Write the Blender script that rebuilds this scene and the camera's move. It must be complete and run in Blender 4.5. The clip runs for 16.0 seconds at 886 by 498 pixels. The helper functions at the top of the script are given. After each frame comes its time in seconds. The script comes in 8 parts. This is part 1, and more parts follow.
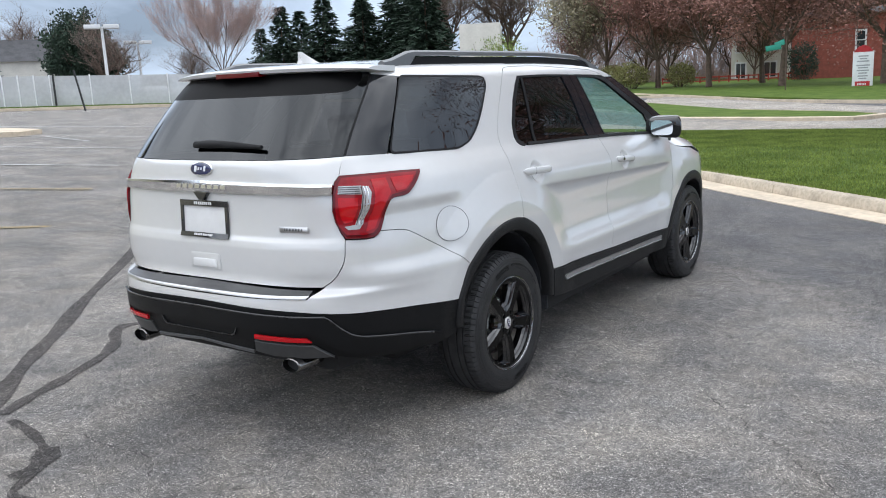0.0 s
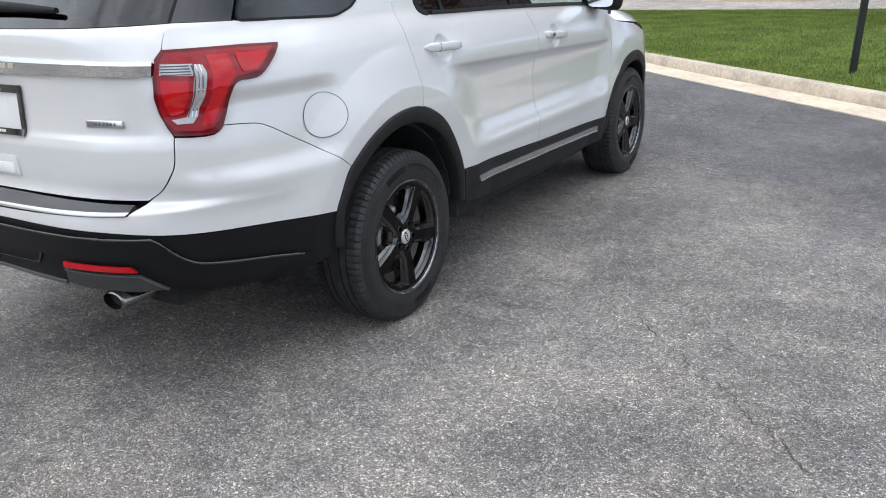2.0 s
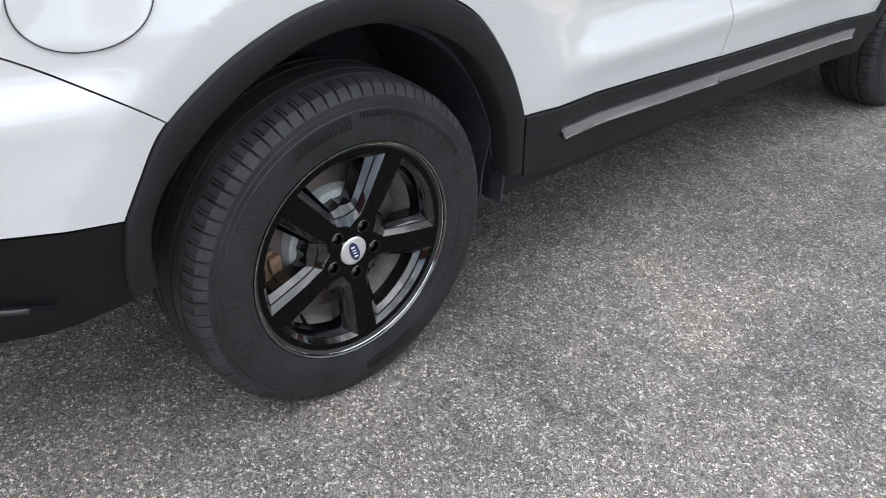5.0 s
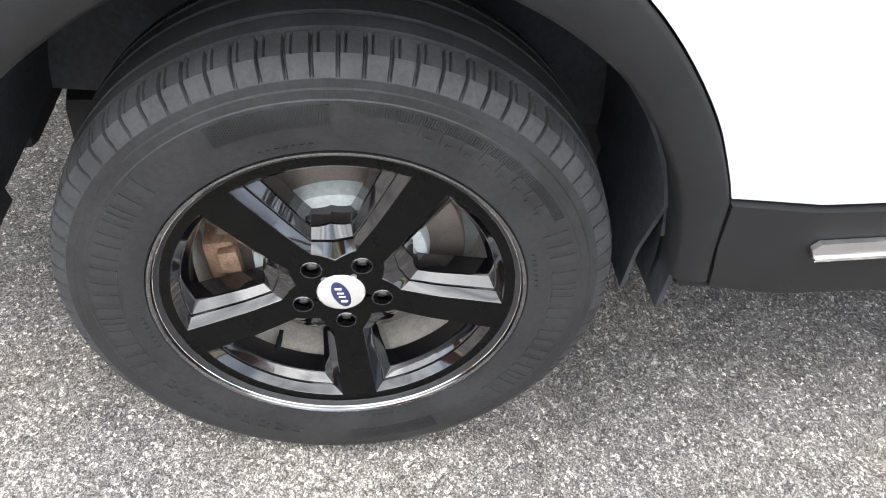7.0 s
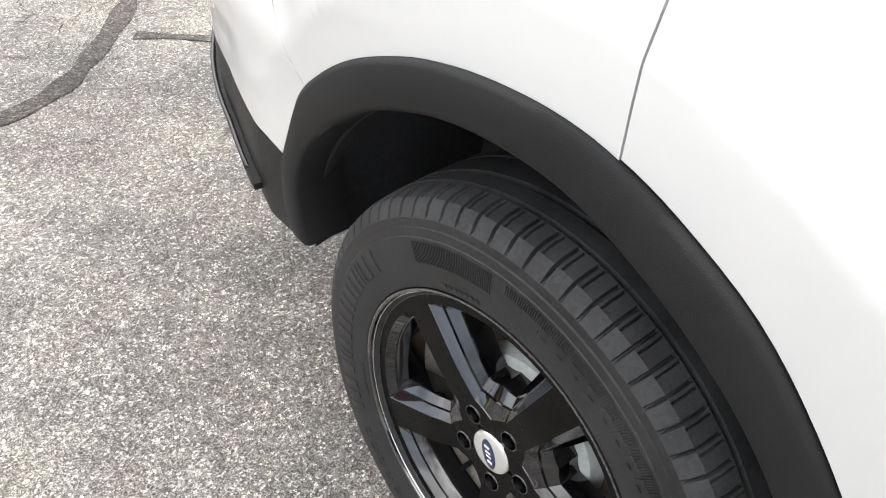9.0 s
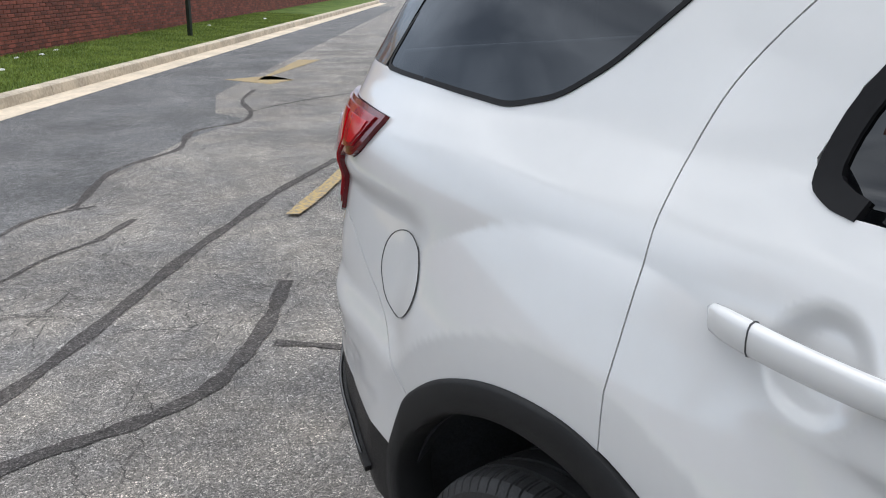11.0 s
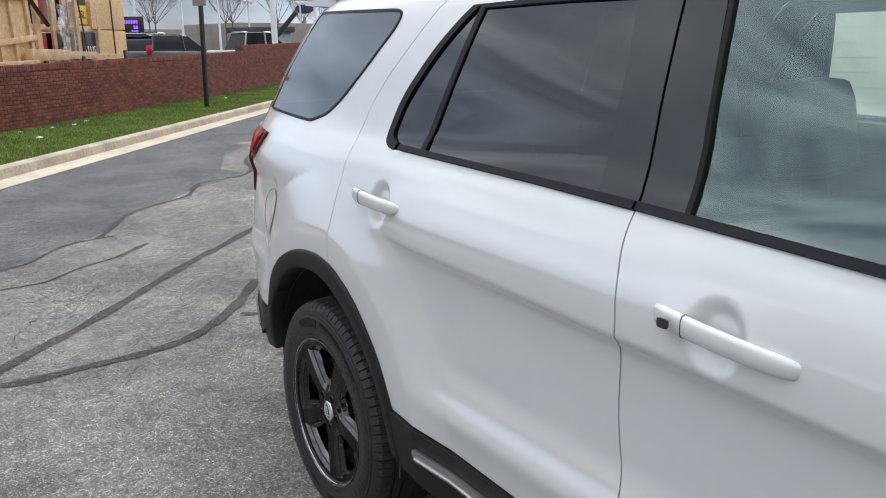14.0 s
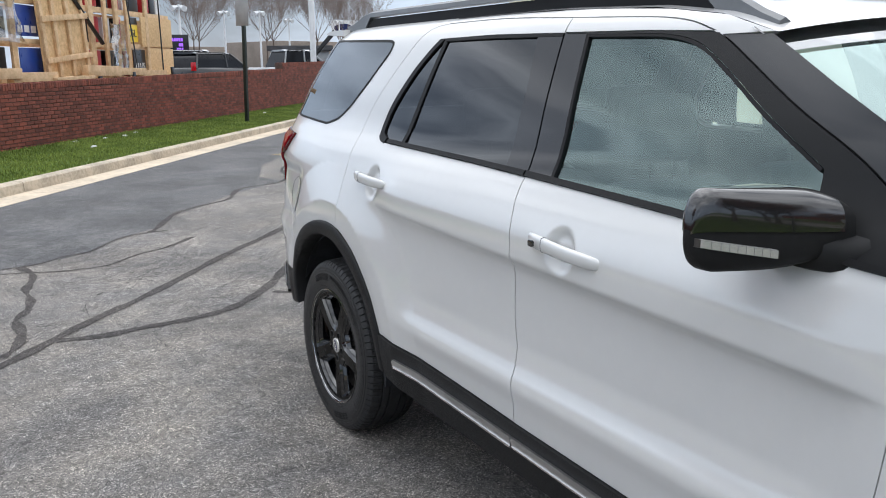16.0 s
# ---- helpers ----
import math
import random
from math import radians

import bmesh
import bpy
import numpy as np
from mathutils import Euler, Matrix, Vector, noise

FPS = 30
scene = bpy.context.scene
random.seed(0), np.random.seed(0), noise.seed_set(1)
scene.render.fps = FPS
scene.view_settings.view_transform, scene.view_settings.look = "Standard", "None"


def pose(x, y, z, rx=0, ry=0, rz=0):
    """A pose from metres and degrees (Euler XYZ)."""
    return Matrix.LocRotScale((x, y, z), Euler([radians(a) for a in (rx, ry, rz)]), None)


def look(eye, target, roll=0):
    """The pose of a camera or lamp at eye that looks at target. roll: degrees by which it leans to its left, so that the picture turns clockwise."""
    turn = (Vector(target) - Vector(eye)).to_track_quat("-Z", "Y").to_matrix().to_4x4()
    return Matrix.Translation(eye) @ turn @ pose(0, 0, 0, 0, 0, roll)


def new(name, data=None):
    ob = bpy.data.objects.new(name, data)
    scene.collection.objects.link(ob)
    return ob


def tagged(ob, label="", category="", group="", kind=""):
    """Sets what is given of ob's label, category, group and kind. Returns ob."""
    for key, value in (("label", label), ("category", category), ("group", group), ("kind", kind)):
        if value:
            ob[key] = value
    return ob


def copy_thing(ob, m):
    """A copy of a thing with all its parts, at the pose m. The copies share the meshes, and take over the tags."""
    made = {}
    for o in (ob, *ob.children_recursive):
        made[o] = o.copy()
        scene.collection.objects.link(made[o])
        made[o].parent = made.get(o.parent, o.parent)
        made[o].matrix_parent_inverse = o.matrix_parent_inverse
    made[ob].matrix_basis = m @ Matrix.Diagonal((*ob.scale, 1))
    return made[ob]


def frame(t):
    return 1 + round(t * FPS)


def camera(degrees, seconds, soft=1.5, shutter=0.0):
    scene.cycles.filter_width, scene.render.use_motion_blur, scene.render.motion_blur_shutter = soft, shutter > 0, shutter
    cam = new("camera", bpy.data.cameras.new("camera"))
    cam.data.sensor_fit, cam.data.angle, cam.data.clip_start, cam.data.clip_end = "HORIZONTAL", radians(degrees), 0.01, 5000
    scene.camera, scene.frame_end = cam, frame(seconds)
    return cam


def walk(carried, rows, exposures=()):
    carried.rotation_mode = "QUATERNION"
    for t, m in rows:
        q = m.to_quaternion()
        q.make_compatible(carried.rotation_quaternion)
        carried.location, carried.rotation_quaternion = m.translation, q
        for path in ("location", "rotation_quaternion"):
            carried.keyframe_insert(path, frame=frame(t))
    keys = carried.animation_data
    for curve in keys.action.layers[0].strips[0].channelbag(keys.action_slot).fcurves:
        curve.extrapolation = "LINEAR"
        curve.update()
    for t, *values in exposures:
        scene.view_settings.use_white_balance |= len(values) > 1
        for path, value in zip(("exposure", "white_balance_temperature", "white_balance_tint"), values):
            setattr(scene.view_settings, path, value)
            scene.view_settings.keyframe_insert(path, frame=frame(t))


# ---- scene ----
cam = camera(56.0, 16.0, 1.0)
PATH = [
    (0, (3.125, -3.649, 1.609), (1.998, -2.043, 1.224), -2.8),
    (0.5, (3.112, -3.518, 1.589), (2.003, -1.911, 1.156), -2.7),
    (1, (3.1, -3.323, 1.556), (2.012, -1.719, 1.062), -2.3),
    (1.5, (3.003, -3.092, 1.517), (1.963, -1.48, 0.951), -2.3),
    (2, (2.885, -2.832, 1.487), (1.896, -1.222, 0.833), -2.2),
    (2.5, (2.847, -2.505, 1.448), (1.853, -0.931, 0.717), -1.5),
    (3, (2.753, -2.172, 1.416), (1.735, -0.624, 0.663), -1.3),
    (5.5, (2.07, -0.606, 1.267), (0.745, 0.354, 0.117), 2.6),
    (6, (1.945, -0.374, 1.226), (0.557, 0.366, -0.009), 3.9),
    (6.5, (1.797, -0.184, 1.199), (0.4, 0.34, -0.132), 5.3),
    (7, (1.739, 0.015, 1.196), (0.304, 0.231, -0.18), 6.1),
    (7.5, (1.669, 0.199, 1.18), (0.243, 0.045, -0.214), 7.8),
    (8, (1.528, 0.286, 1.145), (0.241, -0.155, -0.321), 8.3),
    (8.5, (1.469, 0.404, 1.17), (0.329, -0.389, -0.269), 6.0),
    (9, (1.505, 0.468, 1.273), (0.432, -0.68, 0.036), 3.1),
    (9.5, (1.582, 0.493, 1.377), (0.483, -0.839, 0.368), 1.4),
    (10, (1.618, 0.51, 1.456), (0.494, -0.926, 0.635), 1.3),
    (12.5, (1.853, 1.622, 1.522), (0.845, -0.018, 0.977), -1.8),
    (13, (1.904, 1.886, 1.529), (0.875, 0.249, 1.016), -1.6),
    (13.5, (1.999, 2.149, 1.537), (0.927, 0.533, 1.048), -1.6),
    (14, (2.026, 2.372, 1.539), (0.972, 0.74, 1.067), -1.0),
    (14.5, (2.067, 2.577, 1.543), (1.034, 0.924, 1.095), -0.6),
    (15, (2.178, 2.778, 1.545), (1.11, 1.145, 1.11), -1.0),
    (15.5, (2.256, 2.974, 1.544), (1.211, 1.324, 1.114), -0.8),
    (16, (2.303, 3.208, 1.547), (1.313, 1.524, 1.118), -0.5),
]
EXPOSURES = [(0, 0.17, 6250, 10), (3, 0.36, 6250, 11), (5.5, 0.95, 6450, 11), (6.5, 1.7, 6600, 11), (7, 1.88, 6700, 10), (8, 1.88, 7000, 10), (8.5, 1.65, 7200, 10), (9.0, 1.15, 6900, 10),
             (9.5, 0.36, 6700, 10), (10.2, 0.0, 6450, 10), (12.5, 0.0, 6350, 10), (16, 0.08, 6350, 10)]
walk(cam, [(t, look(eye, target, roll)) for t, eye, target, roll in PATH], EXPOSURES)
# ---- sky and light: a heavy overcast afternoon ----
SUN_UP, SUN_TURN = radians(50), radians(200)
world = bpy.data.worlds.new("world")
scene.world = world
world.use_nodes = True
wn, wl = world.node_tree.nodes, world.node_tree.links
wn.clear()


def wnode(kind, **sets):
    n = wn.new(kind)
    for key, value in sets.items():
        n.inputs[key].default_value = value
    return n


sky = wn.new("ShaderNodeTexSky")
sky.sky_type, sky.sun_disc, sky.sun_elevation, sky.sun_rotation = "NISHITA", False, SUN_UP, SUN_TURN
geo = wn.new("ShaderNodeTexCoord")
squash = wn.new("ShaderNodeMapping")
squash.inputs["Scale"].default_value = (1.0, 1.0, 2.6)
cloud = wnode("ShaderNodeTexNoise", Scale=2.3, Detail=7.0, Roughness=0.55, Distortion=0.6)
ramp = wn.new("ShaderNodeValToRGB")
ramp.color_ramp.elements[0].position, ramp.color_ramp.elements[0].color = 0.34, (0.235, 0.25, 0.275, 1)
ramp.color_ramp.elements[1].position, ramp.color_ramp.elements[1].color = 0.68, (0.86, 0.87, 0.88, 1)
height = wn.new("ShaderNodeSeparateXYZ")
climb = wnode("ShaderNodeMapRange")
climb.inputs["From Min"].default_value, climb.inputs["From Max"].default_value = 0.05, 0.85
climb.inputs["To Min"].default_value, climb.inputs["To Max"].default_value = 0.62, 2.1
lift = wn.new("ShaderNodeVectorMath")
lift.operation = "SCALE"
back_cloud, back_sky, both = wn.new("ShaderNodeBackground"), wn.new("ShaderNodeBackground"), wn.new("ShaderNodeAddShader")
back_cloud.inputs["Strength"].default_value, back_sky.inputs["Strength"].default_value = 1.62, 0.02
out = wn.new("ShaderNodeOutputWorld")
wl.new(geo.outputs["Generated"], squash.inputs["Vector"])
wl.new(squash.outputs["Vector"], cloud.inputs["Vector"])
wl.new(cloud.outputs["Fac"], ramp.inputs["Fac"])
wl.new(geo.outputs["Generated"], height.inputs["Vector"])
wl.new(height.outputs["Z"], climb.inputs["Value"])
wl.new(ramp.outputs["Color"], lift.inputs[0])
wl.new(climb.outputs["Result"], lift.inputs["Scale"])
haze = wn.new("ShaderNodeValToRGB")          # bluer towards the horizon
haze.color_ramp.elements[0].position, haze.color_ramp.elements[0].color = 0.02, (0.86, 1.02, 1.26, 1)
haze.color_ramp.elements[1].position, haze.color_ramp.elements[1].color = 0.45, (1.0, 1.0, 1.0, 1)
cool = wn.new("ShaderNodeVectorMath")
cool.operation = "MULTIPLY"
wl.new(height.outputs["Z"], haze.inputs["Fac"])
wl.new(lift.outputs["Vector"], cool.inputs[0])
wl.new(haze.outputs["Color"], cool.inputs[1])
wl.new(cool.outputs["Vector"], back_cloud.inputs["Color"])
wl.new(sky.outputs["Color"], back_sky.inputs["Color"])
wl.new(back_cloud.outputs["Background"], both.inputs[0])
wl.new(back_sky.outputs["Background"], both.inputs[1])
wl.new(both.outputs["Shader"], out.inputs["Surface"])
sun = new("sun", bpy.data.lights.new("sun", "SUN"))
sun.data.energy, sun.data.angle, sun.data.color = 0.5, radians(75), (1.0, 0.99, 0.97)
sun.matrix_world = pose(0, 0, 30, 90 - math.degrees(SUN_UP), 0, 180 - math.degrees(SUN_TURN))
# ---- materials ----
def mat(name, colour, rough=0.5, metal=0.0, coat=0.0, spec=0.5, vary=0.0, scale=8.0, bump=0.0, bump_scale=60.0, second=None, split=(0.4, 0.6), island=0.0, random=0.0):
    """Principled material: a base colour that drifts between two tones at two scales, and fine relief."""
    m = bpy.data.materials.new(name)
    m.use_nodes = True
    n, l = m.node_tree.nodes, m.node_tree.links
    p = n["Principled BSDF"]
    p.inputs["Roughness"].default_value, p.inputs["Metallic"].default_value = rough, metal
    p.inputs["Coat Weight"].default_value, p.inputs["Specular IOR Level"].default_value = coat, spec
    p.inputs["Coat Roughness"].default_value = 0.03
    p.inputs["Base Color"].default_value = (*colour, 1)
    where = n.new("ShaderNodeTexCoord")
    if vary or second:
        big, fine = n.new("ShaderNodeTexNoise"), n.new("ShaderNodeTexNoise")
        big.inputs["Scale"].default_value, big.inputs["Detail"].default_value = scale, 5
        fine.inputs["Scale"].default_value, fine.inputs["Detail"].default_value = scale * 9, 3
        l.new(where.outputs["Object"], big.inputs["Vector"])
        l.new(where.outputs["Object"], fine.inputs["Vector"])
        add = n.new("ShaderNodeMath")
        add.operation = "MULTIPLY_ADD"
        add.inputs[1].default_value = 0.4
        l.new(fine.outputs["Fac"], add.inputs[0])
        scl = n.new("ShaderNodeMath")
        scl.operation = "MULTIPLY"
        scl.inputs[1].default_value = 0.6
        l.new(big.outputs["Fac"], scl.inputs[0])
        l.new(scl.outputs[0], add.inputs[2])
        r = n.new("ShaderNodeValToRGB")
        lo = second or tuple(c * (1 - vary) for c in colour)
        hi = colour if second else tuple(min(1, c * (1 + vary)) for c in colour)
        r.color_ramp.elements[0].position, r.color_ramp.elements[1].position = split
        r.color_ramp.elements[0].color, r.color_ramp.elements[1].color = (*lo, 1), (*hi, 1)
        l.new(add.outputs[0], r.inputs["Fac"])
        tint = r.outputs["Color"]
        if island or random:
            hue = n.new("ShaderNodeHueSaturation")
            rnd = n.new("ShaderNodeObjectInfo") if random else n.new("ShaderNodeNewGeometry")
            mr = n.new("ShaderNodeMapRange")
            amount = random or island
            mr.inputs["To Min"].default_value, mr.inputs["To Max"].default_value = 1 - amount, 1 + amount
            l.new(rnd.outputs["Random" if random else "Random Per Island"], mr.inputs["Value"])
            l.new(mr.outputs["Result"], hue.inputs["Value"])
            l.new(tint, hue.inputs["Color"])
            tint = hue.outputs["Color"]
        l.new(tint, p.inputs["Base Color"])
        rr = n.new("ShaderNodeMapRange")
        rr.inputs["To Min"].default_value, rr.inputs["To Max"].default_value = max(0.0, rough - 0.08), min(1, rough + 0.08)
        l.new(big.outputs["Fac"], rr.inputs["Value"])
        l.new(rr.outputs["Result"], p.inputs["Roughness"])
    if bump:
        g, b = n.new("ShaderNodeTexNoise"), n.new("ShaderNodeBump")
        g.inputs["Scale"].default_value, g.inputs["Detail"].default_value = bump_scale, 4
        b.inputs["Strength"].default_value, b.inputs["Distance"].default_value = min(1, bump), 0.004
        l.new(where.outputs["Object"], g.inputs["Vector"])
        l.new(g.outputs["Fac"], b.inputs["Height"])
        l.new(b.outputs["Normal"], p.inputs["Normal"])
    return m


def glass(name, tint, gloss=1.0, bare=0.09):
    """Thin pane: tinted see-through with a mirror-like surface, stronger at a slant, alike from both sides."""
    m = bpy.data.materials.new(name)
    m.use_nodes = True
    n, l = m.node_tree.nodes, m.node_tree.links
    n.remove(n["Principled BSDF"])
    clear, shine, mix, slant = n.new("ShaderNodeBsdfTransparent"), n.new("ShaderNodeBsdfGlossy"), n.new("ShaderNodeMixShader"), n.new("ShaderNodeLayerWeight")
    clear.inputs["Color"].default_value = (*tint, 1)
    shine.inputs["Color"].default_value, shine.inputs["Roughness"].default_value = (*(gloss if isinstance(gloss, tuple) else (gloss, gloss, gloss)), 1), 0.0
    slant.inputs["Blend"].default_value = 0.5
    steep, rise = n.new("ShaderNodeMath"), n.new("ShaderNodeMath")
    steep.operation, rise.operation = "POWER", "MULTIPLY_ADD"
    steep.inputs[1].default_value = 4.0
    rise.inputs[1].default_value, rise.inputs[2].default_value = 1 - bare, bare
    l.new(slant.outputs["Facing"], steep.inputs[0])
    l.new(steep.outputs[0], rise.inputs[0])
    l.new(rise.outputs[0], mix.inputs[0])
    l.new(clear.outputs[0], mix.inputs[1])
    l.new(shine.outputs[0], mix.inputs[2])
    l.new(mix.outputs[0], n["Material Output"].inputs["Surface"])
    return m


def glow(name, colour, strength):
    m = mat(name, colour, 0.4)
    p = m.node_tree.nodes["Principled BSDF"]
    p.inputs["Emission Color"].default_value, p.inputs["Emission Strength"].default_value = (*colour, 1), strength
    return m


def speckle(name, dark, mid, light, stone=190.0, patch=0.9, brown=0.08, zone=None):
    """Worn asphalt: stones of several greys in a dark binder, brownish worn patches; a zone of newer, darker binder lies past a line (way, start, end)."""
    m = mat(name, mid, 0.9, vary=0.20, scale=patch, spec=0.3)
    n, l = m.node_tree.nodes, m.node_tree.links
    p = n["Principled BSDF"]
    base = p.inputs["Base Color"].links[0].from_socket
    where = n.new("ShaderNodeTexCoord")

    def ramp(source, stops):
        r = n.new("ShaderNodeValToRGB")
        e = r.color_ramp.elements
        for k, (at_, c) in enumerate(stops):
            x = e[k] if k < 2 else e.new(at_)
            x.position, x.color = at_, (*c, 1)
        l.new(source, r.inputs["Fac"])
        return r.outputs["Color"]

    def noise_of(scale, detail, rough=0.6):
        t = n.new("ShaderNodeTexNoise")
        t.inputs["Scale"].default_value, t.inputs["Detail"].default_value, t.inputs["Roughness"].default_value = scale, detail, rough
        l.new(where.outputs["Object"], t.inputs["Vector"])
        return t.outputs["Fac"]

    def times(a, b):
        v = n.new("ShaderNodeVectorMath")
        v.operation = "MULTIPLY"
        l.new(a, v.inputs[0])
        l.new(b, v.inputs[1])
        return v.outputs[0]

    def cells(scale):
        c, g = n.new("ShaderNodeTexVoronoi"), n.new("ShaderNodeSeparateColor")
        c.inputs["Scale"].default_value = scale
        l.new(where.outputs["Object"], c.inputs["Vector"])
        l.new(c.outputs["Color"], g.inputs[0])
        return c, g.outputs[0]

    lo, hi = tuple(d / m_ for d, m_ in zip(dark, mid)), tuple(d / m_ for d, m_ in zip(light, mid))
    fine, fine_grey = cells(stone)
    coarse, coarse_grey = cells(stone * 0.36)
    tint = times(base, ramp(fine_grey, [(0.12, tuple(0.18 + 0.82 * v for v in lo)), (0.95, tuple(0.48 + 0.52 * v for v in hi)), (0.60, (1, 1, 1))]))
    tint = times(tint, ramp(coarse_grey, [(0.10, (0.62, 0.62, 0.62)), (0.94, tuple(0.36 + 0.64 * v for v in hi)), (0.25, (0.92, 0.92, 0.92)), (0.80, (0.98, 0.98, 0.98))]))
    tint = times(tint, ramp(noise_of(26.0, 3), [(0.35, (0.83, 0.83, 0.83)), (0.66, (1.15, 1.15, 1.15))]))
    tint = times(tint, ramp(noise_of(1.7, 6, 0.7), [(0.40, (0.88, 0.89, 0.91)), (0.68, (1.27, 1.27 - 0.5 * brown, 1.27 - 1.3 * brown))]))
    if zone:
        way, start, stop = zone
        dot, bend, span = n.new("ShaderNodeVectorMath"), n.new("ShaderNodeMath"), n.new("ShaderNodeMapRange")
        dot.operation, bend.operation = "DOT_PRODUCT", "MULTIPLY_ADD"
        dot.inputs[1].default_value = (*way, 0)
        l.new(where.outputs["Object"], dot.inputs[0])
        bend.inputs[1].default_value = 1.6
        l.new(noise_of(0.9, 5, 0.65), bend.inputs[0])
        l.new(dot.outputs["Value"], bend.inputs[2])
        span.interpolation_type = "SMOOTHSTEP"
        span.inputs["From Min"].default_value, span.inputs["From Max"].default_value = start + 0.8, stop + 0.8
        l.new(bend.outputs[0], span.inputs["Value"])
        tint = times(tint, ramp(span.outputs["Result"], [(0.0, (1, 1, 1)), (1.0, (0.57, 0.59, 0.63))]))
    l.new(tint, p.inputs["Base Color"])
    bump = n.new("ShaderNodeBump")
    bump.inputs["Strength"].default_value, bump.inputs["Distance"].default_value = 0.6, 0.006
    l.new(fine.outputs["Distance"], bump.inputs["Height"])
    bump.invert = True
    l.new(bump.outputs["Normal"], p.inputs["Normal"])
    return m


WHITE = mat("pearl_white_paint", (0.635, 0.635, 0.632), 0.32, coat=1.0, vary=0.01, scale=3)
WHITE.node_tree.nodes["Principled BSDF"].inputs["Coat IOR"].default_value = 1.85
WHITE.node_tree.nodes["Principled BSDF"].inputs["Coat Roughness"].default_value = 0.07
CLAD = mat("black_grained_plastic", (0.0145, 0.0147, 0.0155), 0.50, spec=0.21, vary=0.12, scale=5, bump=0.25, bump_scale=900)
BUMPERBLACK = mat("black_bumper_plastic", (0.0055, 0.0058, 0.0066), 0.42, spec=0.22, vary=0.12, scale=5, bump=0.2, bump_scale=900)
CLADEDGE = mat("smooth_black_plastic", (0.02, 0.0205, 0.0215), 0.26, spec=0.6, vary=0.1, scale=5)
GLOSS = mat("gloss_black", (0.012, 0.012, 0.013), 0.12, coat=1.0, vary=0.1, scale=4)
PIANO = mat("black_pillar_film", (0.011, 0.0125, 0.016), 0.16, spec=0.3, coat=0.55, vary=0.08, scale=3)
WHEELBLACK = mat("gloss_black_alloy", (0.003, 0.003, 0.004), 0.10, coat=0.8, spec=0.3)
SPOKEFACE = mat("satin_black_spoke_face", (0.0035, 0.0034, 0.0033), 0.28, spec=0.09, vary=0.1, scale=30)
WHEELBLACK.node_tree.nodes["Principled BSDF"].inputs["Coat IOR"].default_value = 1.75
CHROME = mat("chrome", (0.82, 0.82, 0.82), 0.07, metal=1.0, vary=0.03, scale=6)
SATIN = mat("satin_aluminium", (0.55, 0.55, 0.56), 0.32, metal=1.0, vary=0.05, scale=20)
RAILGREY = mat("grey_roof_rail", (0.16, 0.165, 0.17), 0.36, metal=0.5, vary=0.06, scale=6)
RUBBER = mat("tyre_rubber", (0.0235, 0.0237, 0.0248), 0.46, spec=0.28, vary=0.25, scale=14, bump=0.2, bump_scale=400)
# Dusty tread, its colour also lifted to offset the shade under the arch
TREAD = mat("dusty_lightened_tread_rubber", (0.037, 0.0375, 0.039), 0.6, spec=0.25, vary=0.25, scale=20, bump=0.2, bump_scale=400)
RUBBER_SMOOTH = mat("tyre_letter_rubber", (0.026, 0.026, 0.027), 0.42, spec=0.3, vary=0.1, scale=14)
SEAL = mat("black_rubber_seal", (0.009, 0.009, 0.010), 0.5, spec=0.16, vary=0.1, scale=10)
TIPSTEEL = mat("dark_exhaust_steel", (0.20, 0.195, 0.19), 0.22, metal=1.0, vary=0.2, scale=20)
DARK = mat("dark_underbody", (0.012, 0.012, 0.013), 0.8, vary=0.3, scale=6)
LINER = mat("wheel_arch_liner", (0.024, 0.026, 0.032), 0.7, vary=0.4, scale=9, bump=0.3, bump_scale=120)
GREYTRIM = mat("dark_grey_lower_trim", (0.065, 0.066, 0.068), 0.34, metal=0.4, vary=0.08, scale=8)
DISC = mat("brake_disc_steel", (0.20, 0.17, 0.15), 0.38, metal=0.6, vary=0.12, scale=30)
RUST = mat("pale_hub_coating", (0.40, 0.43, 0.42), 0.55, vary=0.15, scale=14)
NUTGREY = mat("dark_lug_nut", (0.22, 0.22, 0.22), 0.25, metal=0.9, vary=0.15, scale=60)
BARREL = mat("pale_rim_barrel", (0.42, 0.39, 0.35), 0.6, vary=0.2, scale=20)
CALIPER = mat("weathered_caliper", (0.24, 0.15, 0.10), 0.65, metal=0.3, vary=0.35, scale=40)
REDLENS = mat("red_lamp_lens", (0.27, 0.003, 0.008), 0.15, spec=0.3, coat=0.5, vary=0.12, scale=18)
REDLENS2 = mat("bright_red_lamp_lens", (0.47, 0.005, 0.010), 0.15, spec=0.3, coat=0.5, vary=0.1, scale=18)
DARKRED = mat("dark_red_lamp_edge", (0.12, 0.002, 0.005), 0.15, spec=0.3, coat=0.4, vary=0.1, scale=18)
CLEARLENS = mat("clear_lamp_lens", (0.52, 0.51, 0.51), 0.16, metal=0.3, coat=1.0, vary=0.08, scale=40)
CABIN = mat("dark_cabin_trim", (0.085, 0.085, 0.09), 0.7, vary=0.2, scale=8, bump=0.3, bump_scale=300)
SEAT = mat("charcoal_seat_cloth", (0.12, 0.125, 0.13), 0.85, vary=0.2, scale=12, bump=0.5, bump_scale=500)
BADGEBLUE = mat("badge_blue", (0.006, 0.012, 0.075), 0.12, coat=1.0, vary=0.1, scale=20)
BADGEWHITE = mat("badge_white", (0.78, 0.78, 0.78), 0.25, coat=0.5, vary=0.02, scale=20)
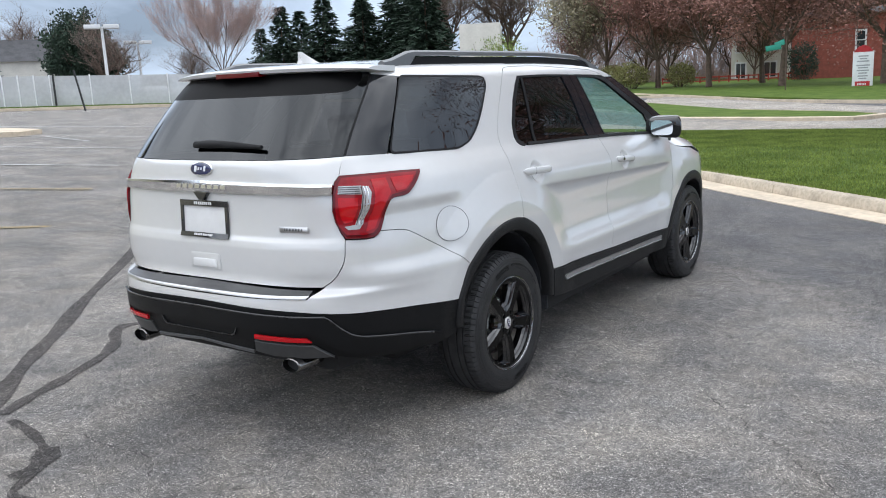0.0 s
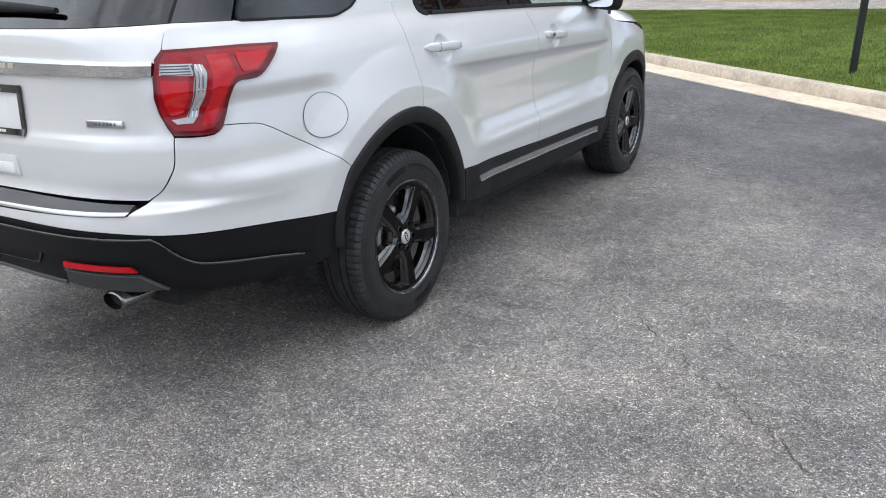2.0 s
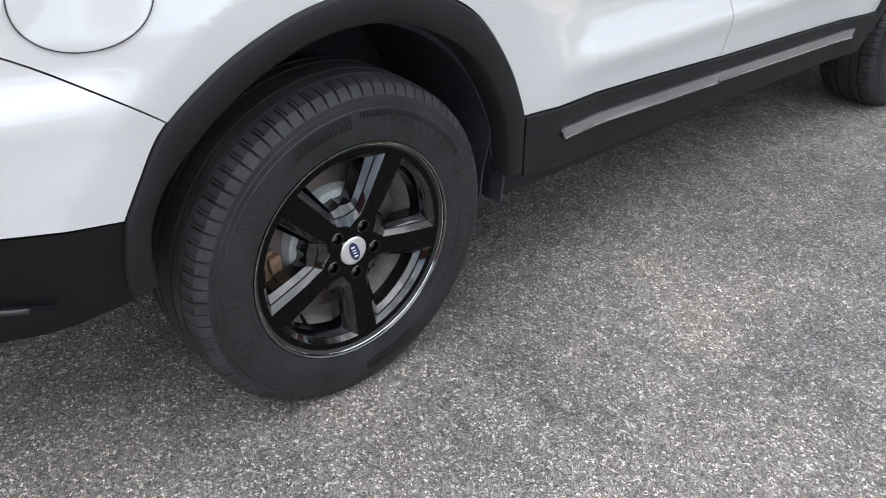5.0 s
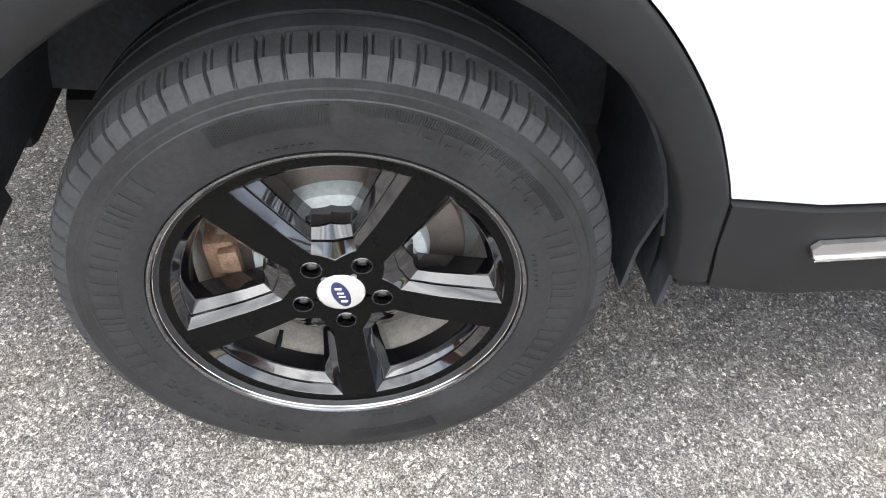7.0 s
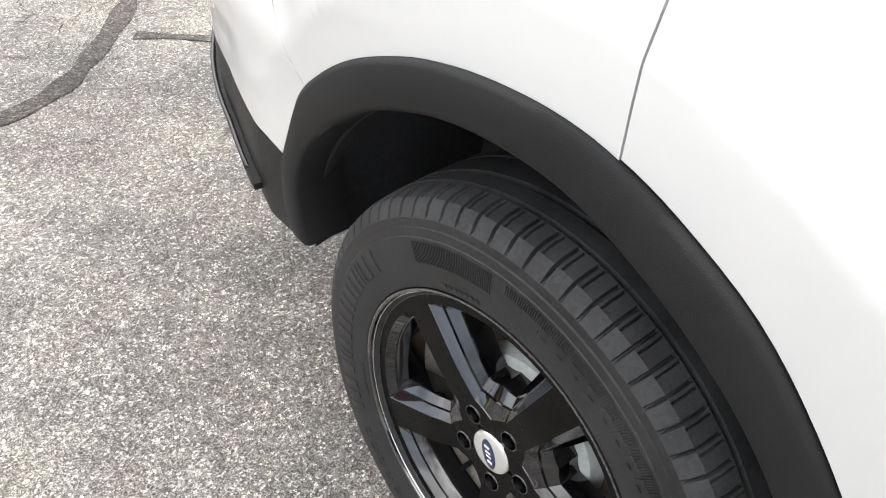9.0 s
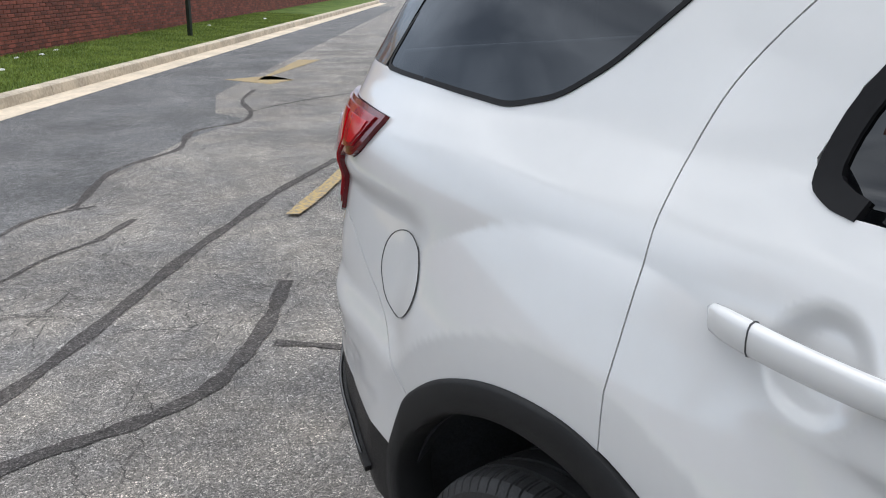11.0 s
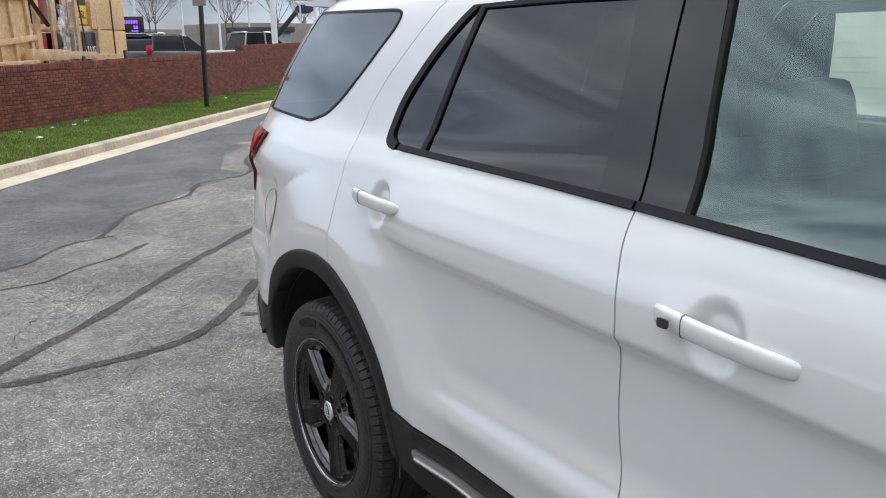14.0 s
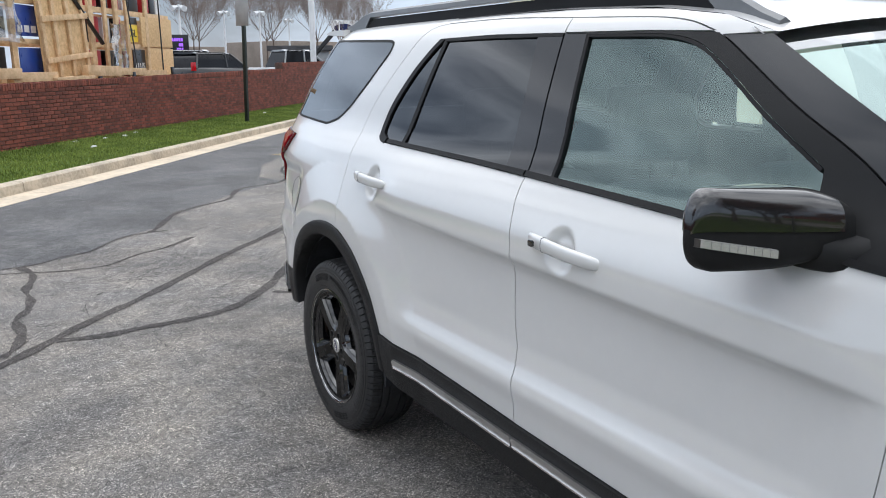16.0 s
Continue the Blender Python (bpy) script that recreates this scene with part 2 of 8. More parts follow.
PLATEWHITE = mat("white_plate", (0.75, 0.75, 0.75), 0.4, vary=0.03, scale=20)
DARKTRIM = mat("dark_lamp_divider", (0.05, 0.045, 0.045), 0.3, coat=0.4, vary=0.1, scale=20)
FRITBLACK = mat("black_glass_frit", (0.003, 0.003, 0.0035), 0.45, spec=0.08, vary=0.1, scale=6)
MIRROR = mat("mirror_glass", (0.85, 0.87, 0.88), 0.02, metal=1.0)
GLASS_FRONT = glass("green_tinted_glass", (0.66, 0.84, 0.81), (0.80, 1.0, 0.98), 0.15)
GLASS_DARK = glass("privacy_glass", (0.033, 0.038, 0.045), (0.94, 0.97, 1.0), 0.074)
GLASS_REAR = glass("dark_rear_glass", (0.033, 0.037, 0.042), (0.94, 0.97, 1.0), 0.040)
FRITGLASS = glass("printed_glass_edge", (0.10, 0.10, 0.10), (0.92, 0.94, 0.96), 0.24)
GLASS_SCREEN = glass("windscreen_glass", (0.40, 0.49, 0.49), (0.80, 1.0, 0.98), 0.20)
ASPHALT = speckle("worn_asphalt", (0.050, 0.047, 0.045), (0.205, 0.195, 0.186), (0.60, 0.565, 0.53), 470.0, brown=0.09, zone=((0.66, 0.75), 2.6, 4.0))
ASPHALT_DARK = speckle("newer_dark_asphalt", (0.040, 0.040, 0.042), (0.145, 0.144, 0.146), (0.32, 0.32, 0.32), 400.0, brown=0.03)
TAR = speckle("tar_crack_sealer", (0.034, 0.031, 0.030), (0.074, 0.067, 0.064), (0.20, 0.185, 0.175), 400.0, brown=0.05)
CRACK = mat("open_crack", (0.062, 0.058, 0.054), 0.95, vary=0.3, scale=12)
YELLOW = mat("worn_yellow_paint", (0.46, 0.32, 0.11), 0.85, second=(0.19, 0.165, 0.13), scale=38, split=(0.42, 0.60), bump=0.3, bump_scale=160)
LINEWHITE = mat("worn_white_paint", (0.55, 0.55, 0.54), 0.8, second=(0.22, 0.22, 0.22), scale=5, split=(0.40, 0.55))
CONCRETE = mat("kerb_concrete", (0.45, 0.385, 0.30), 0.9, vary=0.22, scale=2.5, bump=0.6, bump_scale=70)
CONCRETE_PALE = mat("pale_gutter_concrete", (0.57, 0.48, 0.37), 0.9, vary=0.16, scale=1.5, bump=0.5, bump_scale=60)
GRASS = mat("mown_grass_ground", (0.112, 0.158, 0.036), 0.9, spec=0.10, second=(0.058, 0.100, 0.017), scale=1.3, bump=1.0, bump_scale=40)
BLADE = mat("grass_blade", (0.215, 0.275, 0.062), 0.7, spec=0.25, second=(0.110, 0.155, 0.030), scale=1.5, island=0.35)
BRICK = mat("red_brown_brick", (0.215, 0.058, 0.036), 0.85, second=(0.115, 0.034, 0.025), scale=6, split=(0.35, 0.6), bump=0.6, bump_scale=80, random=0.35)
BRICK_ISLAND = mat("red_brown_brick_run", (0.215, 0.058, 0.036), 0.85, second=(0.115, 0.034, 0.025), scale=6, split=(0.35, 0.6), bump=0.6, bump_scale=80, island=0.35)
MORTAR = mat("dark_mortar", (0.085, 0.055, 0.045), 0.95, vary=0.25, scale=8, bump=0.5, bump_scale=60)
TIMBER = mat("pale_pine_timber", (0.78, 0.56, 0.34), 0.75, second=(0.56, 0.37, 0.20), scale=7, bump=0.4, bump_scale=60, island=0.15)
PLYWOOD = mat("chipboard_sheet", (0.78, 0.55, 0.30), 0.8, second=(0.52, 0.33, 0.16), scale=18, split=(0.35, 0.65), bump=0.3, bump_scale=80)
SIGNRED = mat("red_sign_panel", (0.42, 0.025, 0.03), 0.3, vary=0.08, scale=6)
SIGNBLUE = mat("blue_sign_panel", (0.02, 0.06, 0.30), 0.3, vary=0.08, scale=6)
SIGNBLACK = mat("black_sign_panel", (0.015, 0.015, 0.017), 0.3, vary=0.1, scale=6)
SIGNYELLOW = mat("yellow_sign_panel", (0.75, 0.55, 0.02), 0.35, vary=0.06, scale=6)
POST = mat("dark_green_post", (0.020, 0.028, 0.024), 0.5, vary=0.25, scale=9, metal=0.3)
POSTBLACK = mat("black_post", (0.016, 0.016, 0.016), 0.5, vary=0.25, scale=9)
GREYMETAL = mat("galvanised_metal", (0.36, 0.37, 0.38), 0.5, metal=0.6, vary=0.12, scale=5)
POLEWHITE = mat("white_painted_pole", (0.72, 0.73, 0.74), 0.5, vary=0.06, scale=3)
SCREEN = mat("white_fence_screen", (0.60, 0.61, 0.62), 0.8, vary=0.08, scale=0.6)
sieve = SCREEN.node_tree.nodes.new("ShaderNodeMixShader")
sieve.inputs[0].default_value = 0.30
SCREEN.node_tree.links.new(SCREEN.node_tree.nodes["Principled BSDF"].outputs[0], sieve.inputs[1])
SCREEN.node_tree.links.new(SCREEN.node_tree.nodes.new("ShaderNodeBsdfTransparent").outputs[0], sieve.inputs[2])
SCREEN.node_tree.links.new(sieve.outputs[0], SCREEN.node_tree.nodes["Material Output"].inputs["Surface"])
BARK = mat("grey_brown_bark", (0.12, 0.085, 0.065), 0.95, vary=0.3, scale=4, bump=0.8, bump_scale=25)
TWIG = mat("bare_twigs", (0.22, 0.17, 0.145), 0.9, vary=0.25, scale=1.5)
TWIGPINK = mat("pale_pink_grey_twigs", (0.44, 0.34, 0.31), 0.9, vary=0.2, scale=1.5)
TWIGRED = mat("reddish_budding_twigs", (0.24, 0.12, 0.10), 0.9, vary=0.3, scale=1.5)
BUD = mat("pink_brown_buds", (0.40, 0.20, 0.16), 0.8, second=(0.22, 0.12, 0.10), scale=1.2, island=0.3)
LEAF = mat("pale_spring_leaves", (0.44, 0.39, 0.27), 0.7, second=(0.24, 0.22, 0.14), scale=1.2, island=0.3)
NEEDLE = mat("dark_spruce_needles", (0.036, 0.066, 0.040), 0.8, second=(0.014, 0.030, 0.018), scale=1.5, island=0.4)
SHRUB = mat("yellow_green_shrub", (0.32, 0.30, 0.11), 0.8, second=(0.18, 0.18, 0.07), scale=2, island=0.3)
CREAM = mat("cream_siding", (0.72, 0.68, 0.52), 0.6, vary=0.05, scale=1.5)
BUILDRED = mat("far_red_brick", (0.26, 0.075, 0.055), 0.9, vary=0.18, scale=2.5, bump=0.4, bump_scale=12)
WALLWHITE = mat("pale_house_wall", (0.60, 0.58, 0.53), 0.8, vary=0.08, scale=0.8)
ROOFGREY = mat("dark_shingle_roof", (0.07, 0.07, 0.075), 0.9, vary=0.25, scale=1.5)
PANE = mat("dark_window_pane", (0.03, 0.035, 0.04), 0.08, coat=0.5, vary=0.2, scale=2)
REDPAINT = mat("red_painted_rail", (0.36, 0.05, 0.035), 0.7, vary=0.15, scale=3)
SIGNGREEN = mat("green_street_sign", (0.02, 0.24, 0.17), 0.4, vary=0.1, scale=4)
CARBLACK = mat("black_car_paint", (0.010, 0.011, 0.013), 0.3, coat=0.4, vary=0.1, scale=3)
CARRED = mat("red_car_paint", (0.30, 0.02, 0.02), 0.3, coat=1.0, vary=0.1, scale=3)
CARGREY = mat("grey_car_paint", (0.30, 0.31, 0.32), 0.3, coat=1.0, vary=0.08, scale=3)
DRIVE = speckle("pale_grey_drive", (0.18, 0.17, 0.16), (0.37, 0.335, 0.29), (0.50, 0.46, 0.42), 110, 0.3)
PURPLE = glow("lit_sign_text", (0.35, 0.12, 0.9), 0.8)
BROWNWALL = mat("dull_brown_wall", (0.30, 0.25, 0.21), 0.85, vary=0.12, scale=0.7)
CARGLASS = mat("dark_car_window", (0.010, 0.011, 0.013), 0.12, spec=0.2, vary=0.2, scale=2)
# ---- body surface of the car; x to its right, y ahead, rear axle at y = 0 ----
def knots(v, table):
    """Smooth curve through (v, w) pairs."""
    v = np.asarray(v, float)
    a = np.array([p[0] for p in table], float)
    b = np.array([p[1] for p in table], float)
    h, g = np.diff(a), np.diff(b) / np.diff(a)
    m = np.zeros(len(a))
    m[0], m[-1] = g[0], g[-1]
    for i in range(1, len(a) - 1):
        if g[i - 1] * g[i] > 0:
            w1, w2 = 2 * h[i] + h[i - 1], h[i] + 2 * h[i - 1]
            m[i] = (w1 + w2) / (w1 / g[i - 1] + w2 / g[i])
    v = np.clip(v, a[0], a[-1])
    i = np.clip(np.searchsorted(a, v) - 1, 0, len(a) - 2)
    t = (v - a[i]) / h[i]
    return ((2 * t**3 - 3 * t**2 + 1) * b[i] + (t**3 - 2 * t**2 + t) * h[i] * m[i]
            + (3 * t**2 - 2 * t**3) * b[i + 1] + (t**3 - t**2) * h[i] * m[i + 1])


def ease(a, b, v):
    t = np.clip((np.asarray(v, float) - a) / (b - a), 0, 1)
    return t * t * (3 - 2 * t)


# Half widths of the body over height: through the doors, and through quarter and wing
DOOR = [(0.25, 0.915), (0.42, 0.955), (0.50, 0.966), (0.58, 0.974), (0.635, 0.983), (0.70, 0.960), (0.76, 0.948), (0.86, 0.9480),
        (0.905, 0.9495), (0.945, 0.9530), (0.972, 0.9590), (0.988, 0.9680), (0.996, 0.9755), (1.002, 0.9792), (1.010, 0.9805), (1.06, 0.9785), (1.15, 0.953), (1.21, 0.922), (1.25, 0.893), (1.30, 0.865), (1.45, 0.815), (1.60, 0.760),
        (1.66, 0.732), (1.70, 0.690), (1.72, 0.65)]
PLAIN = [(0.25, 0.915), (0.42, 0.955), (0.50, 0.964), (0.60, 0.971), (0.80, 0.976), (0.90, 0.9745), (0.95, 0.971), (1.0, 0.9645), (1.05, 0.957), (1.10, 0.949), (1.15, 0.939),
         (1.21, 0.919), (1.25, 0.896), (1.30, 0.866), (1.45, 0.815), (1.60, 0.760), (1.66, 0.732), (1.70, 0.690), (1.72, 0.65)]
REAR = [(0.25, -1.02), (0.36, -1.12), (0.45, -1.19), (0.55, -1.222), (0.68, -1.226), (0.735, -1.217), (0.765, -1.150), (0.80, -1.140), (0.85, -1.140), (0.93, -1.140), (0.96, -1.134),
        (0.99, -1.122), (1.15, -1.113), (1.22, -1.112), (1.28, -1.108), (1.31, -1.100), (1.34, -1.078), (1.50, -0.950), (1.66, -0.826), (1.72, -0.78)]
REAR_SIDE = [(0.25, -1.02), (0.36, -1.12), (0.45, -1.19), (0.55, -1.212), (0.68, -1.205), (0.80, -1.165), (0.90, -1.145), (0.99, -1.124), (1.15, -1.113), (1.22, -1.112), (1.28, -1.108), (1.31, -1.100), (1.34, -1.078), (1.50, -0.950), (1.66, -0.826), (1.72, -0.78)]
NOSE = [(0.25, 3.60), (0.40, 3.74), (0.55, 3.80), (0.75, 3.81), (0.95, 3.77), (1.02, 3.72), (1.30, 3.6)]
SQUARE = [(0.25, 3.8), (0.72, 3.8), (0.86, 4.45), (1.45, 4.5), (1.60, 4.2), (1.72, 3.8)]
Y_REAR, Y_NOSE = 0.30, 2.60          # where the plan begins to close behind and in front
turn_table = np.linspace(0, 1, 900)
angle_table = np.pi / 2 * turn_table**4 / (turn_table**4 + (1 - turn_table)**4)      # close steps at both ends
arc_c, arc_d = np.cos(angle_table) ** (2 / 3.8), np.sin(angle_table) ** (2 / 3.8)
arc_s = np.concatenate([[0], np.cumsum(np.hypot(np.diff(arc_c) * 0.95, np.diff(arc_d) * 1.45))])
S_END = Y_REAR - arc_s[-1]           # the middle of the tail
nose_s = np.concatenate([[0], np.cumsum(np.hypot(np.diff(arc_c) * 0.95, np.diff(arc_d) * 1.2))])
S_NOSE = Y_NOSE + nose_s[-1]


CUPS = ((0.385, 1.122), (1.545, 1.075))


def flare(y, z):
    """The swelling round the wheel arches: it rises to a crisp edge and stands upright from there to the arch."""
    y, z = np.asarray(y, float), np.asarray(z, float)
    total = 0.0
    for cy, cz, swell in ((0.03, 0.42, 1.0), (2.88, 0.38, 0.6)):
        r = np.hypot(y - cy, z - cz)
        crest = 0.0186 + 0.0095 * ease(0.55, 0.92, (z - cz) / np.maximum(r, 0.05))
        total = total + swell * np.minimum(crest * (1 - 2.6 * np.clip(0.585 - r, 0, 0.1)), crest * np.clip((0.745 - r) / 0.16, 0, 1.2))
    return total


def hollow(s, z):
    """The hollow of the quarter under its shoulder crease, and the bulge of the bumper below it."""
    s, z = np.asarray(s, float), np.asarray(z, float)
    deep = ease(0.34, 0.47, -s) * (1 - ease(0.95, 1.12, -s)) * (1 - ease(1.060, 1.122, z)) * ease(0.79, 0.87, z)
    proud = ease(0.50, 0.72, -s) * (1 - ease(1.00, 1.15, -s)) * ease(0.70, 0.74, z) * (1 - ease(0.79, 0.86, z))
    return 0.021 * deep - 0.007 * proud


def width(y, z):
    w = ease(0.28, 0.62, y) * (1 - ease(2.26, 2.52, y)) * ease(0.52, 0.82, np.hypot(np.asarray(y, float) - 0.03, np.asarray(z, float) - 0.42))
    # the crease along the doors falls towards the front
    fall = (0.036 * (np.asarray(y, float) - 1.0) - 0.026) * ease(0.72, 0.94, z) * (1 - ease(1.06, 1.2, z))
    x = (1 - w) * knots(z, PLAIN) + w * knots(np.asarray(z, float) + fall, DOOR)
    # the roof draws in towards the front
    x = x - ease(1.3, 1.7, z) * 0.05 * ease(0.6, 2.2, y)
    x = x + flare(y, z)
    # the finger cups behind the door handles
    for cy, cz in CUPS:
        r = np.hypot(np.asarray(y) - cy, np.asarray(z) - cz)
        x = x - 0.020 * (1 - ease(0.030, 0.068, r))
    return x


def skin(s, z, lift=0.0):
    """The right-hand side of the body: s runs along the side and round the corners to the middle, z is the height."""
    s, z = np.broadcast_arrays(np.asarray(s, float), np.asarray(z, float))
    n = knots(z, SQUARE)
    a = np.interp(Y_REAR - s, arc_s, angle_table)
    n_side = 3.8 + (n - 3.8) * ease(0.40, 0.80, np.sin(a) ** (2 / 3.8))      # even along the side, square at the corner
    n_tail = 3.8 + (n - 3.8) * ease(0.15, 0.60, np.abs(np.cos(a)) ** (2 / 3.8))
    c, d = np.abs(np.cos(a)) ** (2 / n_tail), np.sin(a) ** (2 / n_side)
    tail = knots(z, REAR_SIDE) + (knots(z, REAR) - knots(z, REAR_SIDE)) * ease(0.72, 0.92, d)      # the bumper's ledge fades out along the side
    af = np.interp(s - Y_NOSE, nose_s, angle_table)
    cf, df = np.cos(af) ** (2 / 3.2), np.sin(af) ** (2 / 3.2)
    y = np.where(s < Y_REAR, Y_REAR - (Y_REAR - tail) * d, np.where(s > Y_NOSE, Y_NOSE + (knots(z, NOSE) - Y_NOSE) * df, s))
    x = width(np.clip(s, Y_REAR, Y_NOSE), z) * np.where(s < Y_REAR, c, np.where(s > Y_NOSE, cf, 1))
    x = x + np.where((s < Y_REAR) | (s > Y_NOSE), flare(s, z) - flare(np.clip(s, Y_REAR, Y_NOSE), z), 0)
    x = x - hollow(s, z)
    p = np.stack([x, y, z], -1)
    if np.any(lift):
        p = p + skin_normal(s, z) * np.asarray(lift, float)[..., None]
    return p


def skin_normal(s, z):
    e = 0.004
    s = np.clip(s, S_END + 2 * e, S_NOSE - 2 * e)
    du = skin(s + e, z) - skin(s - e, z)
    dv = skin(s, np.asarray(z) + e) - skin(s, np.asarray(z) - e)
    nn = np.cross(du, dv)
    nn /= np.maximum(np.linalg.norm(nn, axis=-1, keepdims=True), 1e-9)
    return nn
# ---- building helpers ----
def made(name, verts, faces, material, parent=None, label="", normals=None, smooth=True):
    me = bpy.data.meshes.new(name)
    me.from_pydata([tuple(v) for v in verts], [], [tuple(f) for f in faces])
    me.materials.append(material)
    me.polygons.foreach_set("use_smooth", [smooth] * len(me.polygons))
    if normals is not None:
        me.normals_split_custom_set_from_vertices([tuple(v) for v in normals])
    me.update()
    ob = new(name, me)
    ob.parent = parent
    if label:
        tagged(ob, label)
    return ob


def part(name, bm, material, parent=None, label="", smooth=False, sharp=None):
    me = bpy.data.meshes.new(name)
    bm.normal_update()
    bm.to_mesh(me)
    bm.free()
    me.materials.append(material)
    if smooth or sharp:
        me.polygons.foreach_set("use_smooth", [True] * len(me.polygons))
        me.set_sharp_from_angle(angle=radians(sharp or 35))
    ob = new(name, me)
    ob.parent = parent
    if label:
        tagged(ob, label)
    return ob


def spline(points, steps=6):
    """A smooth line through the points."""
    p = np.array(points, float)
    q = np.vstack([2 * p[0] - p[1], p, 2 * p[-1] - p[-2]])
    line = []
    for i in range(1, len(q) - 2):
        for t in np.linspace(0, 1, steps, endpoint=False):
            line.append(0.5 * (2 * q[i] + (q[i + 1] - q[i - 1]) * t + (2 * q[i - 1] - 5 * q[i] + 4 * q[i + 1] - q[i + 2]) * t**2
                               + (3 * q[i] - q[i - 1] - 3 * q[i + 1] + q[i + 2]) * t**3))
    line.append(p[-1])
    return [tuple(v) for v in line]


def fillet(points, r, steps=4):
    """The closed outline with its corners rounded."""
    p, line = [np.array(v, float) for v in points], []
    for i, v in enumerate(p):
        a, b = p[i - 1] - v, p[(i + 1) % len(p)] - v
        la, lb = np.linalg.norm(a), np.linalg.norm(b)
        a, b = v + a * min(r / la, 0.45), v + b * min(r / lb, 0.45)
        for t in np.linspace(0, 1, steps):
            line.append(tuple((1 - t) ** 2 * a + 2 * t * (1 - t) * v + t * t * b))
    return line


def shrunk(outline, gap):
    """The outline drawn in by a gap."""
    p = np.array(outline, float)
    keep = [i for i in range(len(p)) if np.linalg.norm(p[i] - p[i - 1]) > 1e-5]
    p = p[keep]
    area = np.sum(p[:, 0] * np.roll(p[:, 1], -1) - np.roll(p[:, 0], -1) * p[:, 1])
    a, b = p - np.roll(p, 1, 0), np.roll(p, -1, 0) - p
    na = np.stack([-a[:, 1], a[:, 0]], 1) / np.linalg.norm(a, axis=1)[:, None]
    nb = np.stack([-b[:, 1], b[:, 0]], 1) / np.linalg.norm(b, axis=1)[:, None]
    m = na + nb
    m /= np.maximum(np.linalg.norm(m, axis=1), 0.3)[:, None]
    return p + m * gap * np.sign(area)


def sheet(name, outline, material, parent=None, label="", step=0.03, depth=0.014, gap=0.002, lift=0.0, sides=(1,), cuts=(), surface=None, face=None):
    """A curved panel: an outline on the body's surface (along, up), with a turned-in edge. sides: right (1), left (-1) or both."""
    where = surface or skin
    pts = shrunk(outline, gap)
    if surface is None:
        pts[pts[:, 0] < S_END + 0.004, 0] = S_END
        pts[pts[:, 0] > S_NOSE - 0.004, 0] = S_NOSE
    bm = bmesh.new()
    bm.faces.new([bm.verts.new((a, b, 0)) for a, b in pts])
    lo, hi = pts.min(0), pts.max(0)
    lines = [(0, v) for v in np.arange(lo[0] + step / 2, hi[0], step)] + [(1, v) for v in np.arange(lo[1] + step / 2, hi[1], step)] + list(cuts)
    for axis, v in lines:
        if lo[axis] + 1e-4 < v < hi[axis] - 1e-4:
            at, way = [0, 0, 0], [0, 0, 0]
            at[axis], way[axis] = v, 1
            bmesh.ops.bisect_plane(bm, geom=bm.verts[:] + bm.edges[:] + bm.faces[:], dist=1e-6, plane_co=at, plane_no=way)
    bmesh.ops.triangulate(bm, faces=[f for f in bm.faces if len(f.verts) > 4])
    bm.normal_update()
    bm.verts.index_update()
    flat = np.array([v.co[:2] for v in bm.verts])
    faces = [[v.index for v in (f.verts if f.normal.z > 0 else reversed(f.verts))] for f in bm.faces]
    rim = []
    for e in bm.edges:
        if len(e.link_faces) == 1:
            f = e.link_faces[0]
            a, b = e.verts
            loop = [v.index for v in (f.verts if f.normal.z > 0 else reversed(f.verts))]
            i = loop.index(a.index)
            rim.append((a.index, b.index) if loop[(i + 1) % len(loop)] == b.index else (b.index, a.index))
    bm.free()
    norms = skin_normal(flat[:, 0], flat[:, 1]) if surface is None else surface_normal(surface, flat)
    tops = (skin(flat[:, 0], flat[:, 1]) if surface is None else surface(flat[:, 0], flat[:, 1])) + norms * lift
    if face is not None:        # flat glass: even out the shading
        norms = 0.2 * norms + 0.8 * np.array(face)
        norms /= np.linalg.norm(norms, axis=1)[:, None]
    verts, normals, all_faces = [], [], []
    for side in sides:
        flip = np.array([side, 1, 1])
        n0 = len(verts)
        verts += list(tops * flip)
        normals += list(norms * flip)
        turn = (lambda f: f) if side == 1 else (lambda f: list(reversed(f)))
        all_faces += [turn([n0 + i for i in f]) for f in faces]
        for a, b in rim:
            if side in (1, -1) and len(sides) == 2 and max(abs(tops[a][0]), abs(tops[b][0])) < 0.012:
                continue
            k = len(verts)
            along = (tops[b] - tops[a]) * flip
            out_way = np.cross(along, norms[a] * flip) * side
            out_way /= max(np.linalg.norm(out_way), 1e-9)
            for i, d in ((a, 0), (b, 0), (b, depth), (a, depth)):
                verts.append((tops[i] - norms[i] * d) * flip)
                normals.append(out_way)
            all_faces.append(turn([k, k + 3, k + 2, k + 1]))
    return made(name, verts, all_faces, material, parent, label, normals)


def surface_normal(surface, flat):
    e = 0.003
    du = surface(flat[:, 0] + e, flat[:, 1]) - surface(flat[:, 0] - e, flat[:, 1])
    dv = surface(flat[:, 0], flat[:, 1] + e) - surface(flat[:, 0], flat[:, 1] - e)
    n = np.cross(du, dv)
    return n / np.linalg.norm(n, axis=1)[:, None]


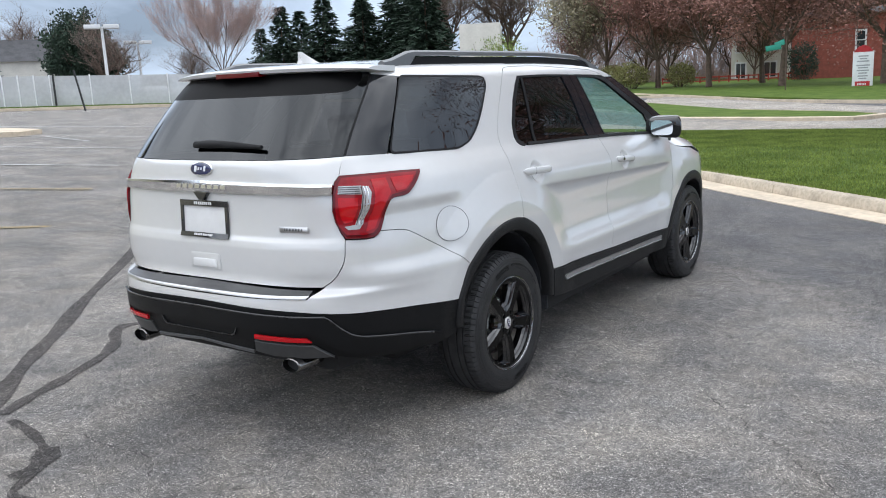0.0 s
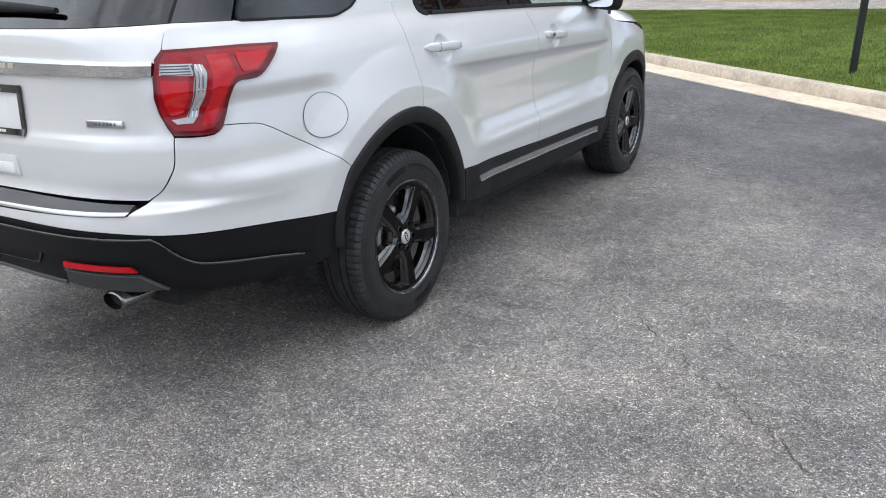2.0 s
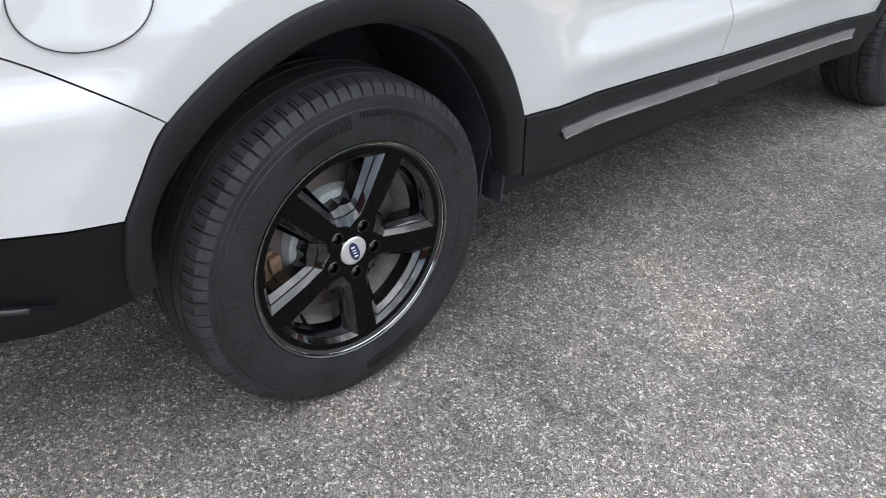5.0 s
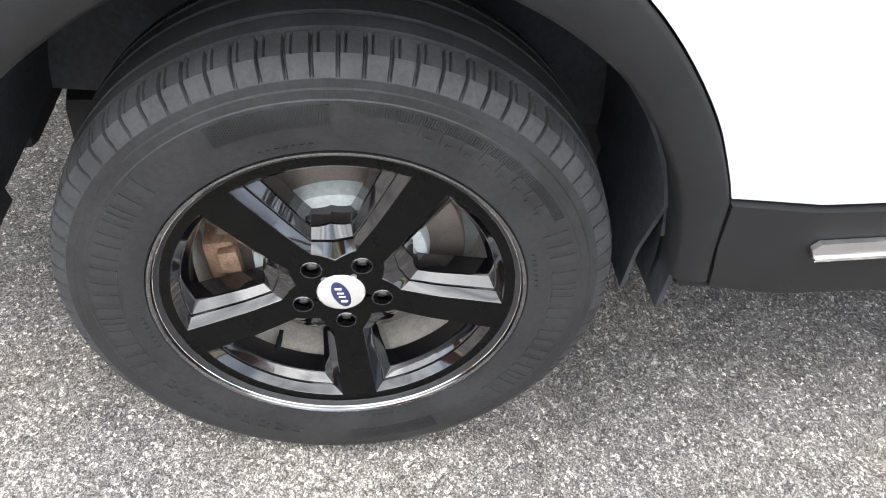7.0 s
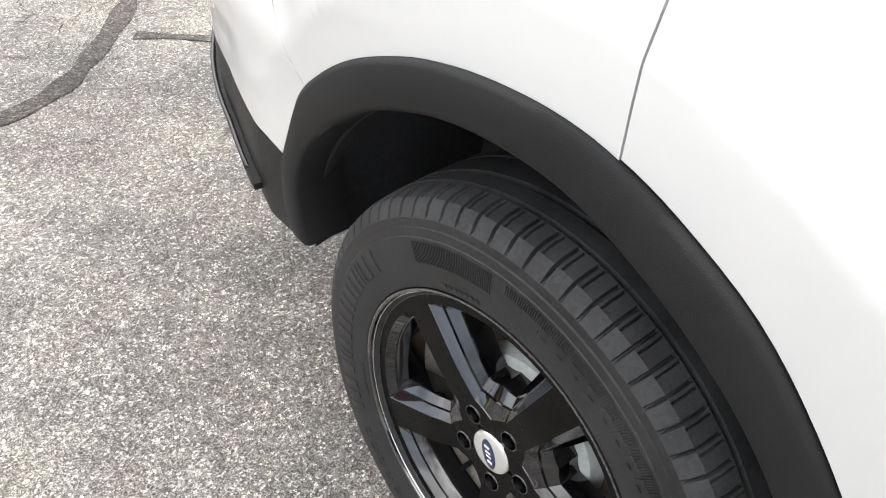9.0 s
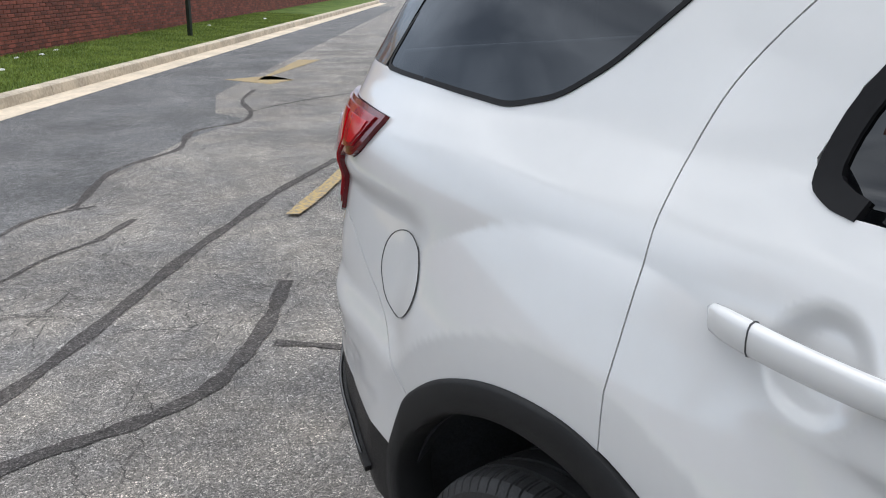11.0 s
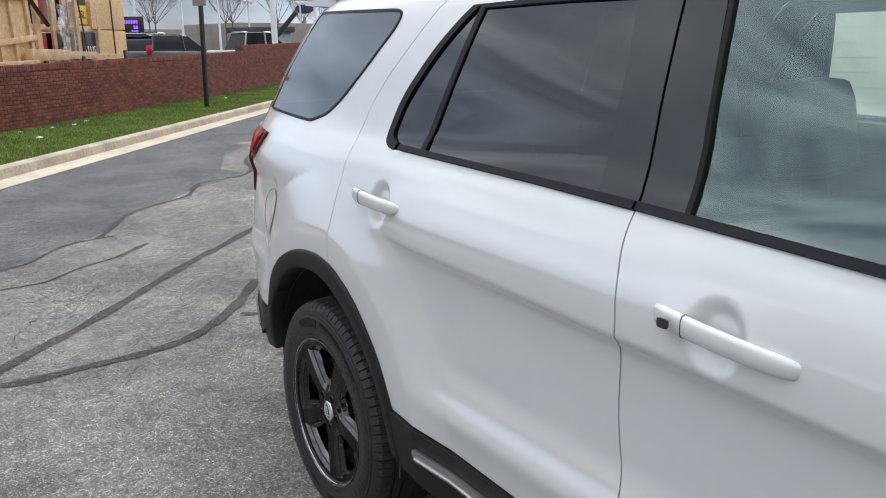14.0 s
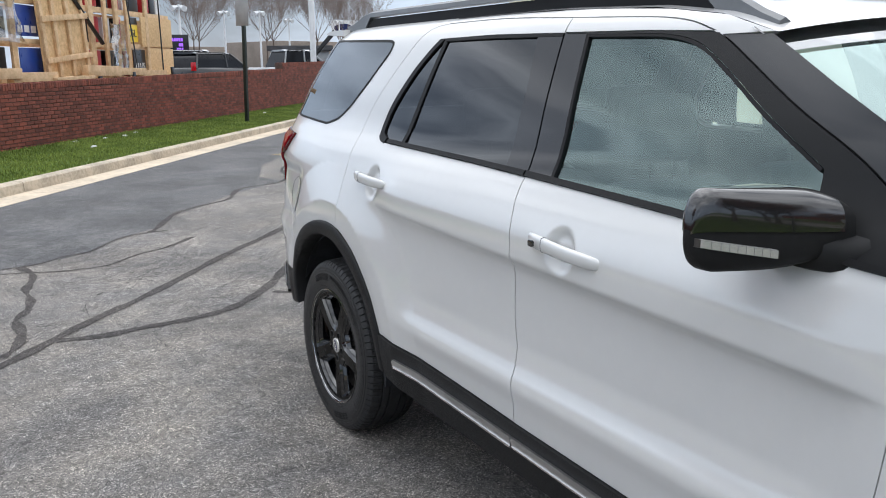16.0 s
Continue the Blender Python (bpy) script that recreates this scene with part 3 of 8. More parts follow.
def loft(name, rings, material, parent=None, label="", closed=True, caps=True, sharp=40):
    """A skin over rings of equally many points."""
    bm = bmesh.new()
    rows = [[bm.verts.new(tuple(p)) for p in ring] for ring in rings]
    n = len(rows[0])
    for a, b in zip(rows, rows[1:]):
        for i in range(n if closed else n - 1):
            j = (i + 1) % n
            bm.faces.new((a[i], a[j], b[j], b[i]))
    if caps and closed:
        bm.faces.new(list(reversed(rows[0])))
        bm.faces.new(rows[-1])
    bmesh.ops.recalc_face_normals(bm, faces=bm.faces[:])
    return part(name, bm, material, parent, label, sharp=sharp)


def lathe(name, profile, material, parent=None, label="", segments=64, sharp=35, turn=(0, 360), shape=None):
    """Profile of (x, r) spun about the x axis."""
    full = turn[1] - turn[0] >= 360
    angles = np.radians(np.linspace(turn[0], turn[1], segments, endpoint=not full))
    verts, faces, n = [], [], len(profile)
    for k, a in enumerate(angles):
        for x, r in profile:
            if shape:
                x, r = shape(x, r, k, a)
            verts.append((x, r * math.cos(a), r * math.sin(a)))
    for k in range(segments if full else segments - 1):
        for i in range(n - 1):
            a, b = k * n, ((k + 1) % segments) * n
            faces.append((a + i, b + i, b + i + 1, a + i + 1))
    ob = made(name, verts, faces, material, parent, label)
    if sharp:
        ob.data.set_sharp_from_angle(angle=radians(sharp))
    return ob


def block(bm, lo, hi, bevel=0.0, m=None):
    """A box, bevelled, in a bmesh."""
    v = bmesh.ops.create_cube(bm, size=1.0)["verts"]
    lo, hi = Vector(lo), Vector(hi)
    for q in v:
        q.co = Vector([(lo[i] + hi[i]) / 2 + q.co[i] * (hi[i] - lo[i]) for i in range(3)])
    if bevel:
        e = list({e for q in v for e in q.link_edges})
        v = bmesh.ops.bevel(bm, geom=e, offset=bevel, segments=2, affect="EDGES", profile=0.6)["verts"]
    if m is not None:
        bmesh.ops.transform(bm, matrix=m, verts=list({q for q in v}))
    return bm


def boxed(name, lo, hi, material, parent=None, label="", bevel=0.0, m=None):
    return part(name, block(bmesh.new(), lo, hi, bevel, m), material, parent, label, sharp=35 if bevel else None)


def tube(bm, a, b, ra, rb, sides=6):
    """A tapered stick in a bmesh."""
    a, b = Vector(a), Vector(b)
    q = (b - a).to_track_quat("Z", "Y")
    ring = [[bm.verts.new(p + q @ Vector((r * math.cos(t), r * math.sin(t), 0))) for t in [2 * math.pi * i / sides for i in range(sides)]] for p, r in ((a, ra), (b, rb))]
    for i in range(sides):
        j = (i + 1) % sides
        bm.faces.new((ring[0][i], ring[0][j], ring[1][j], ring[1][i]))
    bm.faces.new(list(reversed(ring[0])))
    bm.faces.new(ring[1])
    return bm


def ellipse_ring(centre, a, b, ua, ub, n=12, power=2.0):
    c, ua, ub = np.array(centre, float), np.array(ua, float), np.array(ub, float)
    ring = []
    for t in np.linspace(0, 2 * np.pi, n, endpoint=False):
        ct, st = math.cos(t), math.sin(t)
        ring.append(c + ua * a * math.copysign(abs(ct) ** (2 / power), ct) + ub * b * math.copysign(abs(st) ** (2 / power), st))
    return ring
# ---- the car ----
suv = tagged(new("suv"), "pearl white sport utility vehicle with black cladding, parked on asphalt", "car")
BOTH = ((1, "right"), (-1, "left"))
REAR_CUT = spline([(0.130, 0.909), (0.128, 0.99), (0.128, 1.07), (0.127, 1.14), (0.125, 1.22), (0.129, 1.30), (0.152, 1.38), (0.214, 1.465), (0.310, 1.56),
                   (0.395, 1.648), (0.46, 1.687), (0.54, 1.697)], 4)
ROOF_CUT = spline([(0.54, 1.697), (0.9, 1.697), (1.236, 1.682), (1.55, 1.668), (1.68, 1.654), (1.76, 1.632), (1.84, 1.598), (2.067, 1.468), (2.242, 1.381), (2.34, 1.32), (2.43, 1.25)], 4)
B_CUT = spline([(1.341, 0.520), (1.345, 0.60), (1.335, 0.70), (1.318, 0.80), (1.313, 0.872), (1.318, 0.95), (1.327, 1.03), (1.32, 1.106), (1.30, 1.182), (1.292, 1.24)], 4)
F_CUT = spline([(2.40, 0.48), (2.41, 0.6), (2.435, 0.757), (2.45, 0.90), (2.455, 1.03), (2.45, 1.14), (2.43, 1.25)], 4)
SILL_TOP = spline([(0.48, 0.556), (0.70, 0.547), (1.0, 0.536), (1.341, 0.520), (1.85, 0.503), (2.40, 0.48)], 4)
ARCH_R = spline([(-0.432, 0.606), (-0.397, 0.68), (-0.357, 0.764), (-0.268, 0.840), (-0.165, 0.889), (-0.08, 0.912), (0.0, 0.921), (0.07, 0.920), (0.13, 0.909), (0.20, 0.884), (0.285, 0.838), (0.355, 0.770), (0.42, 0.682), (0.457, 0.61), (0.48, 0.556)], 4)
ARCH_F = spline([(2.345, 0.40), (2.385, 0.50), (2.44, 0.60), (2.54, 0.71), (2.68, 0.80), (2.83, 0.843), (2.97, 0.853), (3.08, 0.84), (3.22, 0.785), (3.33, 0.70), (3.41, 0.58), (3.45, 0.42)], 4)
ARCH_R_IN = spline([(-0.40, 0.46), (-0.398, 0.53), (-0.388, 0.594), (-0.355, 0.660), (-0.285, 0.740), (-0.215, 0.797), (-0.145, 0.830), (-0.075, 0.850), (0.005, 0.857), (0.085, 0.850), (0.160, 0.824), (0.230, 0.788), (0.295, 0.738), (0.349, 0.673), (0.395, 0.60), (0.419, 0.54), (0.437, 0.47), (0.447, 0.41)], 4)
LAMP_IN = [(-1.026, 1.250), (-1.066, 1.222), (-1.095, 1.161), (-1.106, 1.102), (-1.095, 1.053), (-1.069, 1.005), (-1.045, 0.977)]
LAMP_LOW = spline([(-0.854, 1.000), (-0.828, 1.054), (-0.814, 1.111), (-0.777, 1.135), (-0.735, 1.137), (-0.690, 1.145), (-0.633, 1.186), (-0.591, 1.225)], 3)
LAMP_TOP = [(-0.584, 1.239), (-0.724, 1.247), (-0.882, 1.249)]
LAMP_FOOT = [(-0.983, 0.973), (-0.929, 0.971), (-0.889, 0.974), (-0.870, 0.984)]
BUMP_CUT = spline([LAMP_LOW[0], (-0.773, 0.995), (-0.715, 0.987), (-0.667, 0.967), (-0.610, 0.935), (-0.514, 0.879), (-0.436, 0.824), (-0.357, 0.764)], 4)
BUMP_BLACK = spline([(-0.432, 0.606), (-0.60, 0.624), (-0.79, 0.640), (-0.99, 0.652), (-1.167, 0.668), (-1.28, 0.676), (-1.586, 0.686), (S_END, 0.690)], 4)
TAIL_LOW = spline([LAMP_IN[-1], (-1.044, 0.929), (-1.057, 0.880), (-1.083, 0.844), (-1.115, 0.801), (-1.151, 0.769)], 4)
D_CUT = [(-0.879, 1.677), (-0.932, 1.531), (-0.960, 1.425), (-0.975, 1.328)]
QWIN = fillet([(-0.714, 1.322), (-0.264, 1.304), (-0.154, 1.33), (-0.069, 1.385), (0.027, 1.475), (0.160, 1.60), (0.170, 1.638), (0.113, 1.646), (-0.681, 1.662)], 0.03)
RWIN = [(0.315, 1.283), (0.30, 1.315), (0.325, 1.392), (0.415, 1.515), (0.50, 1.598), (0.555, 1.640)]      # rear edge, going up
UPPER = 1.715                                                                                          # where the roof skin begins


def roof_edge(y):
    return float(np.interp(y, [-0.9, 1.1, 1.55, 1.80, 1.97], [1.712, 1.712, 1.693, 1.662, 1.612]))


def cut_between(line, a, b):
    """The stretch of a line from the point nearest a to the point nearest b."""
    p = np.array(line)
    i, j = int(np.argmin(np.hypot(*(p - a).T))), int(np.argmin(np.hypot(*(p - b).T)))
    return line[i:j + 1] if i <= j else line[j:i + 1][::-1]


for side, hand in BOTH:
    # quarter panel in three adjoining fields round the window
    quarter_low = (cut_between(ARCH_R, (-0.357, 0.764), (0.13, 0.909)) + cut_between(REAR_CUT, (0.13, 0.909), (0.129, 1.30))[1:]
                   + [(-0.264, 1.304), (-0.714, 1.322), (-0.975, 1.328)] + LAMP_IN[:1] + LAMP_TOP[::-1] + LAMP_LOW[::-1] + BUMP_CUT[1:-1])
    quarter = sheet("quarter_panel", quarter_low, WHITE, suv, "white rear quarter panel above the wheel arch", 0.012, sides=(side,), gap=0.0, cuts=[(1, v) for v in np.arange(1.078, 1.116, 0.006)])
    pillar = ([(-0.264, 1.304)] + cut_between(REAR_CUT, (0.129, 1.30), (0.54, 1.697)) + [(0.54, UPPER), (-0.2, UPPER), (-0.646, 1.660 + 0.052), (-0.681, 1.662), (0.113, 1.646), (0.160, 1.640)]
              + [(0.168, 1.625), (0.160, 1.60), (0.027, 1.475), (-0.069, 1.385), (-0.154, 1.330)])
    sheet("pillar_panel", pillar, WHITE, quarter, step=0.025, sides=(side,), gap=0.0)
    sheet("roof_side", [(-0.681, 1.662), (-0.646, UPPER), (-0.84, UPPER), (-0.879, 1.677)], WHITE, quarter, step=0.025, sides=(side,), gap=0.0)
    window = sheet("quarter_window", QWIN, GLASS_DARK, quarter, "dark tinted quarter glass", 0.05, depth=0.004, gap=0.002, lift=0.001, sides=(side,), face=(0.95, -0.07, 0.30))
    rim_in = shrunk(QWIN, 0.005)
    sheet("window_seal", list(map(tuple, shrunk(QWIN, -0.004))) + [tuple(shrunk(QWIN, -0.004)[0])] + [tuple(rim_in[0])] + [tuple(v) for v in rim_in[::-1]], SEAL, quarter, step=0.2, gap=0.0, lift=0.003, sides=(side,))
    sheet("pillar_film", D_CUT + [(-0.730, 1.322), (-0.706, 1.5), (-0.692, 1.662)], PIANO, quarter, "gloss black pillar trim", 0.04, gap=0.002, lift=0.001, sides=(side,))
    # doors
    r_door = (SILL_TOP[:13] + B_CUT[1:] + [(1.262, 1.46), (1.236, 1.682)] + cut_between(ROOF_CUT, (0.54, 1.697), (1.236, 1.682))[::-1][1:] + REAR_CUT[::-1][1:]
              + cut_between(ARCH_R, (0.13, 0.909), (0.48, 0.556))[1:-1])
    opening = [(1.238, 1.637), (0.9, 1.643)] + RWIN[::-1] + [(0.35, 1.268), (0.56, 1.262), (1.0, 1.2495), (1.29, 1.239)]
    outline = SILL_TOP[:13] + B_CUT[1:-1] + [(1.292, 1.238)] + opening[::-1][1:] + [(1.236, 1.682)] + cut_between(ROOF_CUT, (0.54, 1.697), (1.236, 1.682))[::-1][1:] + REAR_CUT[::-1][1:] + cut_between(ARCH_R, (0.13, 0.909), (0.48, 0.556))[1:-1]
    cup = lambda cy, cz: [(0, cy + v) for v in np.arange(-0.07, 0.071, 0.007)] + [(1, cz + v) for v in np.arange(-0.07, 0.071, 0.007)]
    rear_door = sheet("rear_door", outline, WHITE, suv, "closed white rear passenger door", 0.016, gap=0.0028, sides=(side,), cuts=cup(*CUPS[0]) + [(1, v) for v in np.arange(0.98, 1.056, 0.006)])
    f_low = SILL_TOP[12:] + F_CUT[1:-2] + [(2.44, 1.183), (2.2, 1.196), (1.879, 1.214), (1.6, 1.226), (1.293, 1.238)] + B_CUT[::-1][1:-1]
    front_door = sheet("front_door", f_low, WHITE, suv, "closed white front passenger door", 0.025, gap=0.0012, sides=(side,), cuts=cup(*CUPS[1]) + [(1, v) for v in np.arange(0.945, 1.035, 0.008)])
    sheet("door_top_frame", [(1.239, 1.639), (1.55, 1.632), (1.80, 1.622)] + cut_between(ROOF_CUT, (1.236, 1.682), (1.80, 1.615))[::-1], WHITE, front_door, step=0.03, sides=(side,))
    # sides of the roof above the doors
    top = [(v, roof_edge(v)) for v in (1.955, 1.90, 1.80, 1.6, 1.4, 1.2, 0.9, 0.54)]
    sheet("roof_side", cut_between(ROOF_CUT, (0.54, 1.697), (1.80, 1.615)) + top, WHITE, suv, "white roof edge above the doors", 0.04, sides=(side,), gap=0.0015)
    # black pillars and seals of the side windows
    sheet("centre_pillar_trim", [(1.292, 1.243), (1.238, 1.635), (1.118, 1.639), (1.150, 1.50), (1.178, 1.25)], PIANO, rear_door, "black pillar trim", 0.05, sides=(side,), lift=0.002)
    sheet("centre_pillar_trim", [(1.296, 1.243), (1.418, 1.238), (1.395, 1.36), (1.338, 1.632), (1.242, 1.635)], PIANO, front_door, "black pillar trim", 0.05, sides=(side,), lift=0.002)
    arc = spline([(1.56, 1.6225), (1.655, 1.6165), (1.757, 1.593), (1.868, 1.533), (1.997, 1.454), (2.10, 1.396), (2.193, 1.345)], 4)
    sheet("pillar_frame", [(1.80, 1.620), (1.64, 1.629), (1.34, 1.637), (1.336, 1.629)] + arc + [(2.22, 1.20), (2.40, 1.187), (2.425, 1.25)]
          + cut_between(ROOF_CUT, (1.84, 1.598), (2.43, 1.25))[::-1][1:], BUMPERBLACK, front_door, "black front pillar frame", 0.04, sides=(side,), lift=0.002)
    sheet("door_window", [(1.40, 1.244), (1.335, 1.631)] + [(a + 0.003, b + 0.002) for a, b in arc] + [(2.215, 1.205)], GLASS_FRONT, front_door, "greenish front door glass", 0.05, depth=0.004, lift=-0.004, sides=(side,))
    rim_line = [(1.404, 1.246), (1.392, 1.36), (1.341, 1.628)] + arc
    inner_line = [(1.416, 1.246), (1.404, 1.36), (1.353, 1.6215)] + [(a - 0.004, b - 0.0065) for a, b in arc]
    sheet("window_seal", rim_line + inner_line[::-1], SEAL, front_door, "black rubber window surround", 0.1, lift=0.004, sides=(side,), gap=0.0)
    if side == 1:        # the left one is wound down
        sheet("door_window", [(0.510, 1.268), (1.175, 1.255), (1.15, 1.50), (1.12, 1.636), (0.604, 1.638)], GLASS_DARK, rear_door, "dark tinted rear door glass", 0.05, depth=0.004, lift=-0.004, sides=(side,))
    sheet("vent_window", [(0.495, 1.272), (0.37, 1.277), (0.325, 1.318), (0.35, 1.395), (0.435, 1.512), (0.52, 1.595), (0.570, 1.632), (0.592, 1.636)], GLASS_DARK, rear_door, "fixed dark tinted corner glass", 0.05, depth=0.004, lift=-0.004, sides=(side,))
    sheet("window_divider", [(0.490, 1.262), (0.516, 1.262), (0.612, 1.637), (0.586, 1.638)], SEAL, rear_door, step=0.1, lift=0.001, sides=(side,))
    band = spline([(0.365, 1.262), (0.325, 1.272), (0.302, 1.300)] + RWIN[2:], 4)
    inner = spline([(0.372, 1.284), (0.348, 1.292), (0.331, 1.312)] + [(a + 0.030, b - 0.002) for a, b in RWIN[2:]], 4)
    sheet("window_seal", band + [(0.9, 1.643), (1.238, 1.637), (1.238, 1.627), (0.9, 1.632), (0.60, 1.631)] + inner[::-1], SEAL, rear_door, "black rubber window surround", 0.1, lift=0.003, sides=(side,), gap=0.0)
    belt_r = [(0.395, 1.2645), (0.56, 1.258), (1.0, 1.2455), (1.29, 1.235), (1.29, 1.252), (1.0, 1.2625), (0.56, 1.2745), (0.40, 1.2800)]
    belt_f = [(1.295, 1.235), (1.6, 1.2225), (1.879, 1.2105), (2.2, 1.192), (2.40, 1.181), (2.40, 1.196), (2.2, 1.210), (1.879, 1.2275), (1.6, 1.2395), (1.295, 1.252)]
    sheet("belt_moulding", belt_r, SEAL, rear_door, "black rubber belt moulding", 0.06, depth=0.012, lift=0.010, sides=(side,))
    sheet("belt_moulding", belt_f, SEAL, front_door, "black rubber belt moulding", 0.06, depth=0.012, lift=0.010, sides=(side,))
    # dark linings on the inside
    for lined, owner in ((outline, rear_door), (f_low, front_door), (quarter_low, quarter), (pillar, quarter)):
        sheet("lining", lined, CABIN, owner, "dark inner trim", 0.06, depth=0.002, gap=0.006, lift=-0.028, sides=(side,))
    # handles
    for door, (y0, y1), (z0, z1) in ((rear_door, (0.240, 0.522), (1.138, 1.127)), (front_door, (1.404, 1.714), (1.091, 1.067))):
        rings = []
        for t in np.linspace(0, 1, 15):
            y, z = y0 + (y1 - y0) * t, z0 + (z1 - z0) * t
            round_end = math.sqrt(max(0.02, 1 - (2 * t - 1) ** 8))
            high = (0.0205 - 0.002 * t) * round_end
            out_by = 0.016 + 0.026 * math.sin(math.pi * min(1, max(0, t))) ** 0.35
            ends = [float(width(v, 1.17 if z > 1.11 else 1.15)) for v in (y0 - 0.01, y1 + 0.03)]
            p = (ends[0] + (ends[1] - ends[0]) * t, y, z)
            rings.append(ellipse_ring((side * (p[0] + out_by - 0.006), y, z), 0.011 * round_end, high, (1, 0, 0), (0, 0, 1), 12, 2.6))
        handle = loft("handle", rings, WHITE, door, "white painted pull handle", sharp=60)
        at_cap = [tuple(np.mean([Vector(v)[k] for v in rings[4]]) for k in range(3))][0]
        loft("cap_joint", [ellipse_ring((at_cap[0], at_cap[1] + d, at_cap[2]), 0.0118, 0.0212, (1, 0, 0), (0, 0, 1), 12, 2.6) for d in (-0.0008, 0.0008)], GREYTRIM, handle, "thin joint of the lock cap")
        if side == 1 and door is front_door:
            rings = [ellipse_ring((0.951 + 0.0555 + dx, 1.464, 1.0863), 0.012 * k, 0.009 * k, (0, 1, 0), (0, 0, 1), 14, 4) for dx, k in ((0.0, 1), (0.0035, 1), (0.0045, 0.7))]
            loft("entry_button", rings, GLOSS, front_door, "small black entry button")
    # fuel door on the right only
    if side == 1:
        ring = [(-0.448 + 0.087 * math.cos(t), 0.970 + 0.080 * math.sin(t)) for t in np.linspace(0, 2 * math.pi, 40, endpoint=False)]
        outer_ring = [(-0.448 + 0.0879 * math.cos(t), 0.970 + 0.0809 * math.sin(t)) for t in np.linspace(0, 2 * math.pi, 61)]
        inner_ring = [(-0.448 + 0.0861 * math.cos(t), 0.970 + 0.0791 * math.sin(t)) for t in np.linspace(0, 2 * math.pi, 61)]
        sheet("fuel_door_gap", outer_ring + inner_ring[::-1], GREYTRIM, quarter, step=0.2, depth=0.001, lift=0.0034, gap=0.0)
        sheet("fuel_door", ring, WHITE, quarter, "round white fuel filler door", 0.012, depth=0.001, gap=0.0014, lift=0.0026)
    # front wing
    wing = sheet("front_wing", ARCH_F[-4:0:-1][::-1][2:] + [(3.43, 0.60), (3.40, 0.80), (3.30, 0.96), (3.0, 1.035), (2.6, 1.075), (2.43, 1.115)] + F_CUT[::-1][4:-4] , WHITE, suv, "white front wing", 0.04, sides=(side,))
    # sill cladding with bright strip
    sill = sheet("sill_cladding", [(0.505, 0.392), (0.80, 0.360), (1.3, 0.350), (2.37, 0.33), (2.39, 0.42)] + SILL_TOP[::-1] + [(0.486, 0.48)], CLAD, suv, "black textured sill cladding", 0.03, depth=0.03, lift=0.010, sides=(side,))
    for a, b in ((0.615, 1.338), (1.344, 2.22)):
        zt = lambda v: float(np.interp(v, [0.63, 1.34, 2.22], [0.501, 0.480, 0.452]))
        sheet("sill_strip", [(a, zt(a) - 0.032), (b, zt(b) - 0.036), (b, zt(b)), (a, zt(a)), (a - 0.008, zt(a) - 0.012)], SATIN, sill, "bright satin metal strip", 0.06, depth=0.008, lift=0.019, sides=(side,), cuts=[])
        sheet("strip_edge", [(a, zt(a) - 0.034), (b, zt(b) - 0.038), (b, zt(b) - 0.028), (a, zt(a) - 0.026)], CHROME, sill, step=0.06, depth=0.008, lift=0.022, sides=(side,))
    # wheel arch claddings: a band between an outer and an inner line, split where it meets the sill
    for outer, inner_line, centre, split_z in ((ARCH_R, ARCH_R_IN, (0.03, 0.40), 0.557), (ARCH_F, None, (2.90, 0.36), None)):
        o = np.array(outer)
        if inner_line is None:
            i_ = np.array(centre) + (o - centre) * 0.86
        else:
            o = np.vstack([[(-0.452, 0.47), (-0.445, 0.53)], o, [(0.484, 0.52), (0.490, 0.47), (0.502, 0.405)]])
            i_ = np.array(inner_line)
        far = lambda p: np.concatenate([[0], np.cumsum(np.hypot(*np.diff(p, axis=0).T))])
        even = lambda p, n: np.stack([np.interp(np.linspace(0, 1, n), far(p) / far(p)[-1], p[:, k]) for k in (0, 1)], 1)
        o, i_ = even(o, 90), even(i_, 90)
        cuts_ = [(0, 90)] if split_z is None else [(0, 79), (78, 90)]
        for lo_, hi_ in cuts_:
            oo, ii = o[lo_:hi_], i_[lo_:hi_]
            if lo_:
                oo, ii = oo.copy(), ii.copy()
            verts, faces = [], []
            rows = [(0.0, -0.006), (0.02, 0.006), (0.12, 0.0105), (0.5, 0.0105), (0.88, 0.008), (0.99, 0.002), (1.0, -0.075)]
            for f, up in rows:
                q = oo + (ii - oo) * f
                s_ = np.clip(q[:, 0], S_END, S_NOSE)
                p = skin(s_, q[:, 1]) + skin_normal(s_, q[:, 1]) * (up if up > -0.05 else 0)
                if up < -0.05:
                    p = p + np.array([up, 0, 0])
                verts += [tuple(v) for v in p * np.array([side, 1, 1])]
            m_ = len(oo)
            for r in range(len(rows) - 1):
                for i in range(m_ - 1):
                    f = (r * m_ + i, r * m_ + i + 1, (r + 1) * m_ + i + 1, (r + 1) * m_ + i)
                    faces.append(f[::-1] if side == 1 else f)
            arch = made("arch_cladding", verts, faces, CLAD, suv, "black textured wheel arch moulding")
            arch.data.set_sharp_from_angle(angle=radians(50))
        # liner inside the arch
        lr = 0.452
        liner = lathe("arch_liner", [(side * 0.926, lr - 0.003), (side * 0.86, lr + 0.010), (side * 0.80, lr), (side * 0.70, lr), (side * 0.56, lr), (side * 0.555, 0.10)], LINER, suv, "dark plastic wheel arch liner", 40, turn=(-5, 177))
        lathe("liner_flange", [(side * 0.918, lr + 0.065), (side * 0.926, lr - 0.003)], LINER, liner, "", 40, turn=(6, 168))
        liner.location = (0, centre[0] - 0.04, 0.395)
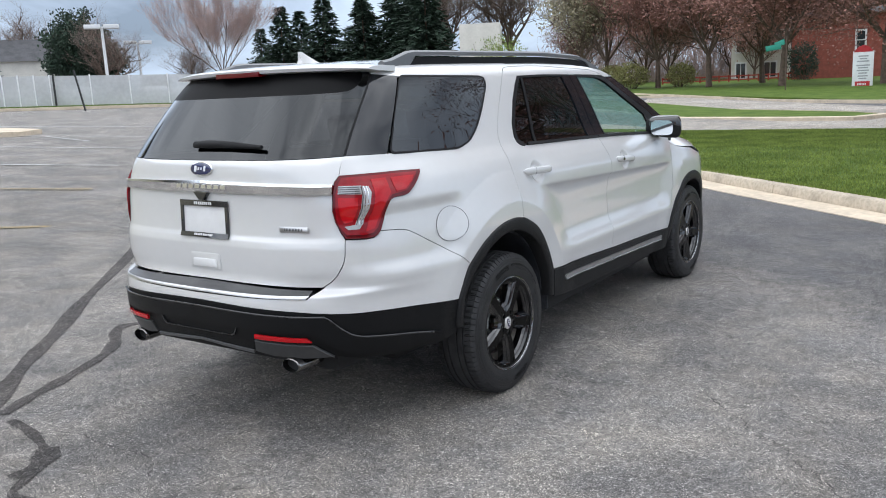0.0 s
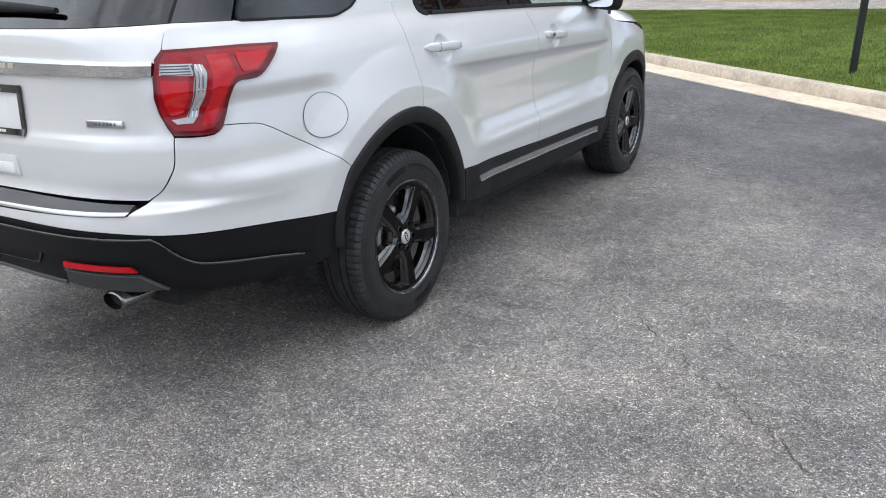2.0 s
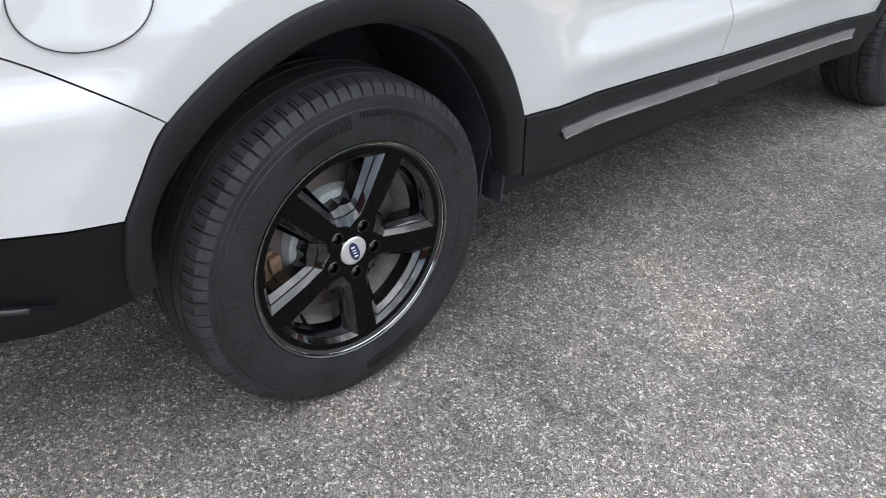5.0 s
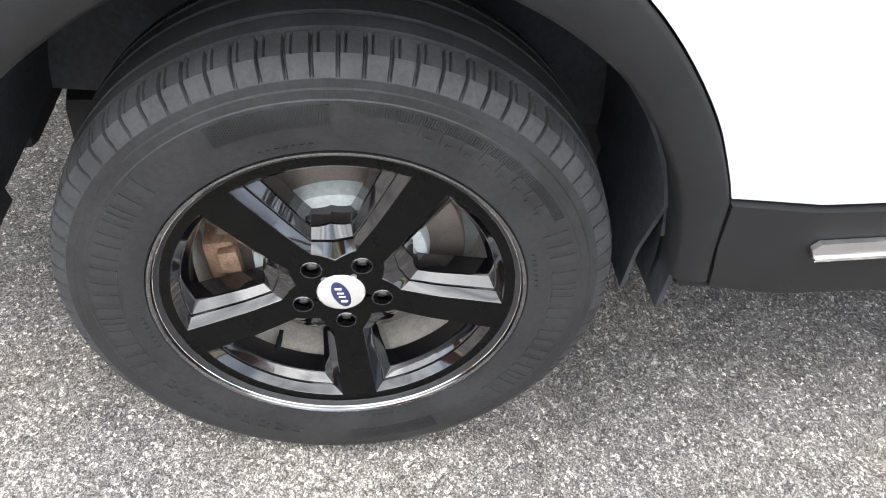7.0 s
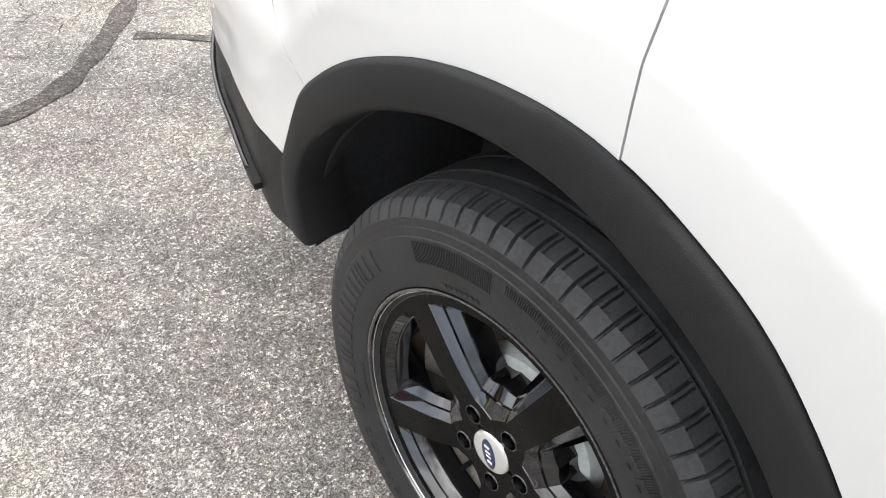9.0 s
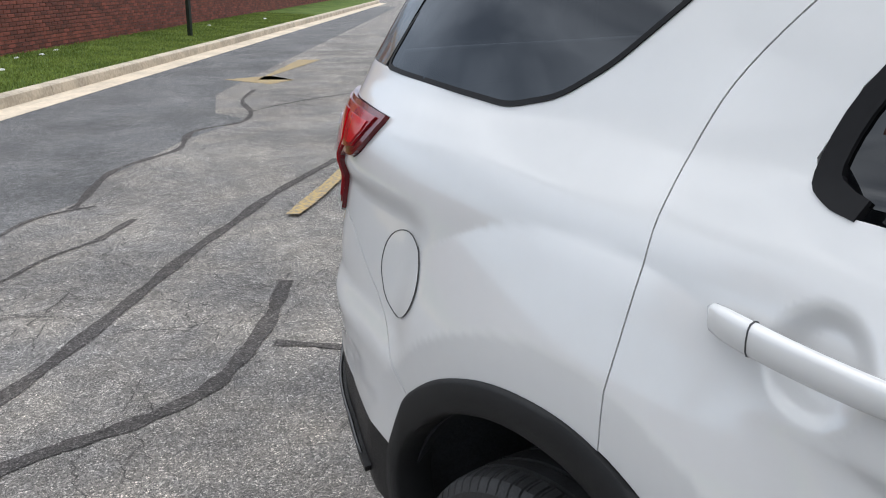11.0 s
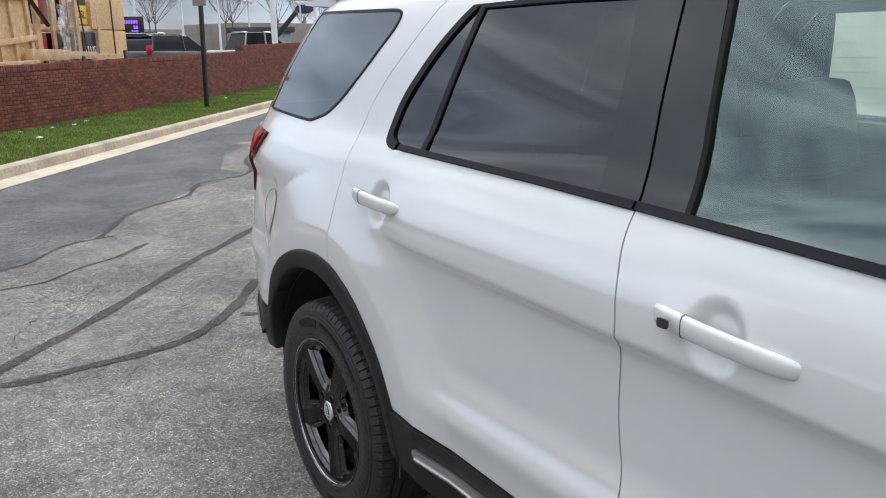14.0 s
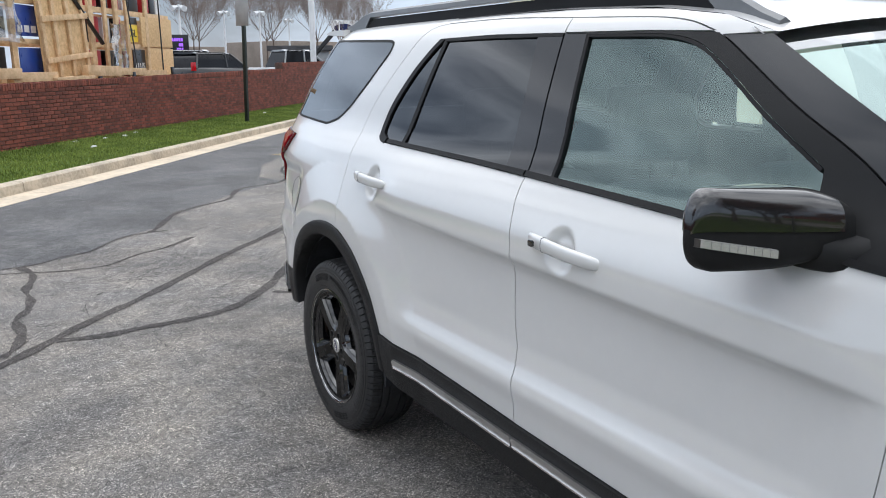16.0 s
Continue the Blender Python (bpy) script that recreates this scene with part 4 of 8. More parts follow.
        if outer is ARCH_R:
            flap = loft("splash_flap", [[(side * x, y + dy, z) for x in (0.70, 0.93) for dy in ((0, 0.006) if x == 0.70 else (0.006, 0))] for y, z in ((0.40, 0.345), (0.405, 0.42), (0.425, 0.50), (0.40, 0.60))], LINER, suv, "dark splash flap behind the wheel")
            rows = [(0.452, 0.325), (0.455, 0.40), (0.452, 0.48), (0.435, 0.56), (0.40, 0.64), (0.345, 0.715)]
            loft("liner_end", [[(side * x, y + (0.0 if x > 0.8 else -0.012) + d, z) for x, d in ((0.72, 0.0), (0.952, 0.0), (0.952, 0.008), (0.72, 0.008))] for y, z in rows], LINER, flap, "dark liner edge tucked behind the sill")
    # tail lamp: dark rim standing proud of the body, red field, brighter chambers, and a clear hook with bright ribs
    outline = LAMP_IN[::-1] + LAMP_TOP[::-1] + LAMP_LOW[::-1] + LAMP_FOOT[::-1]
    lamp = sheet("tail_lamp", outline, DARKRED, suv, "red wraparound tail lamp with a clear insert", 0.03, depth=0.026, lift=0.010, sides=(side,))
    body = [(-1.053, 1.214), (-1.023, 1.239), (-0.890, 1.238), (-0.734, 1.236), (-0.614, 1.230), (-0.656, 1.192), (-0.701, 1.159), (-0.743, 1.152), (-0.788, 1.148), (-0.831, 1.116), (-0.845, 1.059),
            (-0.870, 1.015), (-0.898, 0.993), (-0.938, 0.986), (-1.042, 0.994), (-1.077, 1.030), (-1.091, 1.065), (-1.091, 1.113), (-1.078, 1.171)]
    sheet("red_lens", body, REDLENS, lamp, step=0.03, depth=0.01, lift=0.014, sides=(side,))
    chamber = [(-1.070, 1.159), (-0.969, 1.152), (-0.981, 1.095), (-1.000, 1.049), (-1.052, 1.043), (-1.070, 1.075), (-1.075, 1.124)]
    sheet("bright_lens", fillet(chamber, 0.008), REDLENS2, lamp, "bright red lamp chamber", step=0.03, depth=0.008, lift=0.017, sides=(side,))
    sheet("bright_lens", fillet([(-0.777, 1.221), (-0.639, 1.219), (-0.661, 1.195), (-0.710, 1.163), (-0.766, 1.159), (-0.773, 1.186)], 0.006), REDLENS2, lamp, "bright red lamp chamber", step=0.03, depth=0.006, lift=0.0165, sides=(side,))
    sheet("inner_lens", [(-0.885, 1.222), (-0.800, 1.222), (-0.792, 1.160), (-0.838, 1.115), (-0.858, 1.060), (-0.890, 1.010), (-0.940, 1.002), (-0.930, 1.020), (-0.905, 1.090), (-0.882, 1.165)], REDLENS2, lamp, step=0.03, depth=0.006, lift=0.0162, sides=(side,))
    sheet("clear_lens", [(-1.053, 1.207), (-0.939, 1.201), (-0.949, 1.162), (-1.067, 1.171)], CLEARLENS, lamp, "clear ribbed lamp insert", step=0.02, depth=0.008, lift=0.0175, sides=(side,))
    hook = [(-0.937, 1.200), (-0.905, 1.196), (-0.896, 1.170), (-0.910, 1.131), (-0.925, 1.094), (-0.944, 1.037), (-0.967, 1.014), (-1.032, 1.015), (-1.053, 1.033), (-0.991, 1.038), (-0.974, 1.066), (-0.965, 1.117), (-0.951, 1.160)]
    sheet("clear_lens", hook, CLEARLENS, lamp, "clear ribbed lamp insert", step=0.02, depth=0.008, lift=0.0175, sides=(side,))
    for k in range(3):
        d = 0.014 * k
        rib = spline([(-0.944 + d, 1.196), (-0.943 + d, 1.163), (-0.955 + d, 1.120), (-0.966 + d, 1.075), (-0.982 + d, 1.036)], 3)
        sheet("lens_rib", rib + [(a - 0.0045, b) for a, b in rib[::-1]], CHROME if k else DARKTRIM, lamp, step=0.06, depth=0.004, lift=0.0205, sides=(side,), gap=0.0)
    for k in range(4):
        z = 1.171 + 0.0085 * k
        sheet("lens_rib", [(-1.060, z), (-0.955, z - 0.004), (-0.955, z - 0.0005), (-1.060, z + 0.0035)], DARKTRIM, lamp, step=0.06, depth=0.004, lift=0.020, sides=(side,), gap=0.0)

# rear bumper: white upper, black lower, both right across
upper = BUMP_BLACK + [(S_END, 0.724), (-1.17, 0.732)] + TAIL_LOW[::-1][1:] + LAMP_FOOT + BUMP_CUT + cut_between(ARCH_R, (-0.357, 0.764), (-0.432, 0.606))[1:-1]
bumper = sheet("rear_bumper", upper, WHITE, suv, "white upper rear bumper over black plastic", 0.03, gap=0.003, sides=(1, -1), cuts=[(1, v) for v in (0.728, 0.735, 0.742, 0.75, 0.758, 0.765, 0.80, 0.815, 0.83, 0.845, 0.86, 0.875)])
low = BUMP_BLACK + [(S_END, 0.50), (-1.46, 0.48), (-1.435, 0.535), (-1.15, 0.525), (-1.07, 0.46), (-0.95, 0.43), (-0.60, 0.42), (-0.45, 0.44), (-0.44, 0.50)]
sheet("lower_bumper", low, BUMPERBLACK, bumper, "black textured lower bumper", 0.03, sides=(1, -1), lift=-0.002)
sheet("bumper_blade", [(-0.56, 0.484), (-0.62, 0.500), (-0.88, 0.536), (-0.97, 0.552), (-1.03, 0.59), (-1.09, 0.645), (-1.16, 0.652), (-1.60, 0.662), (S_END, 0.664), (S_END, 0.585), (-1.43, 0.583), (-1.15, 0.575), (-1.07, 0.50), (-0.95, 0.46), (-0.64, 0.455), (-0.57, 0.465)],
      BUMPERBLACK, bumper, step=0.03, depth=0.018, lift=0.012, sides=(1, -1))
for side, hand in BOTH:
    # glossier, lighter bead added so that the crease shows its highlight
    crease = spline([(-0.60, 0.492), (-0.72, 0.514), (-0.88, 0.536), (-0.97, 0.552), (-1.03, 0.59), (-1.09, 0.645), (-1.16, 0.652), (-1.60, 0.662), (S_END + 0.005, 0.664)], 4)
    rings = []
    for a, b in crease:
        p = skin(a, b) + skin_normal(np.array([a]), np.array([b]))[0] * 0.010
        rings.append(ellipse_ring(p * np.array([side, 1, 1]), 0.0055, 0.0055, (0.6 * side, -0.8, 0), (0, 0, 1), 8))
    loft("bumper_crease", rings, CLADEDGE, bumper, "smooth rounded bead added for the bumper crease's glint", sharp=80)
sheet("step_pad", [(-1.165, 0.738), (-1.181, 0.758), (S_END, 0.768), (S_END, 0.738)], GREYTRIM, bumper, "dark grey ribbed loading step", 0.03, lift=0.004, sides=(1, -1), cuts=[(1, v) for v in (0.742, 0.747, 0.752, 0.757, 0.762)])
sheet("step_trim", [(-1.175, 0.729), (-1.165, 0.741), (S_END, 0.740), (S_END, 0.727)], SATIN, bumper, "satin metal step edge trim", 0.03, lift=0.006, sides=(1, -1), cuts=[(1, 0.733), (1, 0.737)])
sheet("diffuser_edge", [(S_END, 0.49), (-1.46, 0.466), (-1.46, 0.482), (S_END, 0.503)], RAILGREY, bumper, step=0.04, lift=0.006, sides=(1, -1))
for side, hand in BOTH:
    sheet("diffuser", [(-1.09, 0.462), (-1.16, 0.520), (-1.435, 0.532), (-1.45, 0.478), (-1.36, 0.462), (-1.2, 0.456)], GREYTRIM, bumper, "grey lower bumper trim round the exhaust", 0.03, lift=0.004, sides=(side,))
    sheet("diffuser_edge", [(-1.085, 0.460), (-1.158, 0.518), (-1.435, 0.530), (-1.435, 0.537), (-1.155, 0.525), (-1.078, 0.463)], RAILGREY, bumper, step=0.03, lift=0.008, sides=(side,))
    # flat strip of lighter plastic: the panel crease's soft highlight put into colour
    sheet("bumper_crease", [(-1.515, 0.615), (-1.552, 0.547), (S_END, 0.547), (S_END, 0.541), (-1.556, 0.541), (-1.523, 0.615)], CLADEDGE, bumper, step=0.03, lift=0.006, sides=(side,))
    sheet("reflector", [(-1.425, 0.546), (-1.425, 0.568), (-1.175, 0.560), (-1.155, 0.54)], REDLENS2, bumper, "red rear reflector", 0.03, depth=0.010, lift=0.016, sides=(side,))
    tip = lathe("exhaust_tip", [(0, 0.030), (0.004, 0.0345), (0.012, 0.036), (0.16, 0.034), (0.16, 0.026), (0.02, 0.030), (0.0, 0.030)], TIPSTEEL, suv, "oval bright exhaust tip", 32)
    tip.matrix_basis = pose(side * 0.535, -1.172, 0.428, 0, 0, 90) @ Matrix.Diagonal((1, 1.6, 0.95, 1))
    inside = lathe("exhaust_bore", [(0.03, 0.0), (0.03, 0.031)], DARK, tip, segments=24)
# tailgate
tail = [(-0.975, 1.328)] + LAMP_IN + TAIL_LOW[1:] + [(S_END, 0.772), (S_END, 1.321), (-1.4, 1.323), (-1.1, 1.327)]
tailgate = sheet("tailgate", tail, WHITE, suv, "white tailgate with chrome bar", 0.03, sides=(1, -1), cuts=[(1, v) for v in (0.93, 0.94, 0.95, 0.96, 0.97, 0.98, 0.99)])
FRIT = [(-0.930, 1.676), (-0.946, 1.650), (-0.972, 1.622), (-1.015, 1.604), (-1.08, 1.599), (-1.3, 1.597), (S_END, 1.597)]
sheet("rear_window", [(-0.900, 1.705)] + D_CUT + [(-1.1, 1.328), (-1.4, 1.324), (S_END, 1.322)] + FRIT[::-1] + [(-0.930, 1.705)], GLASS_REAR, tailgate, "dark tinted rear window", 0.05, depth=0.004, lift=0.0, gap=0.0, sides=(1, -1))
for side, hand in BOTH:
    sheet("window_seal", [(a - 0.009, b) for a, b in D_CUT] + [(a + 0.006, b) for a, b in D_CUT[::-1]], SEAL, tailgate, "black seal beside the rear window", 0.05, depth=0.006, lift=0.0016, gap=0.0, sides=(side,))
sheet("header_band", FRIT + [(S_END, 1.716), (-0.930, 1.716)], FRITBLACK, tailgate, "black glass header under the spoiler", 0.05, sides=(1, -1), gap=0.0)
sheet("chrome_bar", [(-1.096, 1.170), (-1.083, 1.203), (-1.336, 1.212), (S_END, 1.218), (S_END, 1.176), (-1.347, 1.177)], CHROME, tailgate, "chrome tailgate bar", 0.03, depth=0.02, lift=0.014, gap=0.0, sides=(1, -1), face=(0.05, -0.95, -0.28))
sheet("chrome_bar_crest", [(-1.083, 1.203), (-1.079, 1.213), (-1.332, 1.223), (S_END, 1.231), (S_END, 1.218), (-1.336, 1.212)], CHROME, tailgate, "upper face of the chrome bar", 0.03, depth=0.02, lift=0.014, gap=0.0, sides=(1, -1), face=(0.05, -0.90, 0.42))


def tail_point(x, z, lift=0.0):
    """A place on the tail at x right of the middle."""
    s = np.linspace(S_END, -0.9, 400)
    p = skin(s, np.full_like(s, z))
    i = int(np.argmin(np.abs(p[:, 0] - abs(x))))
    q = p[i] + skin_normal(s[i:i + 1], np.array([z]))[0] * lift
    return np.array([math.copysign(q[0], x), q[1], q[2]])


def on_tail(name, x, z, outline, material, parent, label="", thick=0.006, lift=0.001):
    """A flat-backed plate of the given (x, z) outline set on the tail."""
    c, h = tail_point(x, z, lift), 0.02
    ax = tail_point(x + h, z) - tail_point(x - h, z)
    az = tail_point(x, z + h) - tail_point(x, z - h)
    ax, az = ax / np.linalg.norm(ax), az / np.linalg.norm(az)
    n = np.cross(ax, az)
    rings = [[c + ax * u * k + az * v * k + n * d for u, v in outline] for d, k in ((0, 1), (thick * 0.7, 1), (thick, 0.94))]
    return loft(name, rings, material, parent, label)


oval = [(0.078 * math.cos(t), 0.033 * math.sin(t)) for t in np.linspace(0, 2 * math.pi, 32, endpoint=False)]
badge = on_tail("badge", 0.0, 1.283, oval, CHROME, tailgate, "blue oval maker's badge with chrome rim")
on_tail("badge_face", 0.0, 1.283, [(u * 0.90, v * 0.86) for u, v in oval], BADGEBLUE, tailgate, thick=0.003, lift=0.007)
for k, (u, w_, h_) in enumerate(((-0.034, 0.018, 0.028), (-0.012, 0.012, 0.014), (0.006, 0.010, 0.012), (0.030, 0.016, 0.024))):
    on_tail("badge_stroke", u, 1.283, [(-w_ / 2, -h_ / 2), (w_ / 3, -h_ / 2), (w_ / 2, h_ / 2), (-w_ / 3, h_ / 2)], BADGEWHITE, tailgate, thick=0.002, lift=0.0105)
for k in range(8):
    u = -0.157 + 0.044 * k
    on_tail("name_stroke", u, 1.203, [(-0.018, -0.009), (0.014, -0.009), (0.018, 0.009), (-0.014, 0.009)], CHROME, tailgate, thick=0.003, lift=0.014)
on_tail("trim_badge", 0.545, 1.024, fillet([(-0.075, -0.012), (0.075, -0.012), (0.075, 0.012), (-0.075, 0.012)], 0.004), SATIN, tailgate, "silver engine badge", 0.004)
for k in range(8):
    on_tail("badge_stroke", 0.498 + 0.0145 * k, 1.024, [(-0.005, -0.006), (0.004, -0.006), (0.005, 0.006), (-0.004, 0.006)], RAILGREY, tailgate, thick=0.001, lift=0.0055)
plate = on_tail("number_plate", 0.0, 1.050, [(-0.15, -0.074), (0.15, -0.074), (0.15, 0.074), (-0.15, 0.074)], PLATEWHITE, tailgate, "blank white plate", 0.002, 0.002)
for u, v, a, b in ((0, 0.074, 0.166, 0.014), (0, -0.077, 0.166, 0.012), (-0.156, 0, 0.009, 0.084), (0.156, 0, 0.009, 0.084)):
    on_tail("plate_frame", u, 1.050 + v, [(-a, -b), (a, -b), (a, b), (-a, b)], GLOSS, tailgate, "black plate frame with dealer lettering", 0.008, 0.004)
for k in range(9):
    on_tail("frame_letter", -0.056 + 0.014 * k, 1.124, [(-0.005, -0.007), (0.005, -0.007), (0.005, 0.007), (-0.005, 0.007)], BADGEWHITE, tailgate, thick=0.001, lift=0.0125)
for k in range(11):
    on_tail("frame_letter", -0.06 + 0.012 * k, 0.973, [(-0.004, -0.005), (0.004, -0.005), (0.004, 0.005), (-0.004, 0.005)], BADGEWHITE, tailgate, thick=0.001, lift=0.0125)
on_tail("tail_camera", 0.0, 1.158, [(-0.05, 0.02), (-0.015, -0.018), (0.015, -0.018), (0.05, 0.02)], GLOSS, tailgate, "black camera housing", 0.022, 0.0)
on_tail("handle_recess", 0.0, 0.858, fillet([(-0.11, -0.04), (0.11, -0.04), (0.10, 0.035), (-0.10, 0.035)], 0.012), WHITE, tailgate, "shallow tailgate grip recess", 0.004)
on_tail("handle_recess", 0.0, 0.848, fillet([(-0.085, -0.02), (0.085, -0.02), (0.08, 0.018), (-0.08, 0.018)], 0.008), PLATEWHITE, tailgate, thick=0.003, lift=0.005)
# wiper
wiper = [tail_point(u, 1.368 + 0.012 * math.sin((u + 0.30) * 5), 0.02) for u in np.linspace(-0.09, 0.36, 9)]
rings = [ellipse_ring(p, 0.020 * (1 - 0.7 * abs(k - 2) / 8), 0.010, (0, 0.35, 0.93), (0, 0.93, -0.35), 8) for k, p in enumerate(wiper)]
loft("rear_wiper", rings, SEAL, tailgate, "black rear wiper arm")

# roof
ys = np.linspace(-0.84, 1.96, 48)
qs = np.linspace(-1, 1, 33)
verts, faces = [], []
for y in ys:
    ze = roof_edge(y)
    e = skin(max(y, -0.9), ze)
    wx = float(e[0])
    crown = 0.050 * float(np.interp(y, [-0.84, -0.3, 1.2, 1.96], [0.75, 1.0, 1.0, 0.92]))
    for q in qs:
        verts.append((q * wx, float(e[1]) if y < 0.3 else y + 0.075 * (1 - q * q) * float(ease(1.4, 1.96, y)), ze + crown * (1 - abs(q) ** 2.4)))
n = len(qs)
for i in range(len(ys) - 1):
    for j in range(n - 1):
        faces.append((i * n + j, i * n + j + 1, (i + 1) * n + j + 1, (i + 1) * n + j))
roof = made("roof", verts, faces, WHITE, suv, "white roof panel")
# spoiler: carries the roof on over the rear window and thins out towards its ends
rings = []
edge = skin(-0.80, 1.712)
for q in np.linspace(-1, 1, 41):
    k = 1 - 0.6 * abs(q) ** 5
    front, back = float(edge[1]) + 0.05, -0.850 + 0.185 * abs(q) ** 2.6
    x, zt = q * 0.668, 1.7135 + 0.0385 * (1 - abs(q) ** 2.4)
    zr = 1.716 + 0.010 * (1 - abs(q) ** 2) - 0.010 * abs(q) ** 4
    prof = [(front, zt - 0.002), (front + 0.4 * (back - front), 0.6 * zt + 0.4 * zr + 0.004), (back + 0.04, zr + 0.006), (back + 0.006, zr - 0.001), (back, zr - 0.006), (back + 0.008, zr - 0.022 * k), (back + 0.07, zr - 0.034 * k), (front, zt - 0.07 * k)]
    rings.append([(x, y, z) for y, z in prof])
loft("spoiler", rings, WHITE, suv, "white roof spoiler over the rear window", sharp=35)
boxed("brake_light", (-0.15, -0.846, 1.690), (0.15, -0.79, 1.713), DARKRED, suv, "high red brake light", 0.003)
# aerial fin
rings = [[(dx * w_, y0 + (y1 - y0) * k, 1.752 + z) for dx, k in ((-1, 0.0), (-0.9, 0.6), (0, 1.0), (0.9, 0.6), (1, 0.0), (0, -0.05))] for z, w_, y0, y1 in
         ((0, 0.024, -0.41, -0.24), (0.018, 0.016, -0.405, -0.29), (0.040, 0.008, -0.41, -0.34), (0.062, 0.004, -0.415, -0.385))]
loft("aerial_fin", rings, WHITE, roof, "white shark-fin aerial", sharp=60)
# roof rails
for side, hand in BOTH:
    rings = []
    for t in np.linspace(0, 1, 40):
        y = -0.50 + t * 2.43
        ze = roof_edge(y)
        x = float(skin(max(y, 0.3), ze)[0]) - 0.055
        up = 0.050 * (ease(0, 0.10, t) * (1 - ease(0.86, 1.0, t))) + 0.004
        rings.append([(side * (x + dx), y, ze + 0.012 + dz) for dx, dz in ((-0.022, up - 0.018 if 0.1 < t < 0.9 else -0.02), (0.022, up - 0.018 if 0.1 < t < 0.9 else -0.02), (0.018, up), (0.0, up + 0.009), (-0.018, up))])
    rail = loft("roof_rail", rings, RAILGREY, suv, "grey raised roof rail", sharp=35)
    for t0, t1 in ((0.05, 0.95),):
        rings = []
        for t in np.linspace(t0, t1, 30):
            y = -0.50 + t * 2.43
            ze = roof_edge(y)
            x = float(skin(max(y, 0.3), ze)[0]) - 0.055
            rings.append([(side * (x + dx), y, ze + 0.005 + dz) for dx, dz in ((-0.016, -0.01), (0.016, -0.01), (0.014, 0.036 if 0.1 < t < 0.9 else 0.01), (-0.014, 0.036 if 0.1 < t < 0.9 else 0.01))])
        loft("rail_base", rings, SEAL, rail, "black rail base")
# windscreen, front pillars, bonnet, nose
pil_up = [(1.95, 1.595), (2.15, 1.49), (2.35, 1.39), (2.52, 1.29), (2.62, 1.19)]
for side, hand in BOTH:
    core = cut_between(ROOF_CUT, (1.76, 1.632), (2.43, 1.25))
    sheet("pillar_core", [(a, b + 0.03) for a, b in core] + [(a, b - 0.03) for a, b in core[::-1]], SEAL, suv, "black seal behind the pillar joint", 0.05, depth=0.002, lift=-0.012, sides=(side,))
    sheet("front_pillar", cut_between(ROOF_CUT, (1.80, 1.615), (2.43, 1.25)) + [(2.50, 1.12)] + [(a, b + 0.018) for a, b in pil_up[::-1]], PIANO, suv, "gloss black front pillar", 0.05, sides=(side,))
verts, faces = [], []
rows = spline(pil_up, 4)
for y, z in rows:
    p = skin(y, z)
    for q in np.linspace(-1, 1, 21):
        verts.append((q * float(p[0]) * 0.995, y + 0.20 * (1 - q * q) * float(np.interp(z, [1.15, 1.66], [1, 0.35])), z + 0.045 * (1 - q * q)))
for i in range(len(rows) - 1):
    for j in range(20):
        faces.append((i * 21 + j, i * 21 + j + 1, (i + 1) * 21 + j + 1, (i + 1) * 21 + j))
screen = made("windscreen", verts, faces, GLASS_SCREEN, suv, "raked windscreen")
verts, faces = [], []
for k, (dy, dz) in enumerate(((-0.060, 0.030), (0.0, 0.004), (0.055, -0.0245))):
    y, z = rows[0][0] + dy, rows[0][1] + dz
    p = skin(rows[0][0] + max(dy, 0), rows[0][1] + min(dz, 0))
    for q in np.linspace(-1, 1, 21):
        verts.append((q * float(p[0]) * 0.993, y + 0.20 * (1 - q * q) * float(np.interp(z, [1.15, 1.66], [1, 0.35])), z + 0.045 * (1 - q * q) + 0.002))
for i in range(2):
    for j in range(20):
        faces.append((i * 21 + j, i * 21 + j + 1, (i + 1) * 21 + j + 1, (i + 1) * 21 + j))
made("screen_frit", verts, faces, FRITGLASS, screen, "black printed edge of the windscreen")
verts, faces = [], []
ys = np.linspace(2.40, 3.72, 22)
for y in ys:
    zl = float(np.interp(y, [2.4, 2.6, 3.0, 3.3, 3.72], [1.115, 1.075, 1.035, 0.96, 0.90]))
    zh = float(np.interp(y, [2.4, 2.8, 3.2, 3.5, 3.72], [1.175, 1.17, 1.13, 1.06, 0.97]))
    sy = np.linspace(2.3, S_NOSE, 300)
    pts = skin(sy, np.full_like(sy, zl))
    wx = float(np.interp(y, pts[:, 1], pts[:, 0]))
    for q in np.linspace(-1, 1, 25):
        verts.append((q * wx, y, zl + (zh - zl) * (1 - abs(q) ** 5) ** 0.6))
for i in range(len(ys) - 1):
    for j in range(24):
        faces.append((i * 25 + j, i * 25 + j + 1, (i + 1) * 25 + j + 1, (i + 1) * 25 + j))
made("bonnet", verts, faces, WHITE, suv, "white bonnet")
nose = sheet("front_bumper", [(3.44, 0.60), (3.405, 0.80), (3.31, 0.955), (3.6, 0.93), (S_NOSE, 0.93), (S_NOSE, 0.55), (3.44, 0.50)], WHITE, suv, "white front bumper", 0.04, sides=(1, -1))
sheet("lower_bumper", [(3.45, 0.42), (3.44, 0.50), (S_NOSE, 0.55), (S_NOSE, 0.30), (3.5, 0.32)], CLAD, nose, "black lower front bumper", 0.04, sides=(1, -1))
sheet("grille", [(S_NOSE - 0.62, 0.68), (S_NOSE, 0.66), (S_NOSE, 0.92), (S_NOSE - 0.66, 0.90)], GLOSS, nose, "black front grille", 0.05, lift=0.004, sides=(1, -1))
